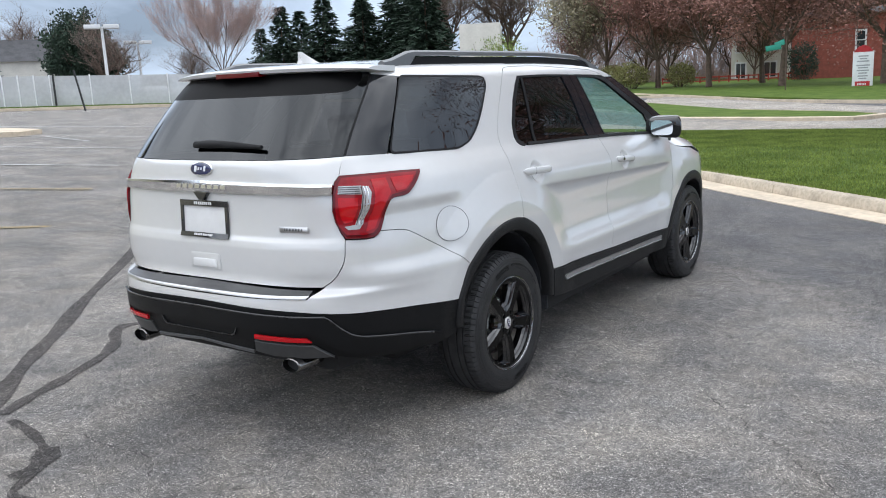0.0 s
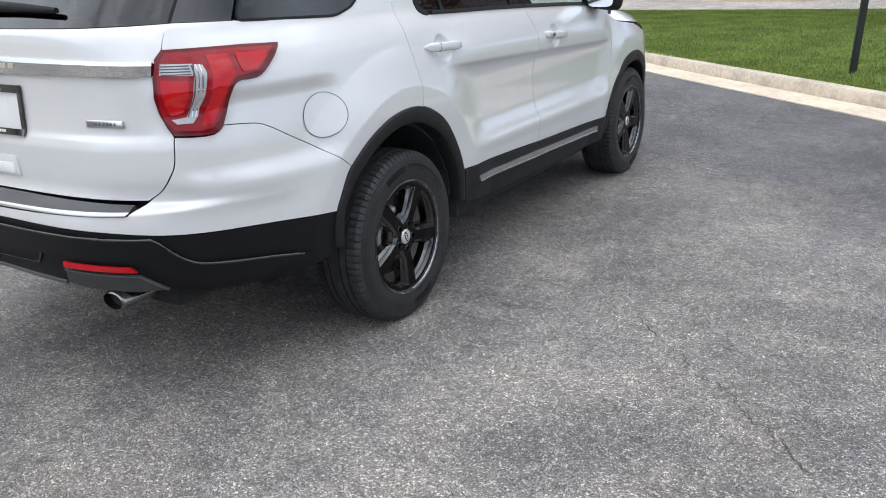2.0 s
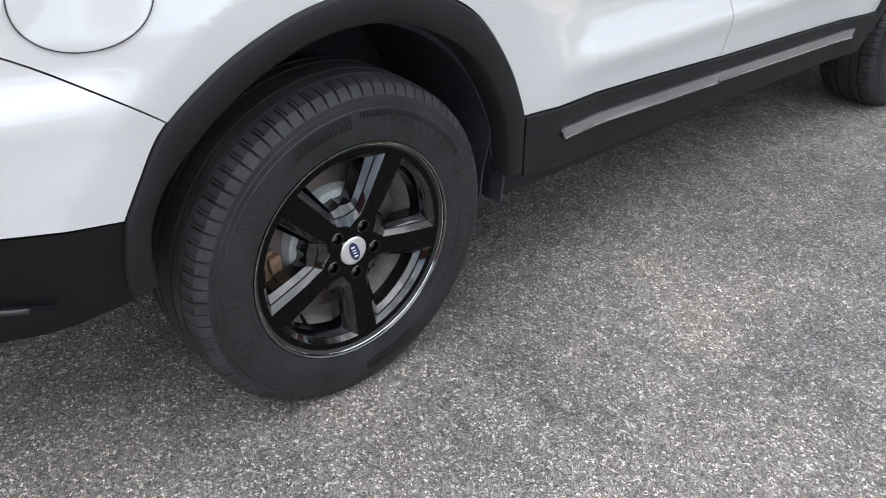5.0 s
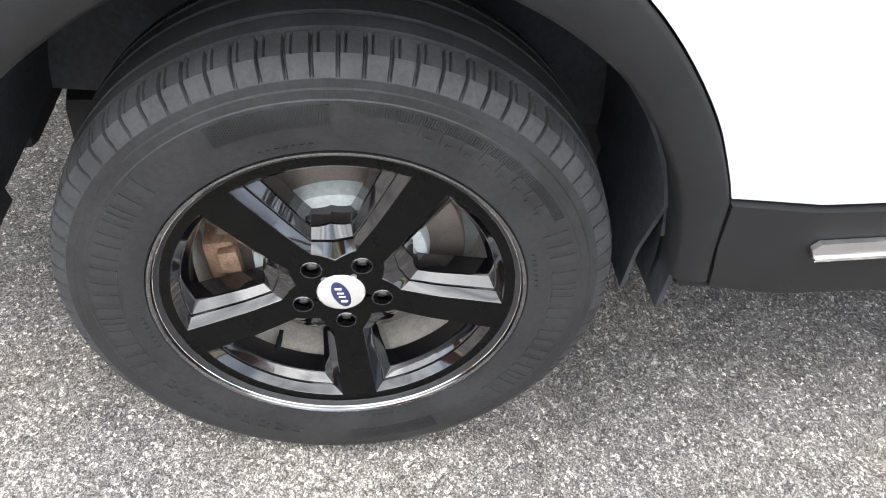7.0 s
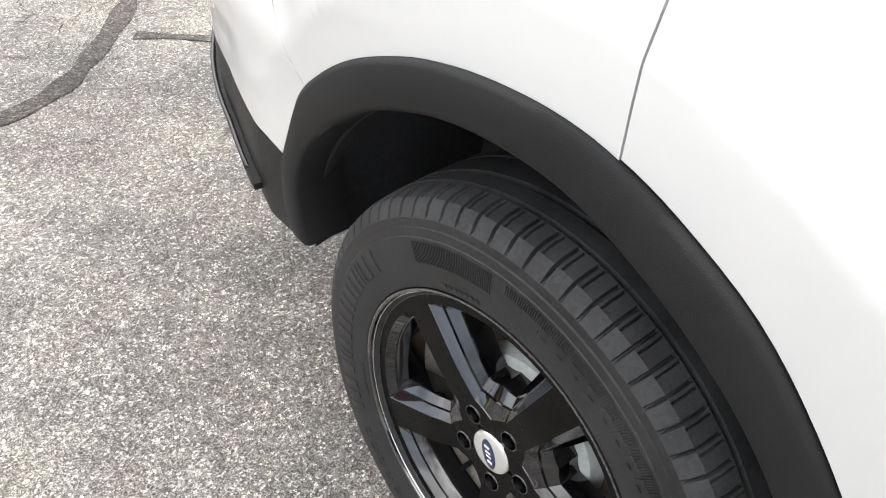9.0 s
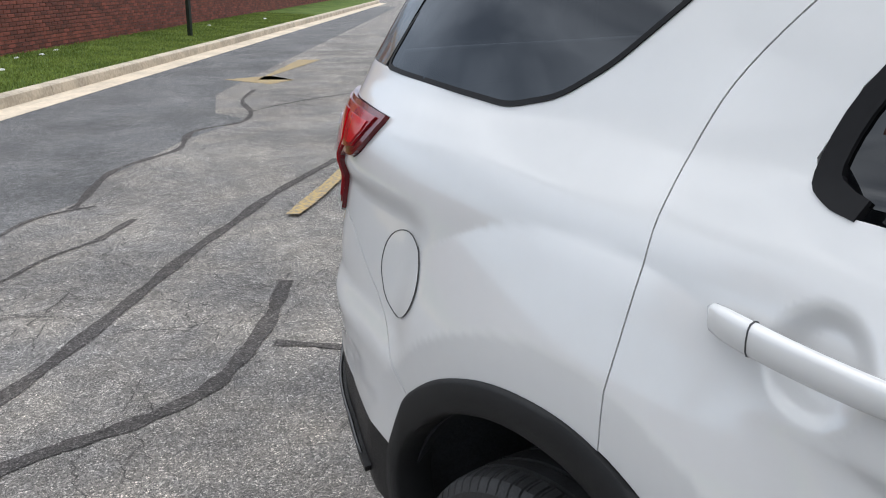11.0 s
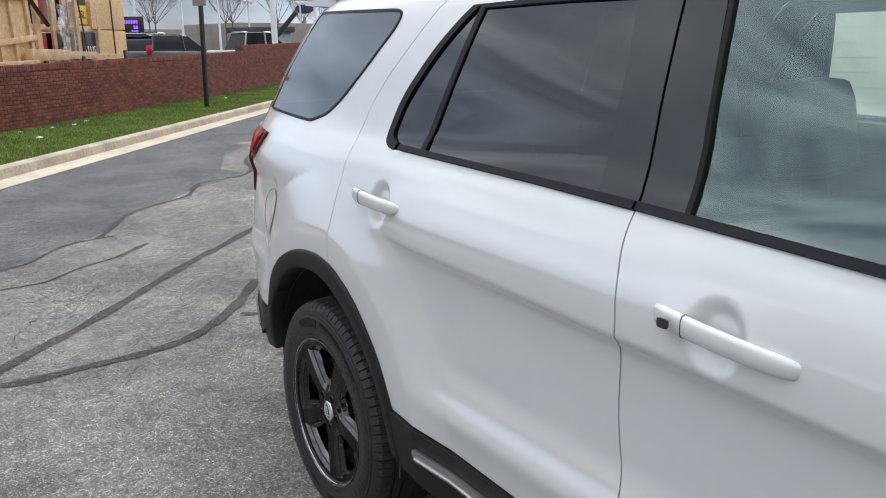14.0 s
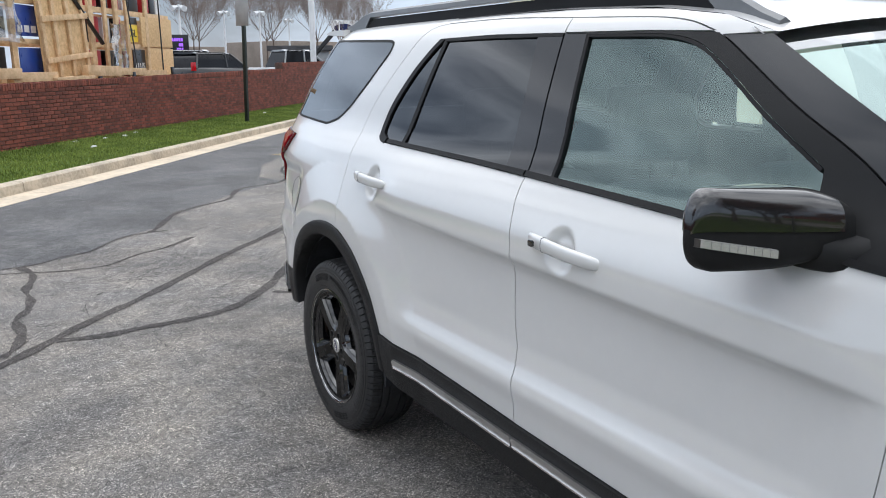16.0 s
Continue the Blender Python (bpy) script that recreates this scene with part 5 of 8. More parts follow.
for side, hand in BOTH:
    sheet("headlamp", [(3.42, 0.82), (3.9, 0.78), (3.9, 0.90), (3.40, 0.93)], CLEARLENS, nose, "clear headlamp", 0.04, lift=0.005, sides=(side,))

# cabin floor, underside, seats
boxed("underbody", (-0.56, -0.46, 0.235), (0.56, 3.45, 0.40), DARK, suv, "dark underbody", 0.03)
boxed("rear_underbody", (-0.66, -1.00, 0.36), (0.66, -0.47, 0.52), DARK, suv, "dark rear underbody", 0.03)
for side, hand in BOTH:
    boxed("under_sill", (0.50 if side == 1 else -0.86, 0.52, 0.265), (0.86 if side == 1 else -0.50, 2.30, 0.44), DARK, suv, "", 0.02)
boxed("cabin_floor", (-0.84, 0.52, 0.50), (0.84, 2.38, 0.54), CABIN, suv, "dark cabin floor")
boxed("load_floor", (-0.54, -1.0, 0.62), (0.54, 0.54, 0.66), CABIN, suv, "dark load floor")
boxed("load_shelf", (-0.70, -0.88, 0.95), (0.70, 0.40, 0.98), CABIN, suv, "dark load compartment cover")
dash = boxed("dashboard", (-0.80, 2.22, 0.75), (0.80, 2.63, 1.165), CABIN, suv, "dark dashboard", 0.04)
boxed("dashboard_top", (-0.45, 2.58, 1.0), (0.45, 2.74, 1.160), CABIN, dash, "", 0.02)
for x in (-0.38, 0.38):
    for y in (1.43 if x < 0 else 1.51, 0.60):
        seat = boxed("seat", (x - 0.25, y - 0.10, 0.60), (x + 0.25, y + 0.45, 0.80), SEAT, suv, "charcoal cloth seat", 0.05)
        lean = pose(x, y - 0.10, 0.74, 12)
        boxed("backrest", (-0.24, -0.07, 0.0), (0.24, 0.07, 0.47), SEAT, seat, "", 0.05, lean)
        boxed("headrest", (-0.135, -0.055, 0.515), (0.135, 0.055, 0.735), SEAT, seat, "", 0.052, lean)
        for p in (-0.05, 0.05):
            boxed("headrest_post", (p - 0.006, -0.006, 0.44), (p + 0.006, 0.006, 0.54), CABIN, seat, "dark headrest post", 0, lean)
wheel_rim = lathe("steering_wheel", [(0.012 * math.cos(t), 0.18 + 0.014 * math.sin(t)) for t in np.linspace(0, 2 * math.pi, 9)], CABIN, suv, "dark steering wheel", 36)
wheel_rim.matrix_basis = pose(-0.38, 2.05, 1.02, 0, -25, -90)
# mirrors: swept housings, deep at the door and thin at the tip
for side, hand in BOTH:
    def mirror_ring(u, grow=0.0, lo=0.0, hi=2 * math.pi, n=18):
        """Section of the housing at u: 0 at the door, 1 at the tip."""
        x = 0.905 + 0.245 * u
        tip = math.sqrt(max(0.0, 1 - (max(0.0, u - 0.84) / 0.16) ** 2))
        root_, under = float(ease(-0.42, 0.26, u)), float(ease(-0.35, 0.60, u))
        top, low = 0.082 * (0.30 + 0.70 * root_) * (0.06 + 0.94 * tip) + grow, 0.072 * (0.40 + 0.60 * under) * (0.06 + 0.94 * tip) + grow
        back, front = 2.100 + 0.012 * u, 2.310 - 0.150 * u ** 1.25
        a = (front - back) / 2 * (0.25 + 0.75 * tip) + grow
        ring = []
        for t in np.linspace(lo, hi, n, endpoint=hi - lo < 6):
            ct, st = math.cos(t), math.sin(t)
            ring.append((side * x, (back + front) / 2 + a * math.copysign(abs(ct) ** 0.55, ct), 1.240 + (top if st > 0 else low) * math.copysign(abs(st) ** 0.58, st)))
        return ring

    shell = loft("door_mirror", [mirror_ring(u) for u in list(np.linspace(0, 0.84, 10)) + [0.88, 0.92, 0.95, 0.975, 0.99, 1.0]], CLAD, suv, "black door mirror with a gloss cap", sharp=50)
    loft("mirror_cap", [mirror_ring(u, 0.003, 0.02, 3.08) for u in list(np.linspace(0.10, 0.84, 9)) + [0.88, 0.92, 0.95, 0.975, 0.99, 1.0]], GLOSS, shell, "gloss black mirror cap", closed=False, sharp=60)
    def signal_rings(us, grow):
        """Slanting strip on the front face of the housing, falling towards the door."""
        rings = []
        for u in us:
            y, z = max(p[1] for p in mirror_ring(u, 0.0025)) + grow, 1.207 + 0.040 * (u - 0.48)
            rings.append([(side * (0.905 + 0.245 * u), y - 0.014, z + 0.0095), (side * (0.905 + 0.245 * u), y - 0.014, z - 0.0115), (side * (0.905 + 0.245 * u), y + 0.0024, z - 0.0085), (side * (0.905 + 0.245 * u), y + 0.0024, z + 0.0065)])
        return rings

    strip = loft("turn_signal", signal_rings(list(np.linspace(0.52, 0.92, 8)) + [0.955, 0.985], 0.0), DARKTRIM, shell, "clear turn signal strip")
    for k in range(9):
        u = 0.53 + 0.049 * k
        loft("signal_cell", signal_rings([u, u + 0.015, u + 0.030, u + 0.045], 0.0016), CLEARLENS, strip)
    rings = [ellipse_ring(p, a, b, (0, 1, 0), (0, 0, 1), 12, 2.8) for p, a, b in (((side * 0.96, 2.235, 1.205), 0.055, 0.032), ((side * 0.93, 2.27, 1.200), 0.060, 0.036), ((side * 0.885, 2.31, 1.205), 0.085, 0.040))]
    loft("mirror_arm", rings, CLAD, shell, "black mirror arm", sharp=60)
    rings = [ellipse_ring((side * 1.025, y, 1.242), 0.080, 0.052, (1, 0, 0), (0, 0, 1), 20, 4) for y in (2.100, 2.094)]
    loft("mirror_glass", rings, MIRROR, shell, "mirror glass")
# ---- wheels: axis along x, outwards is +x ----
def tread(x, r, k, a):
    """Shoulder blocks, sipes and the flat of the contact patch."""
    j = (k % 16) * 1.25
    if 0.100 < abs(x) < 0.1175 and 0.350 < r < 0.3675:
        r -= 0.007 if j < 2 else 0.0
        x *= 0.955 if j < 2 else (1.006 if j in (2, 19) else 1.0)
    elif 0.066 < abs(x) < 0.101 and r > 0.362:
        r -= 0.006 if j < 2 else (0.0045 if j in (7, 11, 15) else 0.0)
    elif 0.034 < abs(x) < 0.056 and r > 0.37 and k % 40 in (9, 10, 30):
        r -= 0.004
    elif abs(x) < 0.022 and r > 0.37 and k % 40 in (3, 4, 24):
        r -= 0.004
    floor_r = -0.3665 / math.sin(a) if math.sin(a) < -0.9 else 9
    if r > floor_r:
        x *= 1 + 0.3 * (r - floor_r)
        r = floor_r
    return x, r


half = [(0.100, 0.2335), (0.110, 0.2375), (0.1165, 0.2465), (0.117, 0.251), (0.1195, 0.2525), (0.1225, 0.268), (0.1255, 0.290), (0.1262, 0.303), (0.1240, 0.322), (0.1225, 0.3235), (0.1215, 0.334),
        (0.1190, 0.3355), (0.1175, 0.3455), (0.1170, 0.3462), (0.1085, 0.3605), (0.1010, 0.3670), (0.0990, 0.3672), (0.0880, 0.3712), (0.0665, 0.3733), (0.0660, 0.3735), (0.0655, 0.3655), (0.0575, 0.3655), (0.0570, 0.3740), (0.0320, 0.3750),
        (0.0315, 0.3670), (0.0235, 0.3670), (0.0230, 0.3753)]
profile = half + [(-x, r) for x, r in half[::-1]]
rim = lathe("wheel", [(0.1185, 0.2445), (0.1130, 0.2425), (0.1095, 0.2400), (0.1082, 0.2352), (0.0900, 0.2310), (0.0600, 0.2150), (0.0, 0.2080), (-0.09, 0.2100), (-0.105, 0.2300), (-0.110, 0.2440)], WHEELBLACK, suv, "gloss black five-spoke alloy wheel", 96)
lathe("rim_lip", [(0.1170, 0.2440), (0.1200, 0.2452), (0.1214, 0.2475), (0.1208, 0.2500), (0.1130, 0.2515)], mat("polished_black_lip", (0.13, 0.13, 0.133), 0.10, metal=0.9, coat=1.0, vary=0.1, scale=9), rim, "polished rim lip", 96)
lathe("barrel", [(0.050, 0.2115), (0.0, 0.2062), (-0.085, 0.2085)], BARREL, rim, "pale inside of the rim", 72)
# Added chrome ring: the sky's highlight on the gloss black lip
lathe("lip_line", [(0.1152, 0.2425), (0.1160, 0.2432), (0.1158, 0.2438)], CHROME, rim, "thin chrome ring put in for the lip's highlight", 96)
tyre = lathe("tyre", profile, RUBBER, rim, "black all-season tyre with worn dusty tread, lightened against the arch's shade", 1280, sharp=25, shape=tread)
tyre.data.materials.append(TREAD)
row = len(profile) - 1
edge_lo, edge_hi = 13, len(profile) - 15
for i, f in enumerate(tyre.data.polygons):
    f.material_index = 1 if edge_lo <= i % row <= edge_hi else 0


def sidewall(u, r, lift):
    """A place on the outer sidewall at angle u and radius r."""
    x = float(np.interp(r, [v[1] for v in half[:13]], [v[0] for v in half[:13]]))
    return (x + lift, r * math.cos(u), r * math.sin(u))


def bars(name, spans, material, label):
    """Raised marks on the sidewall: each from angle a to b, radius r0 to r1."""
    verts, faces = [], []
    for a, b, r0, r1 in spans:
        k, n = len(verts), 4
        for i in range(n + 1):
            u = a + (b - a) * i / n
            for r, l in ((r0, 0.0), *((r0 + (r1 - r0) * j / 4, 0.0014) for j in range(5)), (r1, 0.0)):
                verts.append(sidewall(u, r, l))
        for i in range(n):
            for j in range(6):
                q = k + i * 7 + j
                faces.append((q, q + 1, q + 8, q + 7))
        faces += [tuple(k + j for j in (0, 6, 5, 4, 3, 2, 1)), tuple(k + n * 7 + j for j in range(7))]
    return tagged(made(name, verts, faces, material, rim, smooth=False), label, kind="stuff")


spans = []
for start in (206, 26):
    a = math.radians(start)
    for w_ in (0.11, 0.15, 0.05, 0.12, 0.13, 0.11, 0.10, 0.05, 0.13):
        # each letter as a plain bar
        spans += [(a, a - w_ * 0.32, 0.284, 0.316), (a - w_ * 0.68, a - w_, 0.284, 0.316)]
        a -= w_ + 0.030
bars("sidewall_lettering", spans, RUBBER_SMOOTH, "raised maker's lettering")
spans = []
for start in (78, 258):
    for i in range(9):
        a = math.radians(start - 5.2 * i)
        spans += [(a, a - 0.055, 0.300, 0.306), (a, a - 0.012, 0.292, 0.306), (a - 0.03, a - 0.058, 0.288, 0.293)]
for start in (110, 290, 20, 200):
    for i in range(7):
        a = math.radians(start - 2.1 * i)
        spans += [(a, a - 0.018, 0.2605, 0.2655)]
bars("sidewall_marking", spans, RUBBER, "small raised sidewall marks")
# fine ribbed bands on the sidewall
spans = [(math.radians(a), math.radians(a) + 0.004, 0.290, 0.318) for a in np.arange(92, 118, 0.55)] + [(math.radians(a), math.radians(a) + 0.004, 0.306, 0.3185) for a in np.arange(30, 88, 0.6)]
spans += [(math.radians(a), math.radians(a) + 0.004, 0.290, 0.318) for a in np.arange(272, 298, 0.55)]
bars("sidewall_ribs", spans, RUBBER, "fine raised ribs")
# spokes: each reaches half way to its neighbours, with the stepped edge of half a window on either side
LUG_R, BORE = 0.0572, 0.0132


def face_at(r):
    """How far out the wheel's face lies at a radius."""
    return float(np.interp(r, [0.03, 0.075, 0.13, 0.24], [0.1015, 0.1020, 0.1075, 0.1085]))


def window_edge(ring_r, v_out, v_in, u_in, hub_r):
    """Half a window's outline in (along, across): along the rim, down the spoke's side, round to the hub's web."""
    top_u = math.sqrt(ring_r ** 2 - v_out ** 2)
    top = math.degrees(math.atan2(v_out, top_u))
    line = [(ring_r * math.cos(math.radians(a)), ring_r * math.sin(math.radians(a))) for a in np.linspace(36, top, 9)]
    line += [(top_u + (u_in - top_u) * t, v_out + (v_in - v_out) * t) for t in np.linspace(0.12, 1, 8)]
    hub = (hub_r * math.cos(math.radians(36)), hub_r * math.sin(math.radians(36)))
    bend = (u_in * 0.90, v_in + 0.45 * (hub[1] - v_in))
    return line + [tuple((1 - t) ** 2 * np.array((u_in, v_in)) + 2 * t * (1 - t) * np.array(bend) + t * t * np.array(hub)) for t in np.linspace(0.1, 1, 10)]


STEPS = [(0.2225, 0.0255, 0.0205, 0.078, 0.060, 0.0), (0.2215, 0.0265, 0.0213, 0.079, 0.0615, 0.0012), (0.2125, 0.0375, 0.0300, 0.088, 0.084, 0.0105), (0.2120, 0.0380, 0.0306, 0.0885, 0.085, 0.0130),
         (0.2105, 0.0395, 0.0318, 0.0895, 0.087, 0.0132), (0.2035, 0.0500, 0.0395, 0.098, 0.106, 0.0250), (0.2025, 0.0510, 0.0402, 0.099, 0.107, 0.0275), (0.2020, 0.0515, 0.0405, 0.0995, 0.108, 0.0600)]
core = [(0.2365 * math.cos(math.radians(a)), 0.2365 * math.sin(math.radians(a))) for a in np.linspace(36, 0, 9)]
core += [(0.2365 + (LUG_R + BORE - 0.2365) * t, 0.0) for t in np.linspace(0.12, 1, 8)]
core += [(LUG_R + BORE * math.cos(math.radians(a)), BORE * math.sin(math.radians(a))) for a in np.linspace(22, 180, 8)] + [(0.0325 * math.cos(math.radians(a)), 0.0325 * math.sin(math.radians(a))) for a in (10, 36)]
for k in range(5):
    turn = Matrix.Rotation(math.radians(-83 + 72 * k), 4, "X")
    verts, faces, n = [], [], len(core)
    for hand in (1, -1):
        k0 = len(verts)
        verts += [turn @ Vector((face_at(math.hypot(u, v)), u, hand * v)) for u, v in core]
        for *shape_, drop in STEPS:
            verts += [turn @ Vector((face_at(math.hypot(u, v)) - drop, u, hand * v)) for u, v in window_edge(*shape_)]
        for r in range(len(STEPS)):
            for i in range(n - 1):
                f = (k0 + r * n + i, k0 + r * n + i + 1, k0 + (r + 1) * n + i + 1, k0 + (r + 1) * n + i)
                faces.append(f if hand == -1 else f[::-1])
    spoke = made("spoke", verts, faces, WHEELBLACK, rim, "broad satin-faced spoke with gloss stepped edges")
    spoke.data.materials.append(SPOKEFACE)
    for i, f in enumerate(spoke.data.polygons):
        f.material_index = 1 if (i % (len(STEPS) * (n - 1))) < n - 1 else 0
    spoke.data.set_sharp_from_angle(angle=radians(16))
    a = math.radians(-83 + 72 * k)
    at = Vector((0, LUG_R * math.cos(a), LUG_R * math.sin(a)))
    pocket = lathe("lug_pocket", [(0.080, 0.0), (0.080, BORE + 0.0004), (0.1012, BORE + 0.0004), (0.1028, BORE - 0.0002), (0.1030, BORE + 0.0010), (0.1016, BORE + 0.0020)], WHEELBLACK, rim, "", 24)
    pocket.location = at
    nut = lathe("lug_nut", [(0.080, 0.0108), (0.0900, 0.0108), (0.0925, 0.0085), (0.0940, 0.0045), (0.0944, 0.0)], NUTGREY, rim, "dark grey domed lug nut", 12, sharp=25)
    nut.location = at
lathe("centre_cap", [(0.0950, 0.0335), (0.1030, 0.0330), (0.1048, 0.0312), (0.1056, 0.0270), (0.1062, 0.0)], mat("silver_cap_paint", (0.66, 0.65, 0.63), 0.22, metal=0.5, coat=0.5, vary=0.04, scale=30), rim, "silver centre cap with a blue oval", 48, sharp=50)
rings = [[(x, 0.0245 * k * math.cos(t) * 0.94 - 0.0115 * k * math.sin(t) * 0.34, 0.0245 * k * math.cos(t) * 0.34 + 0.0115 * k * math.sin(t) * 0.94) for t in np.linspace(0, 2 * math.pi, 28, endpoint=False)] for x, k in ((0.1050, 1), (0.1068, 1), (0.1071, 0.9))]
rings = [[(x, -z, y) for x, y, z in ring] for ring in rings]
loft("cap_oval", rings, BADGEBLUE, rim, "blue oval")
for k, (c0, w_) in enumerate(((-0.013, 0.006), (-0.004, 0.004), (0.003, 0.004), (0.012, 0.006))):
    rings = [[(x, -(c0 * 0.34 + dy), c0 * 0.94 + dz) for dy, dz in ((-0.0045, -w_ / 3), (0.0045, -w_ / 3), (0.0045, w_ / 3), (-0.0045, w_ / 3))] for x in (0.1068, 0.1076)]
    loft("cap_stroke", rings, BADGEWHITE, rim)
valve = lathe("valve_stem", [(0.0, 0.0), (0.0, 0.0045), (0.022, 0.0045), (0.024, 0.0035), (0.034, 0.0035), (0.034, 0.0)], SEAL, rim, "rubber valve stem", 12)
valve.matrix_basis = Matrix.Rotation(math.radians(-119), 4, "X") @ pose(0.056, 0.205, 0.0, 0, 0, 200)
lathe("brake_disc", [(0.018, 0.120), (0.018, 0.174), (0.015, 0.177), (-0.007, 0.177), (-0.01, 0.174), (-0.01, 0.12)], DISC, rim, "worn steel brake disc", 72)
lathe("disc_hat", [(0.045, 0.0), (0.045, 0.112), (0.041, 0.121), (0.016, 0.127)], RUST, rim, "pale corroded disc hat", 56)
lathe("dust_shield", [(-0.015, 0.06), (-0.02, 0.18), (-0.03, 0.205)], RUST, rim, "pale dust shield", 56)
bm = bmesh.new()
block(bm, (-0.045, -0.030, -0.045), (0.034, 0.018, 0.050), 0.014, Matrix.Rotation(math.radians(8), 4, "X") @ pose(0, -0.160, 0.0))
block(bm, (0.024, -0.018, -0.012), (0.046, 0.012, 0.030), 0.008, Matrix.Rotation(math.radians(8), 4, "X") @ pose(0, -0.150, 0.01))
part("caliper", bm, CALIPER, rim, "weathered brake caliper", sharp=40)
TRACK = 0.857
rim.location = (TRACK, 0, 0.3665)
for x, y, turn in ((TRACK, 2.86, 31), (-TRACK, 0, 0), (-TRACK, 2.86, 0)):
    copy_thing(rim, pose(x, y, 0.3665, 0, 0, 0 if x > 0 else 180))
# ---- ground: one sheet of asphalt and lawn to the horizon ----
def terrain(x, y):
    """Gentle rise of the lot towards the fence."""
    x, y = np.asarray(x, float), np.asarray(y, float)
    return 0.044 * np.clip(-x - 7, 0, 60) * ease(-14, 0, y) * (1 - ease(30, 70, y) * 0.6)


def sheet_ground(name, xs, ys, material, lift=0.0, label="", kind="structure", category="ground"):
    verts = [(x, y, float(terrain(x, y)) + lift) for y in ys for x in xs]
    n = len(xs)
    faces = [(j * n + i, j * n + i + 1, (j + 1) * n + i + 1, (j + 1) * n + i) for j in range(len(ys) - 1) for i in range(n - 1)]
    return tagged(made(name, verts, faces, material), label, category, kind=kind)


def spread(*stops):
    out_ = []
    for a, b, n in stops:
        out_ += list(np.linspace(a, b, n, endpoint=False))
    return out_ + [stops[-1][1]]


ground = sheet_ground("ground", spread((-900, -100, 8), (-100, -30, 14), (-30, 30, 30), (30, 900, 10)), spread((-900, -60, 8), (-60, 60, 60), (60, 900, 10)), ASPHALT, 0.0, "worn grey asphalt parking lot")


layers = iter(range(100000))


def ribbon(name, points, w_, material, lift=0.004, label="", category="road mark", kind="", taper=0.0, steps=8, rough=0.25, parent=None):
    """A flat band along a line, of uneven width."""
    wide = w_ > 0.02
    steps = 2 * steps if wide else steps
    line = np.array(spline(points, steps))
    if wide:
        for _ in range(30):
            line[1:-1] = 0.5 * line[1:-1] + 0.25 * (line[:-2] + line[2:])
    lift = lift + 0.00012 * next(layers)
    verts, faces = [], []
    rnd = random.Random(len(line) + int(1000 * abs(points[0][0])))
    shift = rnd.uniform(0, 6.28)
    for i, p in enumerate(line):
        reach = 3 if wide else 1
        d = line[min(i + reach, len(line) - 1)] - line[max(i - reach, 0)]
        d /= max(np.linalg.norm(d), 1e-9)
        side_ = np.array([-d[1], d[0]])
        k = w_ / 2 * (1 + rough * (0.5 * math.sin((0.31 if wide else 0.9) * i + shift) + 0.35 * math.sin((0.17 if wide else 0.41) * i + 2 * shift) + 0.25 * rnd.uniform(-1, 1))) * (1 - taper * i / len(line))
        drift = side_ * (rnd.gauss(0, 0.007) if rough >= 0.9 else 0.0)
        for s_ in (1, -1):
            q = p + drift + side_ * k * s_
            verts.append((q[0], q[1], float(terrain(q[0], q[1])) + lift))
    for i in range(len(line) - 1):
        faces.append((2 * i, 2 * i + 1, 2 * i + 3, 2 * i + 2))
    ob = made(name, verts, faces, material, parent)
    return tagged(ob, label, category, kind=kind)


def patch(name, outline, material, z=0.004, drop=0.02, label="", category="", kind="structure"):
    """A flat slab of the given outline lying on the ground."""
    z = z + 0.00012 * (next(layers) % 8)
    bm = bmesh.new()
    top = [bm.verts.new((x, y, float(terrain(x, y)) + z)) for x, y in outline]
    low = [bm.verts.new((x, y, float(terrain(x, y)) + z - drop)) for x, y in outline]
    f = bm.faces.new(top)
    n = len(top)
    for i in range(n):
        bm.faces.new((top[i], low[i], low[(i + 1) % n], top[(i + 1) % n]))
    bmesh.ops.triangulate(bm, faces=[f])
    bmesh.ops.recalc_face_normals(bm, faces=bm.faces[:])
    return tagged(part(name, bm, material), label, category, kind=kind)


def kerb(name, line, section, material, label, gap=3.0):
    """Kerb stones along a line: section of (out, up) points swept; a joint every few metres."""
    line = [np.array(p, float) for p in line]
    at_ = np.concatenate([[0], np.cumsum([np.linalg.norm(b - a) for a, b in zip(line, line[1:])])])
    root = tagged(new(name), label, "kerb", kind="structure")
    start, k = 0.0, 0
    while start < at_[-1] - 0.3:
        stop = min(start + gap, at_[-1])
        rings = []
        for d in np.linspace(start + 0.006, stop - 0.006, 6):
            p = np.array([np.interp(d, at_, [q[i] for q in line]) for i in (0, 1)])
            e = np.array([np.interp(min(d + 0.2, at_[-1]), at_, [q[i] for q in line]) for i in (0, 1)]) - np.array([np.interp(max(d - 0.2, 0), at_, [q[i] for q in line]) for i in (0, 1)])
            e /= np.linalg.norm(e)
            s_ = np.array([e[1], -e[0]])
            z0 = float(terrain(*p))
            rings.append([(p[0] + s_[0] * o, p[1] + s_[1] * o, z0 + u) for o, u in section])
        loft("kerb_stone", rings, material, root, sharp=40)
        start, k = stop, k + 1
    return root


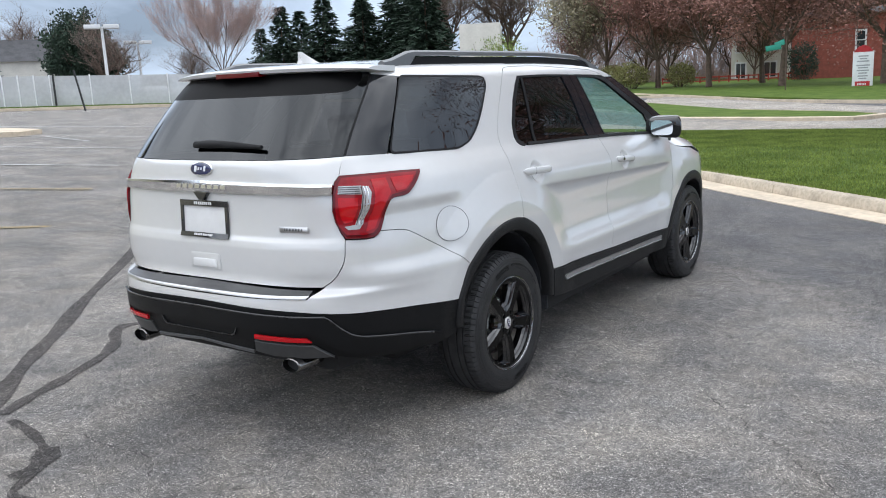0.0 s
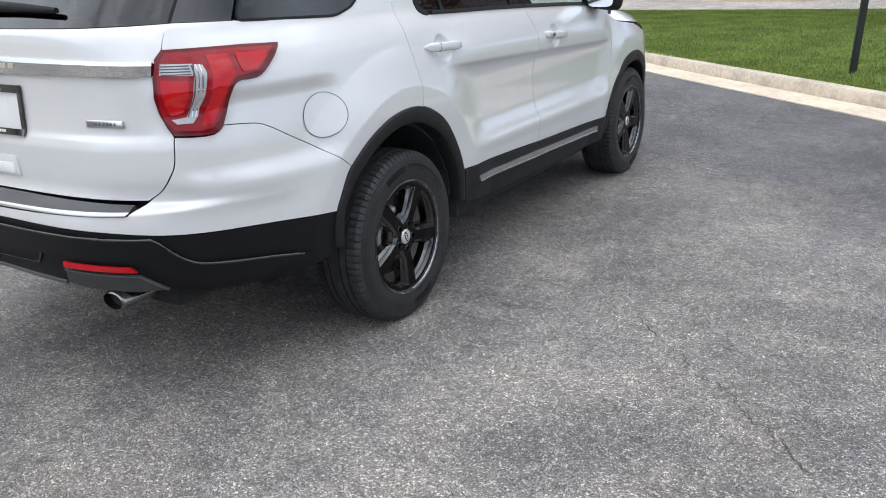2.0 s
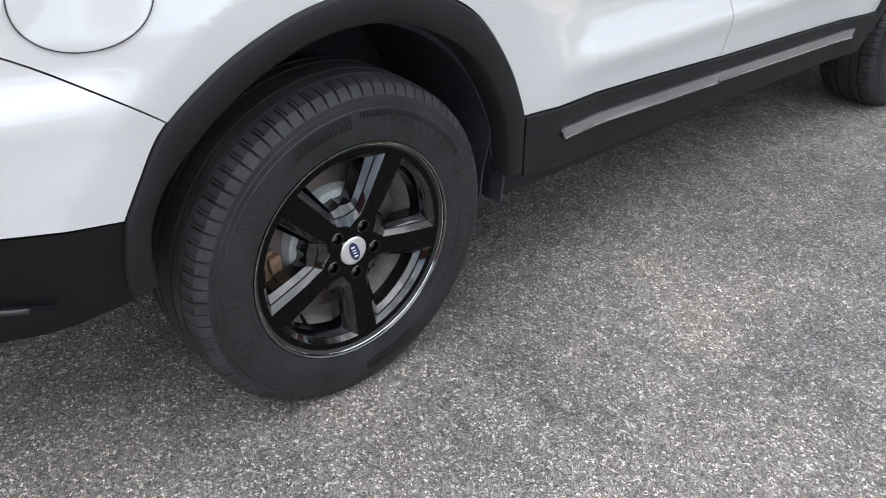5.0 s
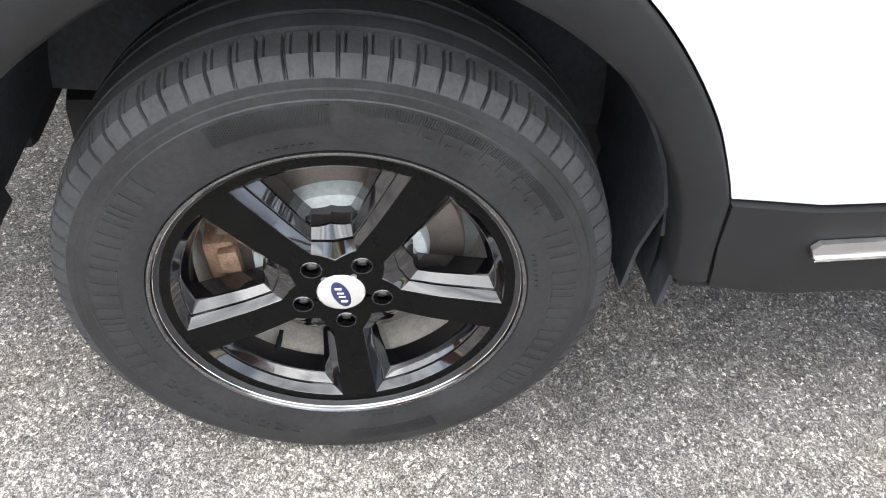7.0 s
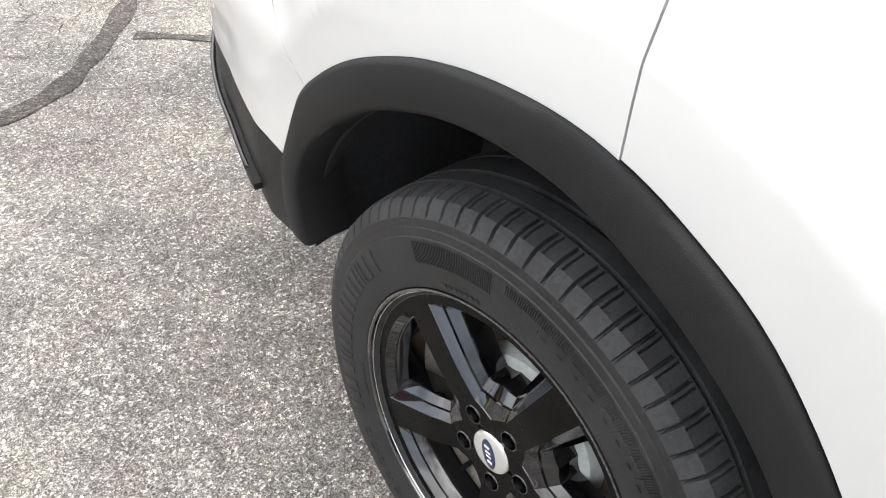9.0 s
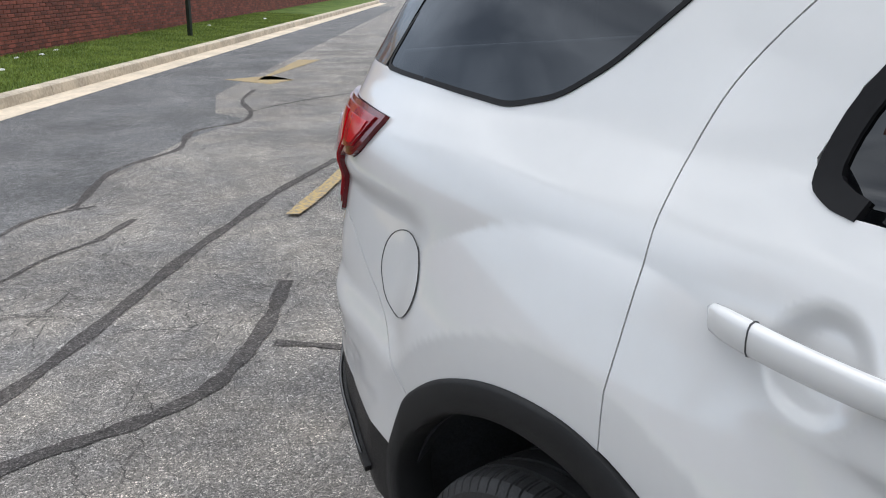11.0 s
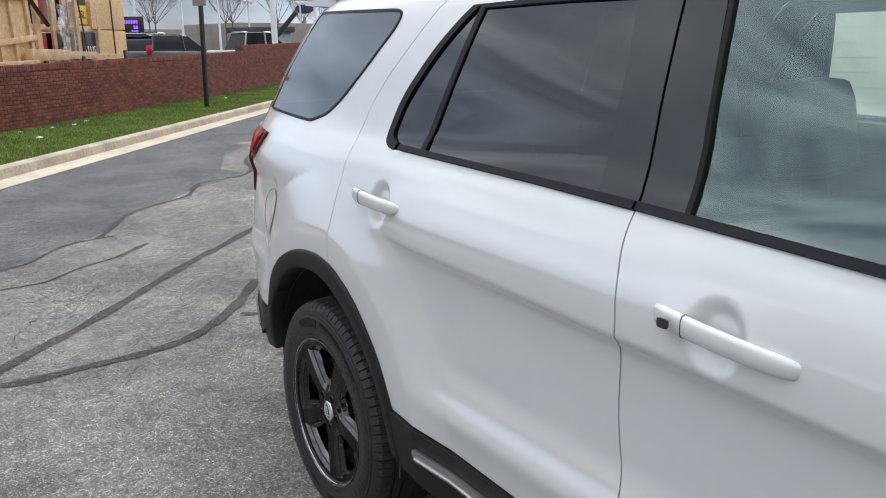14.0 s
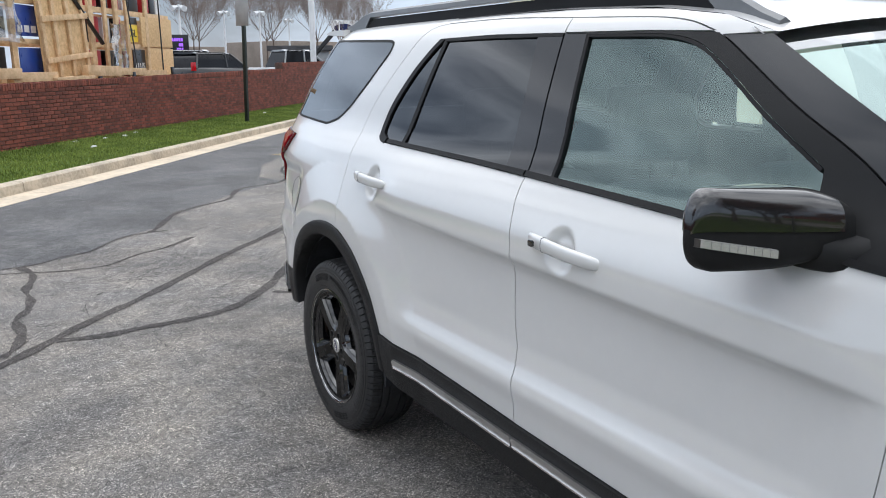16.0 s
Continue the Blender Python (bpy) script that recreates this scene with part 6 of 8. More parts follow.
def blades(name, centre_fn, count, high, material, label, seed):
    """Grass: many single blades as one object."""
    rnd = random.Random(seed)
    verts, faces = [], []
    for _ in range(count):
        x, y, z = centre_fn(rnd)
        a, h, l = rnd.uniform(0, 6.28), high * rnd.uniform(0.5, 1.3), rnd.uniform(-0.5, 0.5) * high
        w_ = 0.006 + 0.004 * rnd.random()
        k = len(verts)
        verts += [(x - w_ * math.cos(a), y - w_ * math.sin(a), z), (x + w_ * math.cos(a), y + w_ * math.sin(a), z), (x + l * math.sin(a), y + l * math.cos(a), z + h)]
        faces.append((k, k + 1, k + 2))
    return tagged(made(name, verts, faces, material, smooth=False), label, "grass", kind="stuff")


# sealed cracks, open cracks and paint behind the car
def seal(points, w_=0.05, name="crack_sealer", material=TAR, label="dark tar band over a crack in the asphalt", rough=0.3, lift=0.003, kind="structure"):
    return ribbon(name, points, w_, material, lift, label, "crack seal", kind, rough=rough)


seal([(2.5, -4.05), (1.83, -4.12), (1.6, -4.34), (1.38, -4.40), (1.2, -4.68), (0.96, -4.97), (0.57, -5.05)], 0.035)
seal([(0.72, -5.06), (0.62, -5.25), (0.35, -5.85), (0.15, -6.15), (-0.15, -6.4), (-0.5, -6.65), (-0.66, -7.0), (-0.86, -7.42), (-1.1, -7.58), (-1.41, -7.67), (-1.62, -7.86), (-1.89, -8.39), (-2.09, -9.22), (-2.64, -10.15)], 0.06, rough=0.5)
seal([(-1.8, -8.3), (-2.3, -8.63), (-3.2, -9.0), (-4.6, -9.3)], 0.04)
seal([(2.9, -3.9), (2.09, -3.93), (1.7, -3.77), (1.4, -3.77), (1.28, -3.82), (1.1, -4.02), (0.92, -4.14), (0.74, -4.24)], 0.028)
seal([(0.74, -4.24), (0.62, -4.38), (0.44, -4.58)], 0.055)
seal([(2.6, -1.2), (2.21, -1.62), (2.0, -1.85), (1.77, -2.13), (1.52, -2.39), (1.33, -2.58), (1.01, -2.94), (0.79, -3.2), (0.58, -3.45), (0.24, -3.84), (-0.08, -4.16), (-0.43, -4.55), (-0.8, -4.9), (-1.5, -5.5)], 0.075)
seal([(1.9, -1.93), (1.67, -1.88), (1.42, -1.92), (1.26, -1.93), (1.11, -1.95), (0.97, -1.99), (0.82, -2.06), (0.7, -2.17), (0.55, -2.33), (0.36, -2.57), (0.23, -2.78), (0.10, -2.98)], 0.075)
seal([(0.46, -2.30), (0.33, -2.19), (0.1, -2.0), (-0.26, -2.06), (-0.36, -1.95), (-0.51, -1.76), (-0.70, -1.68), (-0.92, -1.62), (-1.12, -1.60)], 0.05)
seal([(-1.25, -1.58), (-1.36, -1.37), (-1.44, -1.16), (-1.57, -0.89), (-1.70, -0.65), (-1.88, -0.46), (-2.06, -0.34), (-2.17, -0.20), (-2.10, -0.05), (-1.9, 0.25)], 0.085)
seal([(-0.42, -1.95), (-0.47, -1.80), (-0.60, -1.70)], 0.11)
seal([(-1.2, -1.72), (-1.58, -1.41), (-2.03, -1.0), (-2.48, -0.53), (-3.23, 0.17), (-4.37, 1.35), (-5.3, 2.2)], 0.115)
seal([(1.94, -4.10), (1.87, -3.81), (1.90, -3.52), (1.96, -3.28), (1.95, -2.93), (2.01, -2.65), (2.08, -2.5), (2.06, -2.2), (2.11, -1.93), (2.2, -1.75)], 0.055, rough=0.6)
for line in ([(1.65, -2.35), (1.66, -2.56), (1.62, -2.7), (1.53, -2.86), (1.34, -3.07), (1.27, -3.13), (1.0, -3.5)], [(2.3, -2.1), (2.01, -2.04), (1.87, -1.96)],
             [(-1.8, -11.66), (-2.56, -12.48), (-3.19, -13.76)], [(-0.84, -1.64), (-0.66, -1.53), (-0.42, -1.54), (-0.21, -1.53), (-0.10, -1.52), (0.10, -1.64)],
             [(1.84, 0.43), (2.02, 0.24), (2.13, 0.13), (2.22, 0.0), (2.33, -0.05), (2.40, -0.13), (2.47, -0.24), (2.56, -0.30), (2.62, -0.40), (2.72, -0.50)], [(-10.9, 3.49), (-10.0, 3.81), (-9.08, 3.89), (-7.93, 3.81), (-6, 3.6)], [(-8.32, 3.69), (-7.41, 3.26), (-6.64, 2.78), (-5.86, 2.41)]):
    seal(line, 0.0045, "open_crack", CRACK, "thin open crack in the asphalt", 0.9)
# web of fine cracks on the older asphalt
rnd = random.Random(4)
for _ in range(105):
    x, y = rnd.uniform(-3.4, 1.4), rnd.uniform(-6.0, -2.1)
    a, line = rnd.uniform(0, 6.28), [(x, y)]
    for _ in range(rnd.randint(4, 8)):
        a += rnd.uniform(-0.9, 0.9)
        x, y = x + 0.13 * math.cos(a), y + 0.13 * math.sin(a)
        line.append((x, y))
    seal(line, 0.004, "hairline_crack", CRACK, "hairline crack in the asphalt", 0.9, 0.002)
# ---- lawns, drives and kerbs ahead of the car ----
FAR_KERB = [(-30, 36.0), (-12, 19.0), (-4.5, 12.05), (-0.75, 8.30), (0.0, 7.60), (2.03, 5.80), (6.0, 2.30), (10, -1.3), (16, -6.5)]
kerb("gutter", FAR_KERB, [(0.02, 0.010), (0.02, -0.06), (-0.40, -0.06), (-0.40, 0.016)], CONCRETE_PALE, "pale concrete gutter along the lawn", 3.2)
kerb("kerb", FAR_KERB, [(-0.385, 0.012), (-0.40, 0.11), (-0.425, 0.135), (-0.56, 0.140), (-0.56, -0.06), (-0.385, -0.06)], CONCRETE, "weathered concrete kerb along the lawn", 3.2)


def offset(line, d):
    line = [np.array(p, float) for p in line]
    out_ = []
    for i, p in enumerate(line):
        e = line[min(i + 1, len(line) - 1)] - line[max(i - 1, 0)]
        e /= np.linalg.norm(e)
        out_.append(tuple(p + np.array([e[1], -e[0]]) * d))
    return out_


lawn_edge = offset(FAR_KERB, -0.55)
tagged(patch("lawn", lawn_edge[2:] + [(60, -20), (60, 18.9), (6, 18.7), (0.45, 18.57), (-4.0, 18.4), (-9, 18.9)], GRASS, 0.125, 0.12, "mown green lawn behind the kerb", "lawn"))
drive = patch("drive", [(60, 18.6), (60, 33.0), (-1.3, 32.6), (-18, 49.0), (-60, 90), (-80, 84), (-30, 38), (-12, 21), (-4, 18.2)], DRIVE, 0.010, 0.01, "pale grey drive and street", "road")
patch("grass_island", [(-1.0, 23.9), (-0.6, 25.2), (-1.7, 26.7), (-6, 30), (-12.3, 35.4), (-30, 53), (-34, 50), (-14, 31), (-6.7, 25.1), (-3, 23.95)], GRASS, 0.13, 0.13, "grass island between the drives", "lawn")
kerb("kerb", [(-14, 31), (-6.7, 25.1), (-3, 23.95), (-1.0, 23.75), (-0.45, 25.2), (-1.7, 26.9), (-6, 30.2), (-12.3, 35.6)], [(0.18, 0.0), (0.18, 0.12), (0.0, 0.14), (0.0, 0.0)], CONCRETE_PALE, "pale kerb round the grass island", 4.0)
patch("far_lawn", [(-18, 49.2), (-2.2, 36.0), (0.2, 35.0), (0.5, 38.8), (60, 40), (120, 120), (-90, 160), (-90, 122)], GRASS, 0.14, 0.14, "wide lawn under the trees", "lawn")
patch("footpath", [(-2.1, 39.0), (-2.0, 40.2), (-27, 71.2), (-50, 95), (-51, 94), (-27.6, 70)], CONCRETE_PALE, 0.155, 0.02, "pale concrete footpath across the lawn", "footpath")
kerb("kerb", [(-60, 90.6), (-18, 49.1), (-2.2, 35.9), (0.3, 34.9)], [(0.0, 0.0), (0.0, 0.15), (0.16, 0.15), (0.16, 0.0)], CONCRETE_PALE, "pale kerb of the far lawn", 6.0)
def on_lawn(r):
    """A place on the near lawn, thicker towards the kerb."""
    t, d = r.uniform(-0.5, 1.0), 19.0 * r.random() ** 1.7
    if d > 9.5 + 9.5 * t:
        d *= 0.5
    d += 0.12 + max(0.0, -t) * 2.4
    y = 10.95 - 9.6 * t + 0.75 * d
    return (-3.2 + 11.0 * t + 0.66 * d, y if y < 18.2 else 18.2 - 5.0 * r.random(), 0.125)


blades("lawn_grass", on_lawn, 230000, 0.034, BLADE, "short blades of the mown lawn", 5)

# dark post by the kerb
bm = bmesh.new()
block(bm, (-0.035, -0.018, 0), (0.035, -0.010, 2.6))
block(bm, (-0.035, -0.018, 0), (-0.027, 0.022, 2.6))
block(bm, (0.027, -0.018, 0), (0.035, 0.022, 2.6))
post = part("sign_post", bm, POSTBLACK, None)
post.matrix_basis = pose(1.93, 7.62, 0.12, 0, 3, 30)
tagged(post, "black channel sign post in the lawn", "sign post")


# ---- trees ----
def grow(sticks, tips, at_, way, length, r, depth, rnd, droop=0.0, spread=0.6):
    """A limb and its branches."""
    p = Vector(at_)
    for i in range(3):
        way = (way + Vector((rnd.uniform(-1, 1), rnd.uniform(-1, 1), rnd.uniform(-0.6, 1) - droop)) * 0.16).normalized()
        q = p + way * length / 3
        sticks.append((p.copy(), q.copy(), r * (1 - 0.2 * i), r * (1 - 0.2 * (i + 1))))
        p = q
        if depth > 0:
            n = 2 if depth > 2 or i == 2 else rnd.randint(1, 2)
            for _ in range(n):
                side_ = Vector((rnd.uniform(-1, 1), rnd.uniform(-1, 1), rnd.uniform(-0.3, 0.8))).normalized()
                grow(sticks, tips, p, (way * (1 - spread) + side_ * spread + Vector((0, 0, 0.12 - droop))).normalized(), length * rnd.uniform(0.55, 0.75), r * 0.5, depth - 1, rnd, droop, spread)
    if depth <= 1:
        tips.append(p)


def tree(label, base, high, seed, twig, leaf=None, leaves=0, depth=4, size=0.09, thick=0.028, wide=0.6, droop=0.0, fork=0.28, name="tree", scatter=0.026):
    """A broadleaved tree: trunk, branches, and small leaves or buds round the tips."""
    rnd = random.Random(seed)
    root = tagged(new(name), label, "tree", "trees round the lot")
    root.location = base
    sticks, tips = [], []
    trunk_top = Vector((rnd.uniform(-0.2, 0.2), rnd.uniform(-0.2, 0.2), high * fork))
    bm = bmesh.new()
    tube(bm, (0, 0, -0.3), trunk_top * 0.5, high * thick * 1.25, high * thick * 0.95, 9)
    tube(bm, trunk_top * 0.5, trunk_top, high * thick * 0.95, high * thick * 0.8, 9)
    for k in range(5):
        a = 6.28 * k / 5 + rnd.uniform(-0.4, 0.4)
        up = rnd.uniform(0.8, 1.9)
        grow(sticks, tips, trunk_top, Vector((math.cos(a), math.sin(a), up)).normalized(), high * rnd.uniform(0.30, 0.42), high * thick * 0.5, depth - 1, rnd, droop, wide)
    grow(sticks, tips, trunk_top, Vector((0.1, 0, 1)), high * 0.42, high * thick * 0.6, depth - 1, rnd, droop, wide)
    for a, b, ra, rb in sticks:
        if ra > 0.02:
            tube(bm, a, b, ra, rb, 5)
    part("trunk", bm, BARK, root)
    verts, faces = [], []
    for a, b, ra, rb in sticks:
        if ra <= 0.02:
            k = len(verts)
            ra = max(ra, 0.006 * high / 9)
            s_ = (b - a).orthogonal().normalized() * ra
            t_ = (b - a).cross(s_).normalized() * ra
            verts += [a + s_, a - s_ * 0.5 + t_, a - s_ * 0.5 - t_, b]
            faces += [(k, k + 1, k + 3), (k + 1, k + 2, k + 3), (k + 2, k, k + 3)]
    crown = made("crown", verts, faces, twig, root, smooth=False)
    if leaf:
        verts, faces = [], []
        for i in range(leaves):
            p = rnd.choice(tips) + Vector((rnd.gauss(0, 1), rnd.gauss(0, 1), rnd.gauss(0, 0.8))) * high * scatter
            u = Vector((rnd.uniform(-1, 1), rnd.uniform(-1, 1), rnd.uniform(-1, 1))).normalized()
            v = u.orthogonal().normalized()
            s_ = size * rnd.uniform(0.5, 1.3)
            k = len(verts)
            verts += [p + u * s_, p + v * s_ * 0.6, p - u * s_, p - v * s_ * 0.6]
            faces.append((k, k + 1, k + 2, k + 3))
        made("leaves", verts, faces, leaf, root, smooth=False)
    return root


def spruce(base, high, wide, seed, label="dark green spruce with drooping boughs"):
    """A conifer: trunk and tiers of boughs made of small needle sprays."""
    rnd = random.Random(seed)
    root = tagged(new("spruce"), label, "tree", "conifers beyond the lot")
    root.location = base
    bm = bmesh.new()
    tube(bm, (0, 0, -0.3), (0, 0, high * 0.97), high * 0.018, 0.02, 7)
    part("trunk", bm, BARK, root)
    verts, faces = [], []
    tiers = int(high * 4.2)
    for i in range(tiers):
        f = i / tiers
        z, reach = high * (0.06 + 0.94 * f), wide * (1 - f) ** 0.72 * rnd.uniform(0.8, 1.15) + 0.08
        for k in range(max(7, int(22 * (1 - f)))):
            a, out_ = rnd.uniform(0, 6.28), reach * rnd.uniform(0.7, 1.1)
            for j in range(int(4 + 7 * (1 - f))):
                d = out_ * (j + 1) / (4 + 7 * (1 - f))
                p = Vector((math.cos(a) * d, math.sin(a) * d, z - 0.32 * d + rnd.uniform(-0.1, 0.1)))
                for _ in range(3):
                    u = Vector((math.cos(a + rnd.uniform(-1.1, 1.1)), math.sin(a + rnd.uniform(-1.1, 1.1)), rnd.uniform(-0.5, 0.25))).normalized()
                    v = u.cross(Vector((rnd.uniform(-1, 1), rnd.uniform(-1, 1), 1))).normalized()
                    s_ = rnd.uniform(0.22, 0.46) * high / 10
                    q = len(verts)
                    verts += [p - v * s_ * 0.35, p + u * s_ * 1.4, p + v * s_ * 0.35]
                    faces.append((q, q + 1, q + 2))
    made("crown", verts, faces, NEEDLE, root, smooth=False)
    return root


def bush(base, r, high, seed, label, material=SHRUB, count=2600):
    rnd = random.Random(seed)
    root = tagged(new("bush"), label, "bush", "bushes on the lawn")
    root.location = base
    bm = bmesh.new()
    for _ in range(14):
        a = rnd.uniform(0, 6.28)
        tube(bm, (0.2 * r * math.cos(a), 0.2 * r * math.sin(a), 0), (0.8 * r * math.cos(a), 0.8 * r * math.sin(a), high * rnd.uniform(0.6, 0.95)), 0.03, 0.008, 4)
    part("stems", bm, BARK, root)
    verts, faces = [], []
    for _ in range(count):
        u = Vector((rnd.gauss(0, 1), rnd.gauss(0, 1), rnd.gauss(0, 1))).normalized()
        k_ = rnd.uniform(0.55, 1.0) * (0.85 + 0.3 * noise.noise(u * 2 + Vector((seed, 0, 0))))
        p = Vector((u.x * r * k_, u.y * r * k_, high * 0.5 + u.z * high * 0.5 * k_))
        w_ = Vector((rnd.uniform(-1, 1), rnd.uniform(-1, 1), rnd.uniform(-1, 1))).normalized()
        v = w_.orthogonal().normalized()
        s_ = rnd.uniform(0.05, 0.13)
        q = len(verts)
        verts += [p - v * s_ * 0.6, p + w_ * s_ * 1.3, p + v * s_ * 0.6]
        faces.append((q, q + 1, q + 2))
    made("crown", verts, faces, material, root, smooth=False)
    return root


red = "budding tree with reddish-brown twigs on the lawn"
tree("large tree with pale spring leaves on the lawn", (-26.9, 65.1, 0.5), 14.5, 11, TWIG, LEAF, 42000, 5, 0.13, thick=0.016, wide=0.55, fork=0.16, scatter=0.034)
tree(red, (-21.9, 63.9, 0.4), 11.5, 12, TWIGRED, BUD, 24000, 5, 0.085, thick=0.018, droop=0.05, fork=0.20, scatter=0.034)
tree(red, (-16.9, 61.3, 0.3), 12.5, 13, TWIGRED, BUD, 24000, 5, 0.085, thick=0.018, droop=0.06, fork=0.20, scatter=0.034)
tree(red, (-14.9, 69.1, 0.3), 12.5, 14, TWIGRED, BUD, 24000, 5, 0.085, thick=0.018, droop=0.05, fork=0.20, scatter=0.034)
tree(red, (-10.6, 56.8, 0.2), 13.0, 15, TWIGRED, BUD, 36000, 5, 0.085, thick=0.018, droop=0.12, wide=0.68, fork=0.22, scatter=0.034)
tree(red, (-4.0, 53.9, 0.15), 13.0, 16, TWIGRED, BUD, 36000, 5, 0.085, thick=0.018, droop=0.12, wide=0.68, fork=0.22, scatter=0.034)
tree(red, (0.5, 62.0, 0.15), 13.0, 18, TWIGRED, BUD, 28000, 5, 0.085, thick=0.018, droop=0.12, wide=0.68, fork=0.22, scatter=0.034)
tree("bare spreading tree at the edge of the lawn", (5.7, 13.2, 0.12), 11.0, 19, TWIGRED, BUD, 22000, 5, 0.06, thick=0.018, droop=0.04, wide=0.62, fork=0.18, scatter=0.035)
tree("bare spreading tree at the edge of the lawn", (6.4, 21.5, 0.12), 12.0, 20, TWIGRED, BUD, 22000, 5, 0.06, thick=0.018, wide=0.62, fork=0.18, scatter=0.035)
tree("bare spreading tree at the edge of the lawn", (17.0, -7.5, 0.12), 7.0, 22, TWIGRED, BUD, 16000, 5, 0.06, thick=0.018, wide=0.62, fork=0.2, scatter=0.035)
tree("bare spreading tree at the edge of the lawn", (4.5, 17.0, 0.12), 10.5, 23, TWIGRED, BUD, 22000, 5, 0.06, thick=0.018, wide=0.62, fork=0.18, scatter=0.035)
far_tree = tree("bare grey-brown tree in the far woods", (-31.0, 92.0, 0.4), 11.0, 51, TWIG, BUD, 9000, 5, 0.10, thick=0.016, fork=0.14, scatter=0.04)
for k, (x, y, h) in enumerate(((-36, 98, 1.0), (-26, 99, 1.05), (-21, 90, 0.8), (-42, 92, 0.9), (-16, 104, 1.1), (-8, 106, 1.0), (2, 100, 1.0), (12, 98, 1.1))):
    copy_thing(far_tree, Matrix.Translation((x, y, 0.4)) @ Matrix.Rotation(1.3 * k, 4, "Z") @ Matrix.Scale(h, 4))
rnd = random.Random(77)
verts, faces = [], []
for _ in range(15000):
    t = rnd.random()
    p = Vector((-48 + 66 * t + rnd.gauss(0, 1.5), 100 + 14 * t + rnd.uniform(-5, 5), 0.2 + 7.5 * rnd.random() ** 1.4 * (0.75 + 0.4 * noise.noise(Vector((22 * t, 0, 0))))))
    way = Vector((rnd.uniform(-0.7, 0.7), rnd.uniform(-0.4, 0.4), 1)).normalized() * rnd.uniform(0.7, 1.9)
    off = way.orthogonal().normalized() * rnd.uniform(0.03, 0.07)
    k = len(verts)
    verts += [p - off, p + off, p + way]
    faces.append((k, k + 1, k + 2))
tagged(made("far_woods", verts, faces, TWIGPINK, smooth=False), "grey-brown bare thicket behind the flats and lawn", "woods", kind="stuff")
bush((-24.0, 63.0, 0.4), 2.0, 2.6, 1, "olive green rounded bush under the trees")
bush((-26.0, 64.0, 0.4), 1.7, 2.4, 2, "olive green rounded bush under the trees")
bush((-20.2, 64.4, 0.4), 1.5, 2.3, 3, "olive green rounded bush under the trees")
bush((-27.5, 48.2, 0.3), 2.4, 4.9, 4, "tall yellow-green shrub coming into leaf", mat("fresh_shrub_leaf", (0.25, 0.32, 0.07), 0.8, second=(0.13, 0.17, 0.05), scale=2, island=0.3), 2200)
bush((-12.8, 74.0, 0.2), 1.6, 4.0, 6, "small blue-green conifer by the fence", NEEDLE, 3000)


# ---- buildings and signs ahead ----
def window(parent, at_, w_, h_, turn, cols=2, rows=1):
    """Frame with panes, facing -y before the turn."""
    m = pose(*at_, 0, 0, turn)
    win = boxed("window", (-w_ / 2 - 0.12, -0.06, -0.12), (w_ / 2 + 0.12, 0.05, h_ + 0.12), POLEWHITE, parent, "white window frame", 0, m)
    for i in range(cols):
        for j in range(rows):
            x0, z0 = -w_ / 2 + w_ / cols * i, h_ / rows * j
            boxed("pane", (x0 + 0.04, -0.075, z0 + 0.04), (x0 + w_ / cols - 0.04, -0.05, z0 + h_ / rows - 0.04), PANE, win, "", 0, m)


def gable(name, label, lo, hi, eave, ridge, wall, roof, turn, at_):
    """A building with a pitched roof along its length."""
    root = tagged(new(name), label, "building")
    root.matrix_basis = pose(*at_, 0, 0, turn)
    boxed("wall", (lo[0], lo[1], -1), (hi[0], hi[1], eave), wall, root)
    bm = bmesh.new()
    y0, y1, ym = lo[1] - 0.4, hi[1] + 0.4, (lo[1] + hi[1]) / 2
    a = [bm.verts.new((x, y, z)) for x in (lo[0] - 0.4, hi[0] + 0.4) for y, z in ((y0, eave - 0.1), (ym, ridge), (y1, eave - 0.1), (ym, ridge - 0.25))]
    for i, j in ((0, 1), (1, 2), (2, 3), (3, 0)):
        bm.faces.new((a[i], a[j], a[4 + j], a[4 + i]))
    bm.faces.new(a[3::-1])
    bm.faces.new(a[4:])
    bmesh.ops.recalc_face_normals(bm, faces=bm.faces[:])
    part("roof", bm, roof, root)
    for x in (lo[0], hi[0]):
        bm = bmesh.new()
        v = [bm.verts.new((x + d, y, z)) for d in (0, 0.2 if x == lo[0] else -0.2) for y, z in ((lo[1], eave), (hi[1], eave), (ym, ridge - 0.2))]
        bm.faces.new(v[:3])
        bm.faces.new(v[3:])
        part("gable_wall", bm, wall, root)
    return root


brick_house = gable("brick_building", "long red brick building with few windows", (-0.6, 0, 0), (34, 10, 0), 6.2, 8.5, BUILDRED, ROOFGREY, 9, (-14.4, 79.6, 0))
window(brick_house, (5.1, 0, 3.0), 0.7, 1.6, 0, 1, 2)
window(brick_house, (12.0, 0, 3.0), 0.9, 1.6, 0, 1, 2)
flats = gable("brick_building", "brick and white flats behind the red fence", (-2.7, 0, 0), (6.4, 9, 0), 6.4, 8.6, BUILDRED, ROOFGREY, 12, (-21.5, 93.0, 0))
boxed("balcony_wall", (-2.6, -0.8, 0.2), (5.6, 0.05, 5.8), WALLWHITE, flats, "white clad bay")
for x, w_ in ((-1.6, 1.0), (1.4, 1.2), (4.2, 1.6)):
    for z in (0.8, 3.6):
        window(flats, (x, -0.82, z), w_, 1.6, 0, 2, 1)
rail = tagged(new("rail_fence"), "red painted post and rail fence", "fence")
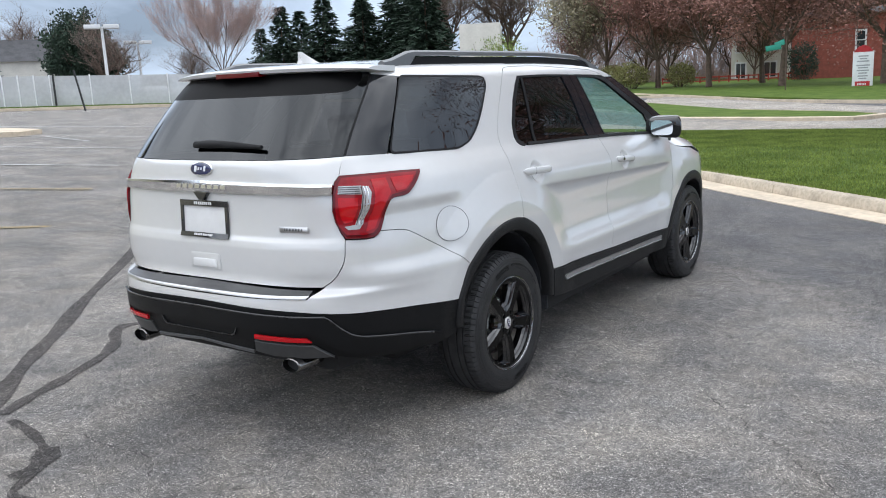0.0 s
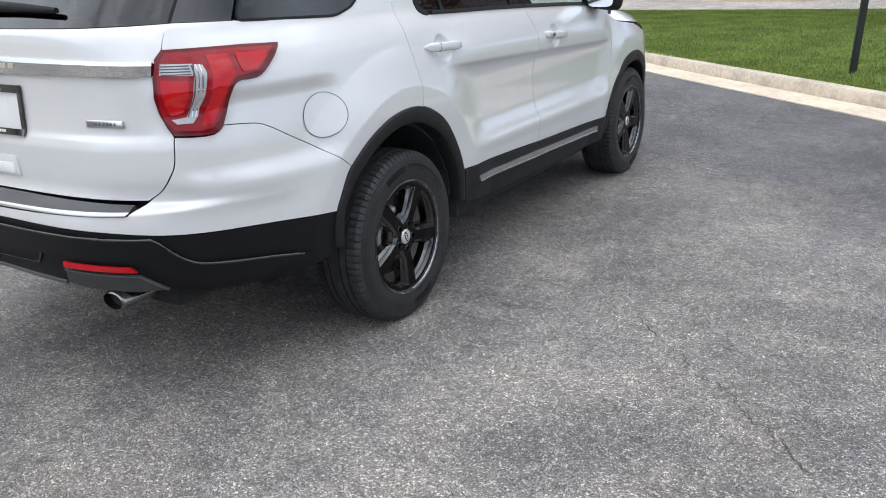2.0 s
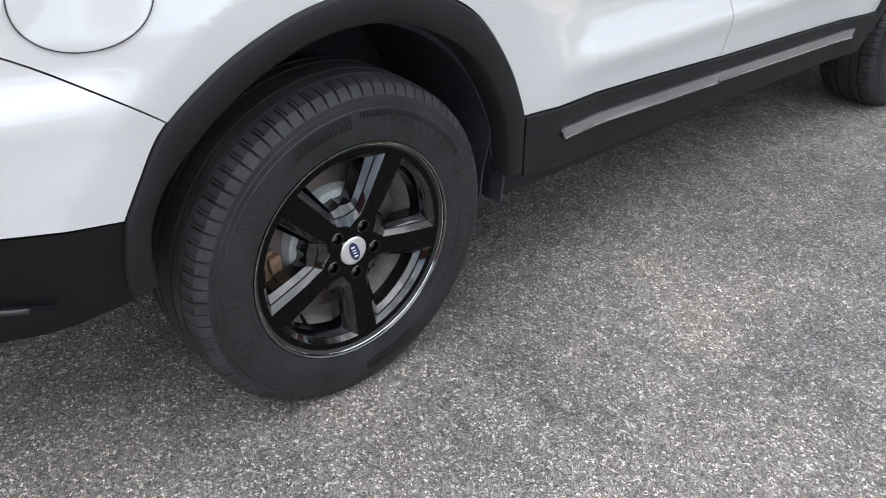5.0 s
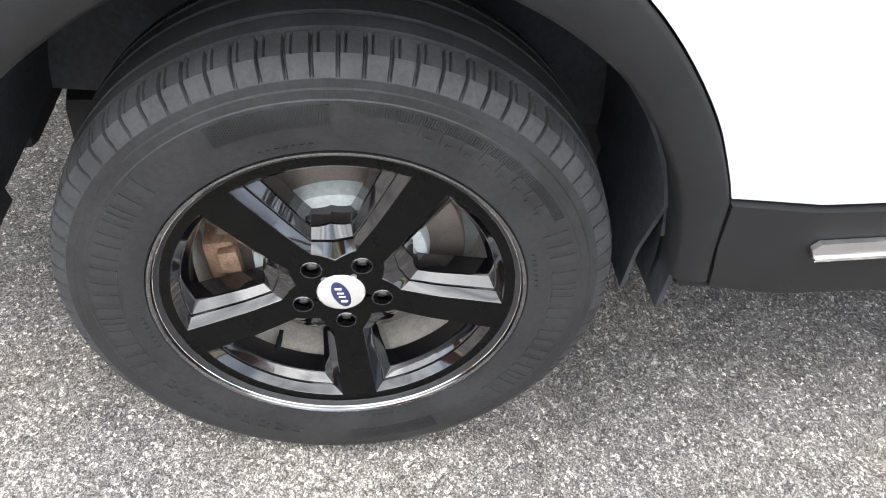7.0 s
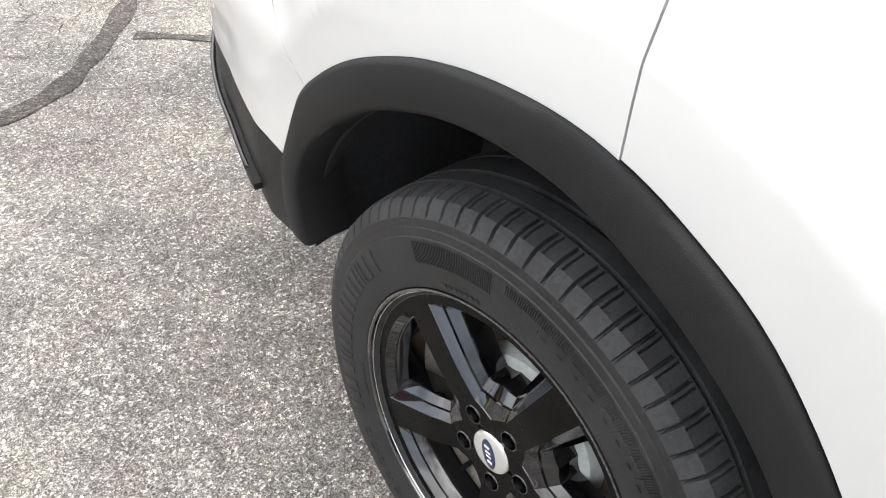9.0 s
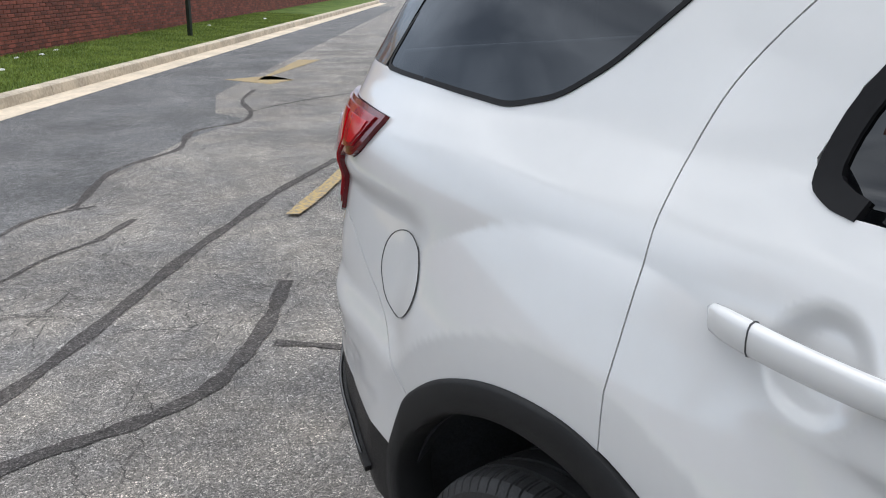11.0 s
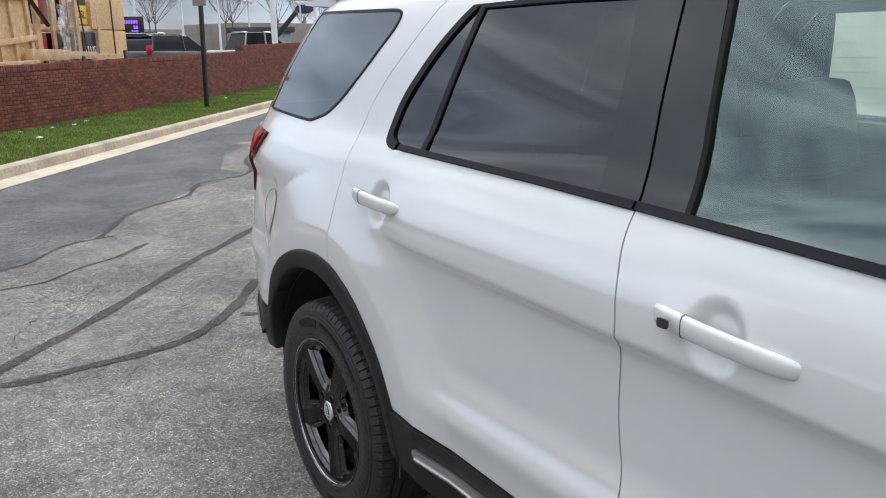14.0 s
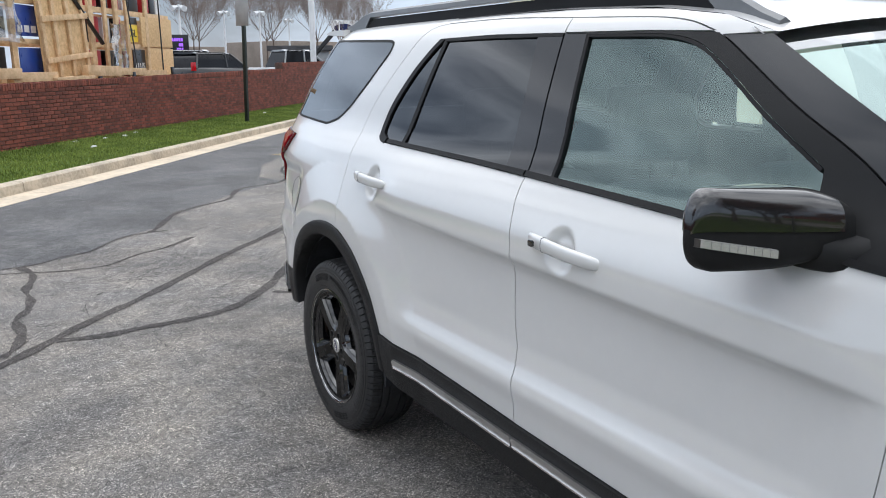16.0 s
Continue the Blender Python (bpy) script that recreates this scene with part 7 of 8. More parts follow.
for k in range(15):
    x, y = -26.5 + 0.86 * k, 77.6 + 0.2 * k
    boxed("post", (x - 0.06, y - 0.06, 0), (x + 0.06, y + 0.06, 1.25), REDPAINT, rail)
for z in (0.45, 0.8, 1.15):
    boxed("rail", (0, -0.02, z - 0.06), (12.6, 0.02, z + 0.06), REDPAINT, rail, "", 0, pose(-26.5, 77.55, 0, 0, 0, 13))
board = tagged(new("sign_board"), "white office sign board with red heading on the lawn", "sign")
board.matrix_basis = pose(-4.65, 49.8, 0.1, 0, 0, 8) @ Matrix.Diagonal((0.86, 1, 1.14, 1))
boxed("panel", (-0.62, -0.04, 0.12), (0.62, 0.04, 2.0), POLEWHITE, board, "", 0.02)
bm = bmesh.new()
v = [bm.verts.new((x, y, z)) for y in (-0.05, 0.05) for x, z in ((-0.6, 1.95), (0.6, 1.95), (0.32, 2.2), (0, 2.3), (-0.32, 2.2))]
bm.faces.new(v[:5])
bm.faces.new(v[5:][::-1])
for i in range(5):
    bm.faces.new((v[i], v[(i + 1) % 5], v[5 + (i + 1) % 5], v[5 + i]))
bmesh.ops.recalc_face_normals(bm, faces=bm.faces[:])
part("heading", bm, SIGNRED, board)
boxed("office_band", (-0.44, -0.06, 0.24), (0.44, -0.03, 0.52), SIGNRED, board)
for k, (z, w_) in enumerate(((1.75, 0.30), (1.62, 0.22), (1.5, 0.36), (1.30, 0.40), (1.18, 0.30), (1.05, 0.36), (0.92, 0.26), (0.78, 0.30), (0.66, 0.24))):
    boxed("text_bar", (-w_, -0.052, z - 0.03), (w_, -0.041, z + 0.03), GREYMETAL, board)
for k in range(6):
    boxed("text_bar", (-0.30 + 0.09 * k, -0.07, 0.33), (-0.235 + 0.09 * k, -0.058, 0.43), POLEWHITE, board)
for x in (-0.5, 0.5):
    boxed("leg", (x - 0.05, -0.04, -0.1), (x + 0.05, 0.04, 0.2), POLEWHITE, board)
street = tagged(new("street_sign"), "green street name blades on a thin post", "sign")
street.location = (-8.2, 47.1, 0.1)
bm = bmesh.new()
tube(bm, (0, 0, 0), (0, 0, 3.3), 0.03, 0.03, 8)
part("post", bm, BARK, street)
boxed("name_blade", (-0.72, -0.02, 2.62), (0.1, 0.02, 2.92), SIGNGREEN, street, "", 0.01, pose(0, 0, 0, 0, -8, 10))
boxed("name_blade", (-0.1, -0.02, 2.95), (0.62, 0.02, 3.25), SIGNGREEN, street, "", 0.01, pose(0, 0, -0.15, 0, -14, -30))

# ---- far side of the lot: fence, lamps, conifers, house ----
fence = tagged(new("screen_fence"), "white screened fence along the far edge of the lot", "fence")
line = [(-48, 4.0), (-43, 12.0), (-39.2, 18.9), (-38.2, 20.85), (-34.9, 25.6), (-28.5, 35.0), (-20, 47)]
for k, (a, b) in enumerate(zip(line, line[1:])):
    za, zb = float(terrain(*a)) + 0.05, float(terrain(*b)) + 0.05
    n_ = 3
    for i in range(n_):
        p, q = [np.array(a) + (np.array(b) - np.array(a)) * f for f in (i / n_, (i + 1) / n_)]
        z0, z1 = za + (zb - za) * i / n_, za + (zb - za) * (i + 1) / n_
        made("panel", [(p[0], p[1], z0), (q[0], q[1], z1), (q[0], q[1], z1 + 1.62), (p[0], p[1], z0 + 1.62), (p[0] - 0.03, p[1] - 0.02, z0), (q[0] - 0.03, q[1] - 0.02, z1), (q[0] - 0.03, q[1] - 0.02, z1 + 1.62), (p[0] - 0.03, p[1] - 0.02, z0 + 1.62)],
             [(0, 1, 2, 3), (7, 6, 5, 4), (3, 2, 6, 7), (0, 3, 7, 4), (1, 5, 6, 2)], SCREEN, fence, smooth=False)
        bm = bmesh.new()
        tube(bm, (p[0], p[1], z0 - 0.1), (p[0], p[1], z0 + 1.68), 0.035, 0.035, 6)
        part("post", bm, POLEWHITE, fence)
for x, y, h in ((-38.0, 20.95, 1.75), (-34.8, 20.5, 2.0)):
    stake = boxed("stake", (-0.035, -0.035, -0.1), (0.035, 0.035, h), POSTBLACK)
    stake.matrix_basis = pose(x, y, float(terrain(x, y)), 0, -10 if h > 1.9 else 0, 30)
    tagged(stake, "dark stake by the screened fence", "post")
patch("verge", [(-50, 2.0), (-44.2, 12.0), (-40, 18.7), (-35.8, 25.5), (-29.4, 34.9), (-21, 47), (-15, 44), (-28.3, 34.2), (-34.6, 24.8), (-38.8, 18.0), (-43, 11.2), (-49, 1.5)], GRASS, 0.17, 0.17, "narrow grass verge along the fence", "lawn")
kerb("kerb", [(-48.5, 1.2), (-42.8, 11.0), (-38.6, 17.8), (-34.4, 24.6), (-28.1, 34.0), (-14.5, 44.5)], [(0.18, 0.0), (0.18, 0.14), (0.0, 0.15), (0.0, 0.0)], CONCRETE_PALE, "pale kerb of the verge", 5.0)
patch("kerb_island", [(-23.2, 9.0), (-22.4, 10.4), (-22.9, 11.3), (-24.5, 11.0), (-32, 9.2), (-32, 6.0)], CONCRETE_PALE, 0.15, 0.15, "pale concrete island at the end of the bays", "kerb island")
for (a, b), m_ in ((((-7.9, 1.86), (-7.36, 2.31)), YELLOW), (((-11.5, 3.8), (-10.0, 4.64)), YELLOW), (((-15.2, 5.8), (-12.7, 7.05)), LINEWHITE), (((-19.5, 8.0), (-15.0, 9.9)), LINEWHITE), (((-24.0, 9.6), (-18.0, 12.4)), LINEWHITE), (((-28, 12.0), (-20.5, 15.6)), LINEWHITE), (((-21.5, 10.6), (-18.8, 10.3)), LINEWHITE)):
    ribbon("bay_line", [a, tuple((np.array(a) + np.array(b)) / 2), b], 0.10, m_, 0.004, "worn painted parking bay line", "road mark", rough=0.15)
for x, y, top, name_ in ((-54.9, 35.5, 7.2, 0), (-65.6, 46.3, 6.9, 1), (-79.1, 53.2, 7.1, 2)):
    lamp_post = tagged(new("lamp_post"), "white lot lamp post with a flat twin head", "lamp post", "lot lamps")
    lamp_post.matrix_basis = pose(x, y, 0.6, 0, 0, 55)
    bm = bmesh.new()
    tube(bm, (0, 0, 0), (0, 0, top - 0.6), 0.13, 0.10, 8)
    part("pole", bm, POLEWHITE, lamp_post)
    for s_ in (-1, 1):
        boxed("head", (0.1 * s_ if s_ > 0 else -1.25, -0.35, top - 0.75), (1.25 if s_ > 0 else -0.1, 0.35, top - 0.45), POLEWHITE, lamp_post, "", 0.05)
for k, (x, y, top, w_) in enumerate(((-65.6, 61.9, 8.7, 1.9), (-60.5, 60.0, 10.4, 2.4), (-62.6, 65.0, 10.4, 2.6), (-56.0, 61.5, 11.3, 2.6), (-51.1, 61.8, 10.6, 2.8), (-48.5, 64.0, 12.4, 3.0), (-45.6, 62.8, 12.0, 3.0), (-43.3, 61.5, 11.6, 3.0), (-53.6, 65.0, 11.0, 2.8))):
    spruce((x, y, 0.8), top - 0.8, w_ * 1.5, 30 + k)
tree("broad dark evergreen beyond the fence", (-67.6, 41.6, 1.2), 7.2, 41, NEEDLE, NEEDLE, 60000, 5, 0.13, thick=0.02, wide=0.7, fork=0.2, scatter=0.036)
tree("bare brown tree beyond the fence", (-63.5, 41.5, 1.0), 7.2, 42, TWIG, None, 0, 5)
tree("bare pinkish tree beyond the fence", (-53.3, 45.6, 1.0), 8.4, 43, TWIGPINK, None, 0, 6, wide=0.25, thick=0.013)
tree("bare brown tree beyond the fence", (-58.5, 46.5, 1.0), 5.5, 44, TWIG, None, 0, 5)
tree("bare brown tree beyond the fence", (-92.5, 50.8, 1.5), 10.0, 45, TWIG, None, 0, 5)
tree("bare brown tree beyond the conifers", (-50.0, 74.0, 1.0), 13.5, 46, TWIG, None, 0, 5)
tree("bare brown tree beyond the conifers", (-45.0, 80.0, 1.0), 14.5, 47, TWIG, None, 0, 5)
tree("bare brown tree beyond the slab wall", (-38.0, 84.0, 0.8), 10.5, 48, TWIG, LEAF, 2000, 5, 0.10)
spruce((-76.0, 50.0, 1.2), 6.8, 2.6, 60)
spruce((-87.5, 44.0, 1.2), 5.0, 2.4, 61)
gable("house", "pale two-storey house with a dark roof", (-10, 0, 0), (5.5, 7, 0), 5.6, 8.0, WALLWHITE, ROOFGREY, 62, (-86, 46.8, 0.8))
slab = tagged(boxed("white_building", (0, 0, 0), (3.35, 4.0, 6.0), WALLWHITE, None, "", 0.05), "plain white building end above the trees", "building")
slab.matrix_basis = pose(-35.3, 54.9, 0.4, 0, 0, 29)
# ---- kerb, verge, wall and yard behind the car ----
ALONG, ACROSS = np.array([-0.6, -0.8]), np.array([0.8, -0.6])      # along the wall, and away from the car


def behind(a, n):
    """Plan place a metres along the wall and n metres out from the lot."""
    p = ALONG * a + ACROSS * n
    return (float(p[0]), float(p[1]))


patch("newer_asphalt", [behind(-8, 6.05), behind(40, 6.05), behind(40, 5.0), behind(9.2, 4.35), behind(7.7, 3.9), (-1.62, -7.86), (-0.7, -7.1), (-0.15, -6.4), (0.35, -5.85), (0.62, -5.25), (0.96, -4.97), (1.38, -4.40), (1.83, -4.12), (3.2, -4.0)], ASPHALT_DARK, 0.0018, 0.001, "newer dark asphalt along the kerb", "asphalt")
kerb("gutter", [behind(-12, 6.03), behind(45, 6.03)], [(0.0, 0.006), (0.0, -0.06), (-0.42, -0.06), (-0.42, 0.012)], CONCRETE_PALE, "pale concrete gutter below the wall", 3.0)
kerb("kerb", [behind(-12, 6.03), behind(45, 6.03)], [(-0.40, 0.010), (-0.415, 0.13), (-0.44, 0.150), (-0.56, 0.155), (-0.56, -0.06), (-0.40, -0.06)], CONCRETE, "weathered concrete kerb below the wall", 3.0)
verts = [(*behind(a, n), z) for a in np.linspace(-12, 45, 58) for n, z in ((6.57, 0.150), (7.2, 0.175), (8.0, 0.20), (8.75, 0.24))]
tagged(made("verge", verts, [(4 * i + j, 4 * i + j + 1, 4 * i + j + 5, 4 * i + j + 4) for i in range(57) for j in range(3)], GRASS), "strip of green grass below the brick wall", "lawn", kind="structure")
blades("verge_grass", lambda r: (lambda a, n: (*behind(a, n), 0.15 + 0.042 * (n - 6.57)))(2 + 26 * r.random() ** 1.3, 6.60 + 2.0 * r.random()), 60000, 0.036, BLADE, "tufted grass blades on the verge", 9)
for k, (a, n) in enumerate(((11.6, 8.3), (13.0, 8.35), (9.9, 7.6), (20.5, 8.0), (10.8, 8.45), (12.2, 8.2), (24.0, 7.4))):
    x, y = behind(a, n)
    scrap = loft("litter", [ellipse_ring((x, y, 0.215 + dz), 0.06 * s_, 0.03 * s_, (0.9, 0.3, 0), (-0.3, 0.9, 0.1), 7, 3) for dz, s_ in ((0, 1), (0.02, 0.9), (0.03, 0.4))], PLATEWHITE)
    tagged(scrap, "scrap of white litter in the grass", "litter", "litter on the verge")


# the brick wall: core, then courses of brick proud of the mortar
WALL_LO, WALL_HI = -9.0, 44.0


def wall_top(a):
    return 1.28 + 0.012 * (a - 6) + (0.20 if a > 24.5 else 0.0)        # a step up halfway along


wall = tagged(made("brick_wall", [(*behind(a, n), z) for a in (WALL_LO, 24.5, 24.502, WALL_HI) for n, z in ((8.612, 0.0), (8.612, wall_top(a) - 0.01), (8.86, wall_top(a) - 0.01), (8.86, 0.0))],
                   [q for k in (0, 4, 8) for q in ((k, k + 1, k + 5, k + 4), (k + 1, k + 2, k + 6, k + 5), (k + 2, k + 3, k + 7, k + 6))] + [(0, 3, 2, 1), (12, 13, 14, 15)], MORTAR, smooth=False), "long low red-brown brick garden wall", "wall", kind="structure")


# ---- yard beyond the wall ----
def yard(a, n):
    p = behind(a, n)
    return (*p, yard_level(n))


def yard_level(n):
    return 0.50 + 0.013 * max(0.0, n - 9)


verts = [(*behind(a, n), yard_level(n)) for a in np.linspace(-8.9, 150, 40) for n in (8.868, 12, 18, 30, 60, 100, 160)]
tagged(made("yard", verts, [(7 * i + j, 7 * i + j + 1, 7 * i + j + 8, 7 * i + j + 7) for i in range(39) for j in range(6)], ASPHALT_DARK), "raised asphalt yard behind the brick wall", "yard", kind="structure")


post = tagged(new("sign_post"), "dark green post with a blank sign back", "sign post")
post.matrix_basis = pose(-4.40, -18.15, 0.18, 0, 0, -53) @ pose(0, 0, 0, 0, -1.5, 0)
bm = bmesh.new()
block(bm, (-0.042, -0.042, 0), (0.042, 0.042, 3.3), 0.006)
part("pole", bm, POST, post, sharp=30)
boxed("sign_back", (-0.19, 0.047, 2.40), (0.19, 0.062, 3.2), GREYMETAL, post, "grey back of a sign", 0.004)
bm = bmesh.new()
tube(bm, (0, 0, 0), (0, 0, 9), 0.14, 0.12, 12)
big = part("flag_pole", bm, POLEWHITE, None, sharp=40)
big.location = (-12.65, -33.9, 0.8)
tagged(big, "tall thick white pole beyond the wall", "pole")

# timber crates of sign panels, strapped on a trailer bed
crate = tagged(new("crate_stack"), "open timber crates packed with sign panels behind the wall", "crate")
FRAME = Matrix(((float(-ALONG[0]), float(ACROSS[0]), 0, 0), (float(-ALONG[1]), float(ACROSS[1]), 0, 0), (0, 0, 1, 0), (0, 0, 0, 1)))
origin = behind(17.8, 9.75)
crate.matrix_basis = Matrix.Translation((origin[0], origin[1], 0)) @ FRAME
# local x runs back along the wall towards the lot's near end, y away from it
boxed("bed", (-0.35, -0.5, 1.14), (8.6, 1.8, 1.26), TIMBER, crate, "timber trailer bed", 0.01)
rnd = random.Random(8)
for z, h in ((1.27, 0.10), (2.03, 0.10), (2.78, 0.12), (3.5, 0.10)):
    boxed("rail", (-0.22, -0.07, z), (8.4, -0.01, z + h), TIMBER, crate, "", 0.006)
    boxed("rail", (-0.22, 1.25, z), (8.4, 1.31, z + h), TIMBER, crate, "", 0.006)
for x, w_, lean in ((1.17, 0.15, 0.0), (2.20, 0.13, -1.0), (2.68, 0.17, 0.5), (3.22, 0.12, -0.5), (3.80, 0.20, 2.0), (5.40, 0.14, 0.0), (6.70, 0.16, 0.5), (7.30, 0.14, 0.0), (7.9, 0.15, 0.0)):
    boxed("upright", (-w_ / 2, -0.13, 1.26), (w_ / 2, -0.07, 3.7), TIMBER, crate, "", 0.006, pose(x, 0, 0, 0, lean * 0.5, 0))
for z0, z1, cells in ((1.38, 1.98, ((1.90, 2.14, SIGNRED), (2.27, 2.42, SIGNBLACK), (2.44, 2.58, POLEWHITE), (2.80, 3.10, SIGNBLACK), (3.30, 3.68, SIGNRED), (6.80, 7.20, SIGNBLACK), (7.4, 7.8, POLEWHITE))),
                      (2.14, 2.72, ((2.27, 2.44, SIGNRED), (2.46, 2.58, SIGNBLACK), (2.78, 3.12, POLEWHITE), (3.28, 3.46, SIGNRED), (3.50, 3.70, SIGNBLACK), (6.72, 6.9, SIGNBLACK), (7.4, 7.8, SIGNRED))),
                      (2.92, 3.46, ((0.05, 0.30, POLEWHITE), (0.36, 0.62, SIGNBLACK), (0.70, 0.9, SIGNRED), (1.28, 1.75, SIGNBLACK), (1.80, 2.12, POLEWHITE), (2.27, 2.6, SIGNRED), (2.78, 3.12, SIGNBLACK), (3.30, 3.66, SIGNRED), (5.5, 5.9, SIGNBLACK), (6.0, 6.5, SIGNRED), (6.8, 7.2, SIGNBLUE)))):
    for x0, x1, m_ in cells:
        boxed("sign_panel", (x0, 0.02, z0), (x1, 1.2, z1 - 0.02), m_, crate, "", 0.01)
boxed("sheet", (-0.26, -0.12, 1.30), (1.16, -0.09, 2.05), PLYWOOD, crate, "chipboard end sheet", 0.003)
boxed("sheet", (-0.26, -0.12, 2.08), (1.48, -0.09, 2.80), PLYWOOD, crate, "chipboard end sheet", 0.003)
for z0, z1 in ((1.30, 2.05), (2.08, 2.80)):
    boxed("sheet", (-0.29, -0.10, z0), (-0.26, 1.3, z1), PLYWOOD, crate, "chipboard end sheet", 0.003)
lean = pose(5.05, -0.17, 1.28, 0, 5, 0)
boxed("pallet_board", (-0.85, -0.03, 0.0), (0.85, 0.0, 2.0), PLYWOOD, crate, "leaning pallet", 0.004, lean)
for x in (-0.80, -0.22, 0.30, 0.72):
    boxed("batten", (x, -0.09, 0.0), (x + 0.11, -0.03, 2.0), TIMBER, crate, "", 0.005, lean)
for z in (0.45, 1.25, 1.85):
    boxed("batten", (-0.85, -0.13, z), (0.85, -0.09, z + 0.11), TIMBER, crate, "", 0.005, lean)


def words(text, size, at_, parent, material, name="lettering"):
    curve = bpy.data.curves.new(name, "FONT")
    curve.body, curve.size, curve.extrude, curve.align_x, curve.align_y = text, size, 0.004, "CENTER", "CENTER"
    tmp = bpy.data.objects.new(name, curve)
    scene.collection.objects.link(tmp)
    me = bpy.data.meshes.new_from_object(tmp)
    bpy.data.objects.remove(tmp)
    me.materials.clear()
    me.materials.append(material)
    ob = new(name, me)
    ob.parent = parent
    ob.matrix_basis = at_
    return ob


boxed("sign_panel", (1.24, -0.05, 1.38), (1.86, -0.02, 2.0), SIGNBLACK, crate, "black panel", 0.005)
words("PLUS", 0.23, pose(1.55, -0.056, 1.60, 90, 0, 180), crate, BADGEWHITE)
boxed("sign_panel", (1.55, -0.05, 2.18), (2.12, -0.02, 2.58), SIGNYELLOW, crate, "yellow panel", 0.005)
boxed("sign_panel", (1.55, -0.048, 2.60), (2.12, -0.02, 2.76), SIGNBLACK, crate, "black panel", 0.005)
words("DSL", 0.25, pose(1.84, -0.056, 2.38, 90, 0, 180), crate, SIGNBLACK)
for x0, x1, z0, z1 in ((5.55, 6.45, 1.38, 1.96), (5.75, 6.62, 2.18, 2.76)):
    boxed("sign_panel", (x0, -0.04, z0), (x1, -0.02, z1), SIGNBLUE, crate, "blue panel", 0.005)
for k in range(3):
    boxed("text_bar", (5.85 + 0.22 * k, -0.05, 2.25), (6.0 + 0.22 * k, -0.04, 2.38), BADGEWHITE, crate)


def draped(x0, wide, z0, high, seed):
    """A crumpled hanging sheet, gathered at the top."""
    r = random.Random(seed)
    verts, faces = [], []
    for i in range(13):
        for j in range(11):
            f, u = i / 12, j / 10 - 0.5
            verts.append((x0 + u * wide * (0.22 + 0.78 * (1 - f) ** 1.4) + r.uniform(-0.03, 0.03), -0.24 + 0.10 * math.sin(9 * u + 3 * f) + r.uniform(-0.04, 0.04), z0 + high * f + r.uniform(-0.03, 0.03)))
    for i in range(12):
        for j in range(10):
            faces.append((i * 11 + j, i * 11 + j + 1, i * 11 + j + 12, i * 11 + j + 11))
    return made("plastic_wrap", verts, faces, CLOUDY, crate, "torn clear plastic wrapping")


CLOUDY = glass("cloudy_plastic", (0.78, 0.75, 0.73), 0.75, 0.30)
draped(2.95, 1.1, 1.30, 1.25, 3)
draped(7.2, 1.6, 2.05, 1.4, 4)
for k in range(6):
    boxed("loose_plank", (0.9 + 1.25 * k, -0.45 - 0.05 * (k % 2), 1.34 + 0.03 * (k % 2)), (2.35 + 1.25 * k, -0.30, 1.50 + 0.03 * (k % 3)), TIMBER, crate, "", 0.006, pose(0, 0, 0, 0, rnd.uniform(-1, 1), rnd.uniform(-1, 1)))
for (xa, za), (xb, zb), r_ in (((5.1, 3.35), (3.65, 2.1), 0.05), ((0.62, 1.32), (0.70, 3.3), 0.02), ((2.0, 1.32), (2.4, 3.2), 0.018)):
    bm = bmesh.new()
    tube(bm, (xa, -0.22, za), (xb, -0.24, zb), r_, r_, 5)
    part("strap", bm, SIGNBLACK, crate, "black ratchet strap")
for x in (0.62, 2.75, 4.3, 5.9):
    boxed("ratchet", (x - 0.10, -0.50, 1.36), (x + 0.02, -0.45, 1.62), SIGNBLACK, crate, "", 0.01, pose(0, 0, 0, 0, 3, 0))


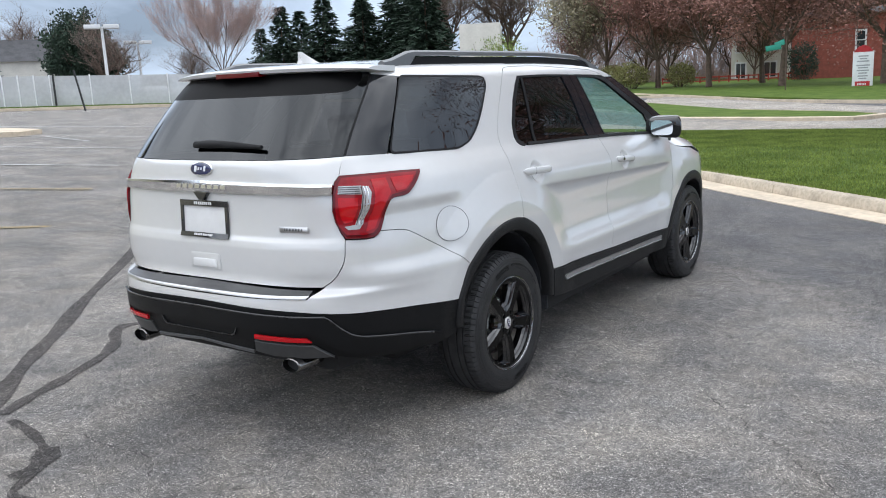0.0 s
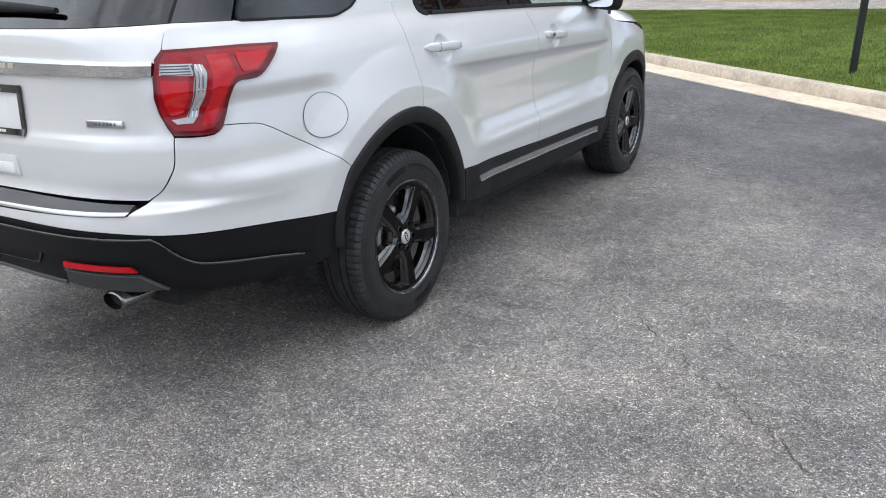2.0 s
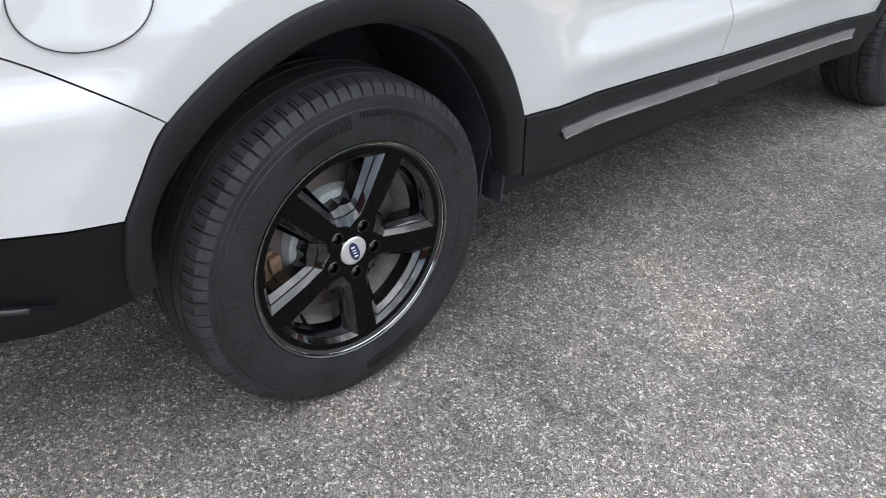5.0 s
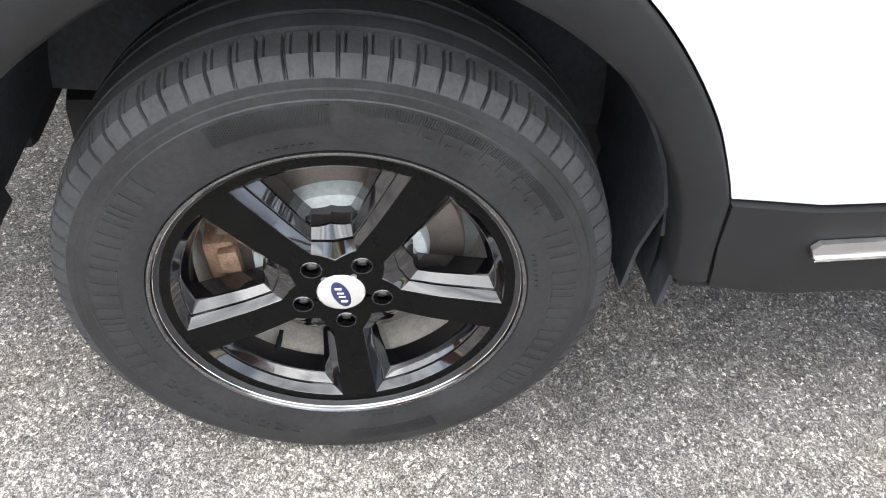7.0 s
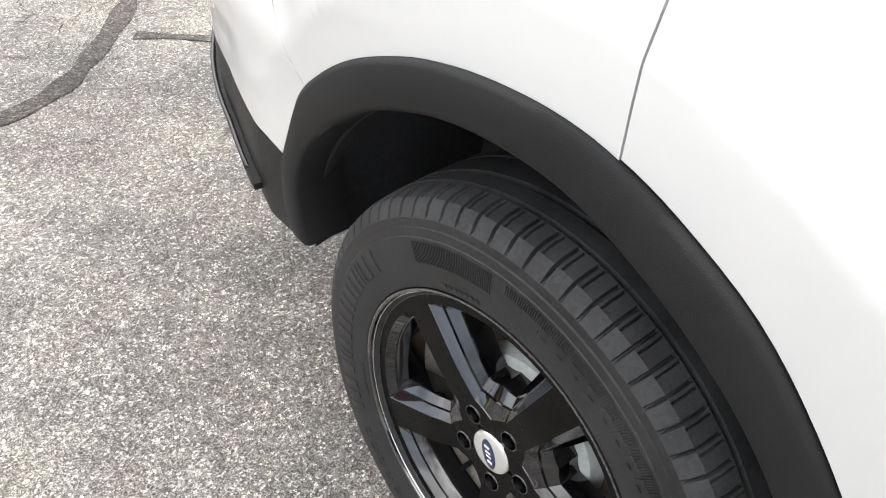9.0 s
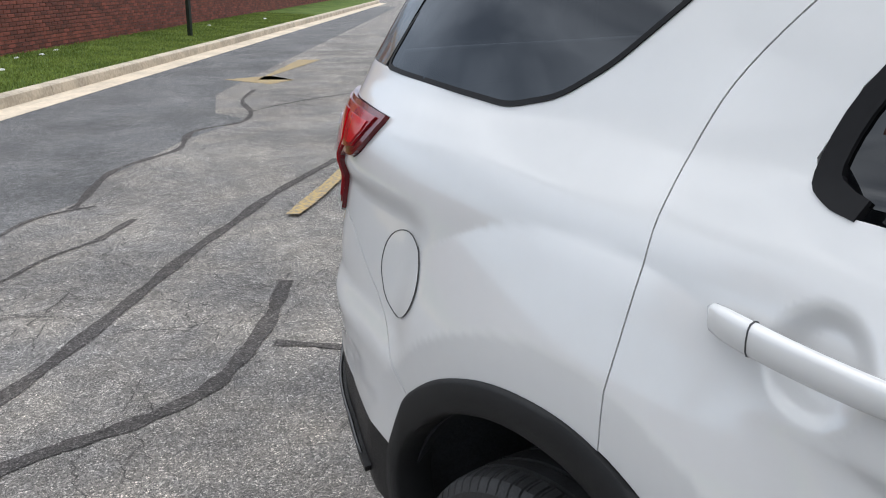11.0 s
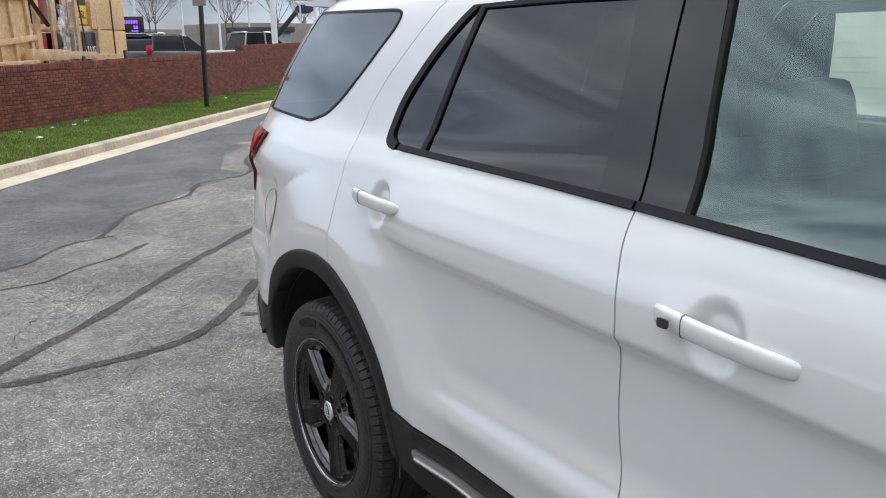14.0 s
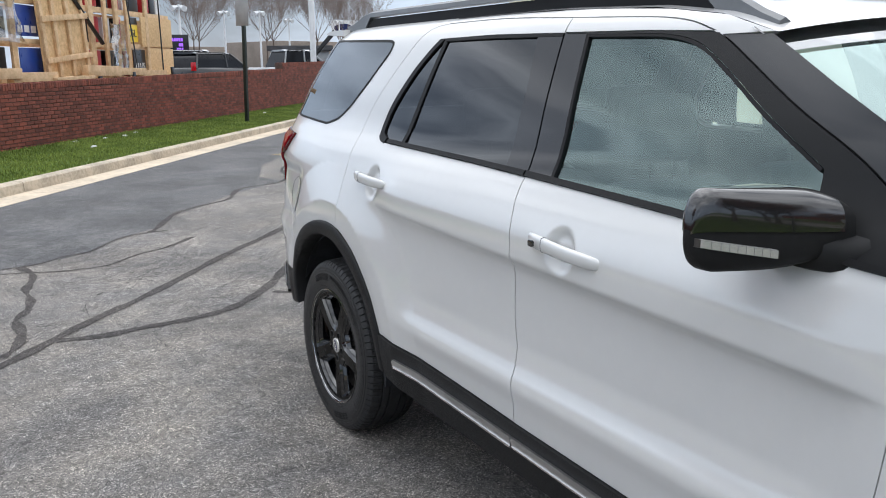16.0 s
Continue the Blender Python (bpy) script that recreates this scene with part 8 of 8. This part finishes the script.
# ---- parked cars in the yard ----
def parked(label, at_, turn, paint, long=4.5, wide=1.8, high=1.62, tall_back=True, name="parked_car"):
    """A simple whole car: body, glasshouse, wheels and lamps; x is its length, nose at +x."""
    root = tagged(new(name), label, "car", "cars parked in the yard")
    root.matrix_basis = pose(*at_, 0, 0, turn)
    h, w2 = high, wide / 2
    rings = []
    for x, z0, z1, k in ((-long / 2, 0.45, 0.95, 0.82), (-long / 2 + 0.12, 0.30, 1.02, 0.95), (-long * 0.25, 0.25, 1.02, 1.0), (long * 0.15, 0.25, 1.0, 1.0), (long * 0.36, 0.28, 0.92, 0.97), (long / 2 - 0.12, 0.32, 0.82, 0.9), (long / 2, 0.42, 0.70, 0.75)):
        rings.append([(x, s_ * w2 * k * c, z) for s_, c, z in ((-1, 0.92, z0), (1, 0.92, z0), (1, 1.0, z0 + 0.25), (1, 0.97, z1 - 0.08), (1, 0.88, z1), (-1, 0.88, z1), (-1, 0.97, z1 - 0.08), (-1, 1.0, z0 + 0.25))])
    loft("body", rings, paint, root, sharp=50)
    back = -long / 2 + (0.18 if tall_back else 1.3)
    rings = []
    for z, x0, x1, k in ((0.98, back, long * 0.24, 0.86), (1.30, back + 0.12, long * 0.12, 0.80), (h - 0.10, back + 0.32, long * 0.02, 0.70), (h, back + 0.5, -long * 0.04, 0.60)):
        rings.append([(x0, -w2 * k, z), (x1, -w2 * k, z), (x1, w2 * k, z), (x0, w2 * k, z)])
    loft("glasshouse", rings, CARGLASS, root, "dark glasshouse", sharp=30)
    rings = [[(x, y * w2 * 0.72, h - 0.07 + dz) for y, dz in ((-1, 0), (-0.6, 0.07), (0.6, 0.07), (1, 0), (0, -0.02))] for x in (back + 0.26, back + 0.6, -long * 0.05, long * 0.04)]
    loft("roof", rings, paint, root, sharp=40)
    for s_ in (-1, 1):
        for xa, xb in ((back + 0.10, back + 0.34), (-0.25, -0.20), (long * 0.21, long * 0.02)):
            bm = bmesh.new()
            tube(bm, (xa, s_ * w2 * 0.87, 0.99), (xb, s_ * w2 * 0.70, h - 0.06), 0.05, 0.04, 5)
            part("pillar", bm, paint, root)
        boxed("tail_light", (-long / 2 + 0.02, s_ * w2 * 0.82 if s_ > 0 else -w2 * 0.95, 0.90 if high > 1.6 else 0.76), (-long / 2 + 0.20, w2 * 0.95 if s_ > 0 else -w2 * 0.82, 1.22 if high > 1.6 and tall_back else 0.90), REDLENS2, root, "", 0.02)
        for x in (-long * 0.30, long * 0.32):
            wheel_ = lathe("wheel", [(-0.1, 0.1), (-0.11, 0.30), (-0.08, 0.34), (0.08, 0.34), (0.11, 0.30), (0.09, 0.2), (0.10, 0.0)], RUBBER, root, "", 20)
            wheel_.matrix_basis = pose(x, s_ * (w2 - 0.12), 0.34, 0, 0, 90 if s_ > 0 else -90)
    return root


parked("black small sport utility car parked beyond the wall", (-7.45, -31.5, 0.545), 212, CARBLACK)
parked("red car parked behind the black one", (-9.6, -38.5, yard_level(15.4)), 188, CARRED, 4.6, 1.8, 1.5)
parked("grey pickup truck parked in the yard", (-13.0, -36.5, 0.533), 190, CARGREY, 5.6, 1.95, 1.85, False)
parked("white van parked far in the yard", (-10.0, -43.5, yard_level(18.1)), 185, POLEWHITE, 5.0, 1.9, 1.9)
for x, y in ((-43.4, 20.6), (-41.0, 24.2), (-38.6, 27.6)):
    parked("white car parked behind the screened fence", (x, y, float(terrain(x, y))), 328, POLEWHITE, 4.4, 1.85, 1.6)
boom = tagged(boxed("ramp_boom", (-0.1, -0.08, 0), (0.1, 0.08, 2.2), SIGNBLACK, None, "", 0.02), "dark raised ramp on the truck bed", "ramp")
boom.matrix_basis = pose(-12.6, -34.9, 1.55, 0, 42, 150)
shed = tagged(new("shed"), "low grey shed with a flat dark roof", "shed")
shed.matrix_basis = pose(-14.6, -40.0, 0.75, 0, 0, 158)
boxed("wall", (-1.3, -1, 0), (1.3, 1, 1.65), GREYMETAL, shed, "", 0.02)
boxed("roof", (-1.9, -1.3, 1.65), (1.5, 1.3, 1.9), ROOFGREY, shed, "", 0.02)
boxed("door", (0.3, 0.98, 0.1), (0.9, 1.03, 1.5), SIGNBLACK, shed)
boxed("notice", (-0.9, 0.98, 0.9), (-0.4, 1.03, 1.3), POLEWHITE, shed)
for k, (x, y, top) in enumerate(((-11.8, -55.1, 5.7), (-17.4, -64.0, 6.0), (-21.6, -67.9, 6.3), (-27.4, -76.5, 6.2), (-36.0, -84.0, 6.6))):
    lp = tagged(new("lamp_post"), "white lot lamp post with four small heads", "lamp post", "yard lamps")
    lp.matrix_basis = pose(x, y, 1.2, 0, 0, 25)
    bm = bmesh.new()
    tube(bm, (0, 0, 0), (0, 0, top - 1.2), 0.10, 0.07, 8)
    part("pole", bm, POLEWHITE, lp)
    for i in range(4):
        a = math.pi / 2 * i
        bm = bmesh.new()
        tube(bm, (0.1 * math.cos(a), 0.1 * math.sin(a), top - 1.35), (0.55 * math.cos(a), 0.55 * math.sin(a), top - 1.50), 0.07, 0.19, 8)
        part("head", bm, POLEWHITE, lp)
lit = tagged(new("message_sign"), "dark electronic message sign with lit purple text", "sign")
lit.matrix_basis = pose(-9.2, -45.5, 0.9, 0, 0, -17) @ Matrix.Scale(0.62, 4)
boxed("cabinet", (-1.1, -0.2, 2.3), (0.75, 0.2, 4.0), SIGNBLACK, lit, "", 0.02)
boxed("leg", (-0.4, -0.15, -1.0), (0.0, 0.15, 2.3), GREYMETAL, lit)
for z, n_ in ((3.55, 6), (3.1, 2), (2.7, 3)):
    for i in range(n_):
        boxed("text_bar", (-0.6 + 0.2 * i, 0.2, z - 0.14), (-0.45 + 0.2 * i, 0.215, z + 0.14), PURPLE, lit)
hoard = tagged(new("pylon_sign"), "white pylon sign with a blue oval far off", "sign")
hoard.matrix_basis = pose(-42.4, -97.3, 0, 0, 0, -24)
boxed("panel", (-1.5, -0.2, 5.4), (1.5, 0.2, 7.3), POLEWHITE, hoard, "", 0.02)
boxed("leg", (-0.2, -0.15, 1), (0.2, 0.15, 5.4), GREYMETAL, hoard)
loft("oval", [ellipse_ring((0, y, 6.35), 1.15, 0.55, (1, 0, 0), (0, 0, 1), 28) for y in (0.2, 0.24)], BADGEBLUE, hoard)
for k, (x, y, h, s_) in enumerate(((-15.0, -64.6, 7.0, 71), (-24.1, -72.3, 8.0, 72), (-31.7, -80.1, 9.0, 73), (-48.7, -105.4, 10.0, 74), (-27.0, -82.0, 9.0, 75), (-20.5, -84, 9, 76), (-38, -88, 9.5, 77))):
    tree("bare tree at the back of the yard", (x, y, 1.8), h, s_, TWIG, None, 0, 5, thick=0.008, wide=0.30, fork=0.26)
store = tagged(boxed("store_building", (-30, 0, 0), (8, 9, 2.7), BROWNWALL, None, "", 0.05), "long dull brown low store building far behind the yard", "building")
store.matrix_basis = pose(-22, -110, 1.4, 0, 0, 10)
store2 = tagged(boxed("store_building", (-12, 0, 0), (10, 9, 2.6), BROWNWALL, None, "", 0.05), "low brown building far behind the yard", "building")
store2.matrix_basis = pose(-34, -92, 1.6, 0, 0, 20)

# ---- building across the lot with cream siding ----
siding = tagged(new("siding_building"), "building with cream lap siding across the lot", "building")
boxed("wall", (-12.5, -13.0, 0), (-9.06, 0.6, 4.2), CREAM, siding)
for k in range(20):
    boxed("siding_board", (-9.06, -13.0, 0.2 * k + 0.1), (-9.03, 0.6, 0.2 * k + 0.296), CREAM, siding, "", 0, None)
boxed("corner_trim", (-9.06, 0.5, 0), (-9.0, 0.66, 4.2), POLEWHITE, siding)
boxed("door", (-9.04, -6.9, 0), (-9.0, -5.9, 2.1), CREAM, siding)
boxed("roof", (-12.9, -13.4, 4.2), (-8.7, 1.0, 4.45), ROOFGREY, siding, "", 0.03)
# yellow arrow paint on the lot
for outline in ([(-2.70, -11.45), (-3.05, -10.55), (-3.55, -10.85), (-3.10, -11.15), (-4.9, -13.6), (-5.25, -13.4), (-3.45, -11.5)],):
    patch("painted_arrow", outline, YELLOW, 0.006, 0.002, "worn yellow arrow painted on the asphalt", "road mark", "")
ribbon("bay_line", [(-0.43, -4.06), (-1.0, -4.66), (-1.55, -5.28), (-2.5, -6.3)], 0.10, YELLOW, 0.004, "worn yellow parking bay line", "road mark")
# ---- bricks of the wall: those nearest as pieces, the rest joined ----
def brick_mesh(w_, h_, d):
    bm = bmesh.new()
    block(bm, (0, 0, 0), (w_, d, h_))
    bmesh.ops.bevel(bm, geom=[e for e in bm.edges if all(v.co.y > d / 2 for v in e.verts)], offset=0.004, segments=1, affect="EDGES")
    me = bpy.data.meshes.new("brick")
    bm.to_mesh(me)
    bm.free()
    me.materials.append(BRICK)
    return me


BRICK_FRAME = Matrix(((float(ALONG[0]), float(-ACROSS[0]), 0, 0), (float(ALONG[1]), float(-ACROSS[1]), 0, 0), (0, 0, 1, 0), (0, 0, 0, 1)))
shared = brick_mesh(0.205, 0.057, 0.014)
COURSE, STEP = 0.068, 0.215
rnd = random.Random(2)
verts, faces = [], []
count, row, z = 0, 0, 0.14
while z < wall_top(WALL_HI) - 0.12:
    a = WALL_LO + (row % 2) * STEP / 2
    while a < WALL_HI - 0.25:
        if z < wall_top(a) - 0.135:
            near = 9.5 < a < 14.6 and z > 0.5
            p = behind(a, 8.612 - rnd.uniform(0, 0.004))
            if near and count < 300:
                ob = new("brick", shared)
                ob.parent = wall
                ob.matrix_basis = Matrix.Translation((p[0], p[1], z)) @ BRICK_FRAME
                count += 1
            else:
                k = len(verts)
                for da in (0.0, 0.205):
                    for dn, dz in ((0, 0), (0.013, 0.002), (0.013, 0.055), (0, 0.057)):
                        q = behind(a + da, 8.612 - dn)
                        verts.append((*q, z + dz))
                faces += [(k, k + 4, k + 5, k + 1), (k + 1, k + 5, k + 6, k + 2), (k + 2, k + 6, k + 7, k + 3), (k, k + 1, k + 2, k + 3), (k + 4, k + 7, k + 6, k + 5)]
        a += STEP
    row, z = row + 1, z + COURSE
tagged(made("brick_courses", verts, faces, BRICK_ISLAND, wall, smooth=False), "remaining red-brown bricks", kind="stuff")
# soldier course on top
verts, faces, a = [], [], WALL_LO
while a < WALL_HI - 0.08:
    k, zt = len(verts), wall_top(a) + rnd.uniform(-0.003, 0.003)
    for da in (0.0, 0.060):
        for n, z in ((8.60, zt - 0.115), (8.592, zt - 0.105), (8.592, zt - 0.006), (8.60, zt), (8.87, zt), (8.87, zt - 0.115)):
            verts.append((*behind(a + da, n), z))
    for i in range(5):
        faces.append((k + i, k + 6 + i, k + 7 + i, k + 1 + i))
    faces += [tuple(k + i for i in range(6)), tuple(k + 11 - i for i in range(6))]
    a += 0.071
tagged(made("brick_coping", verts, faces, BRICK_ISLAND, wall, smooth=False), "upright bricks along the top", kind="stuff")
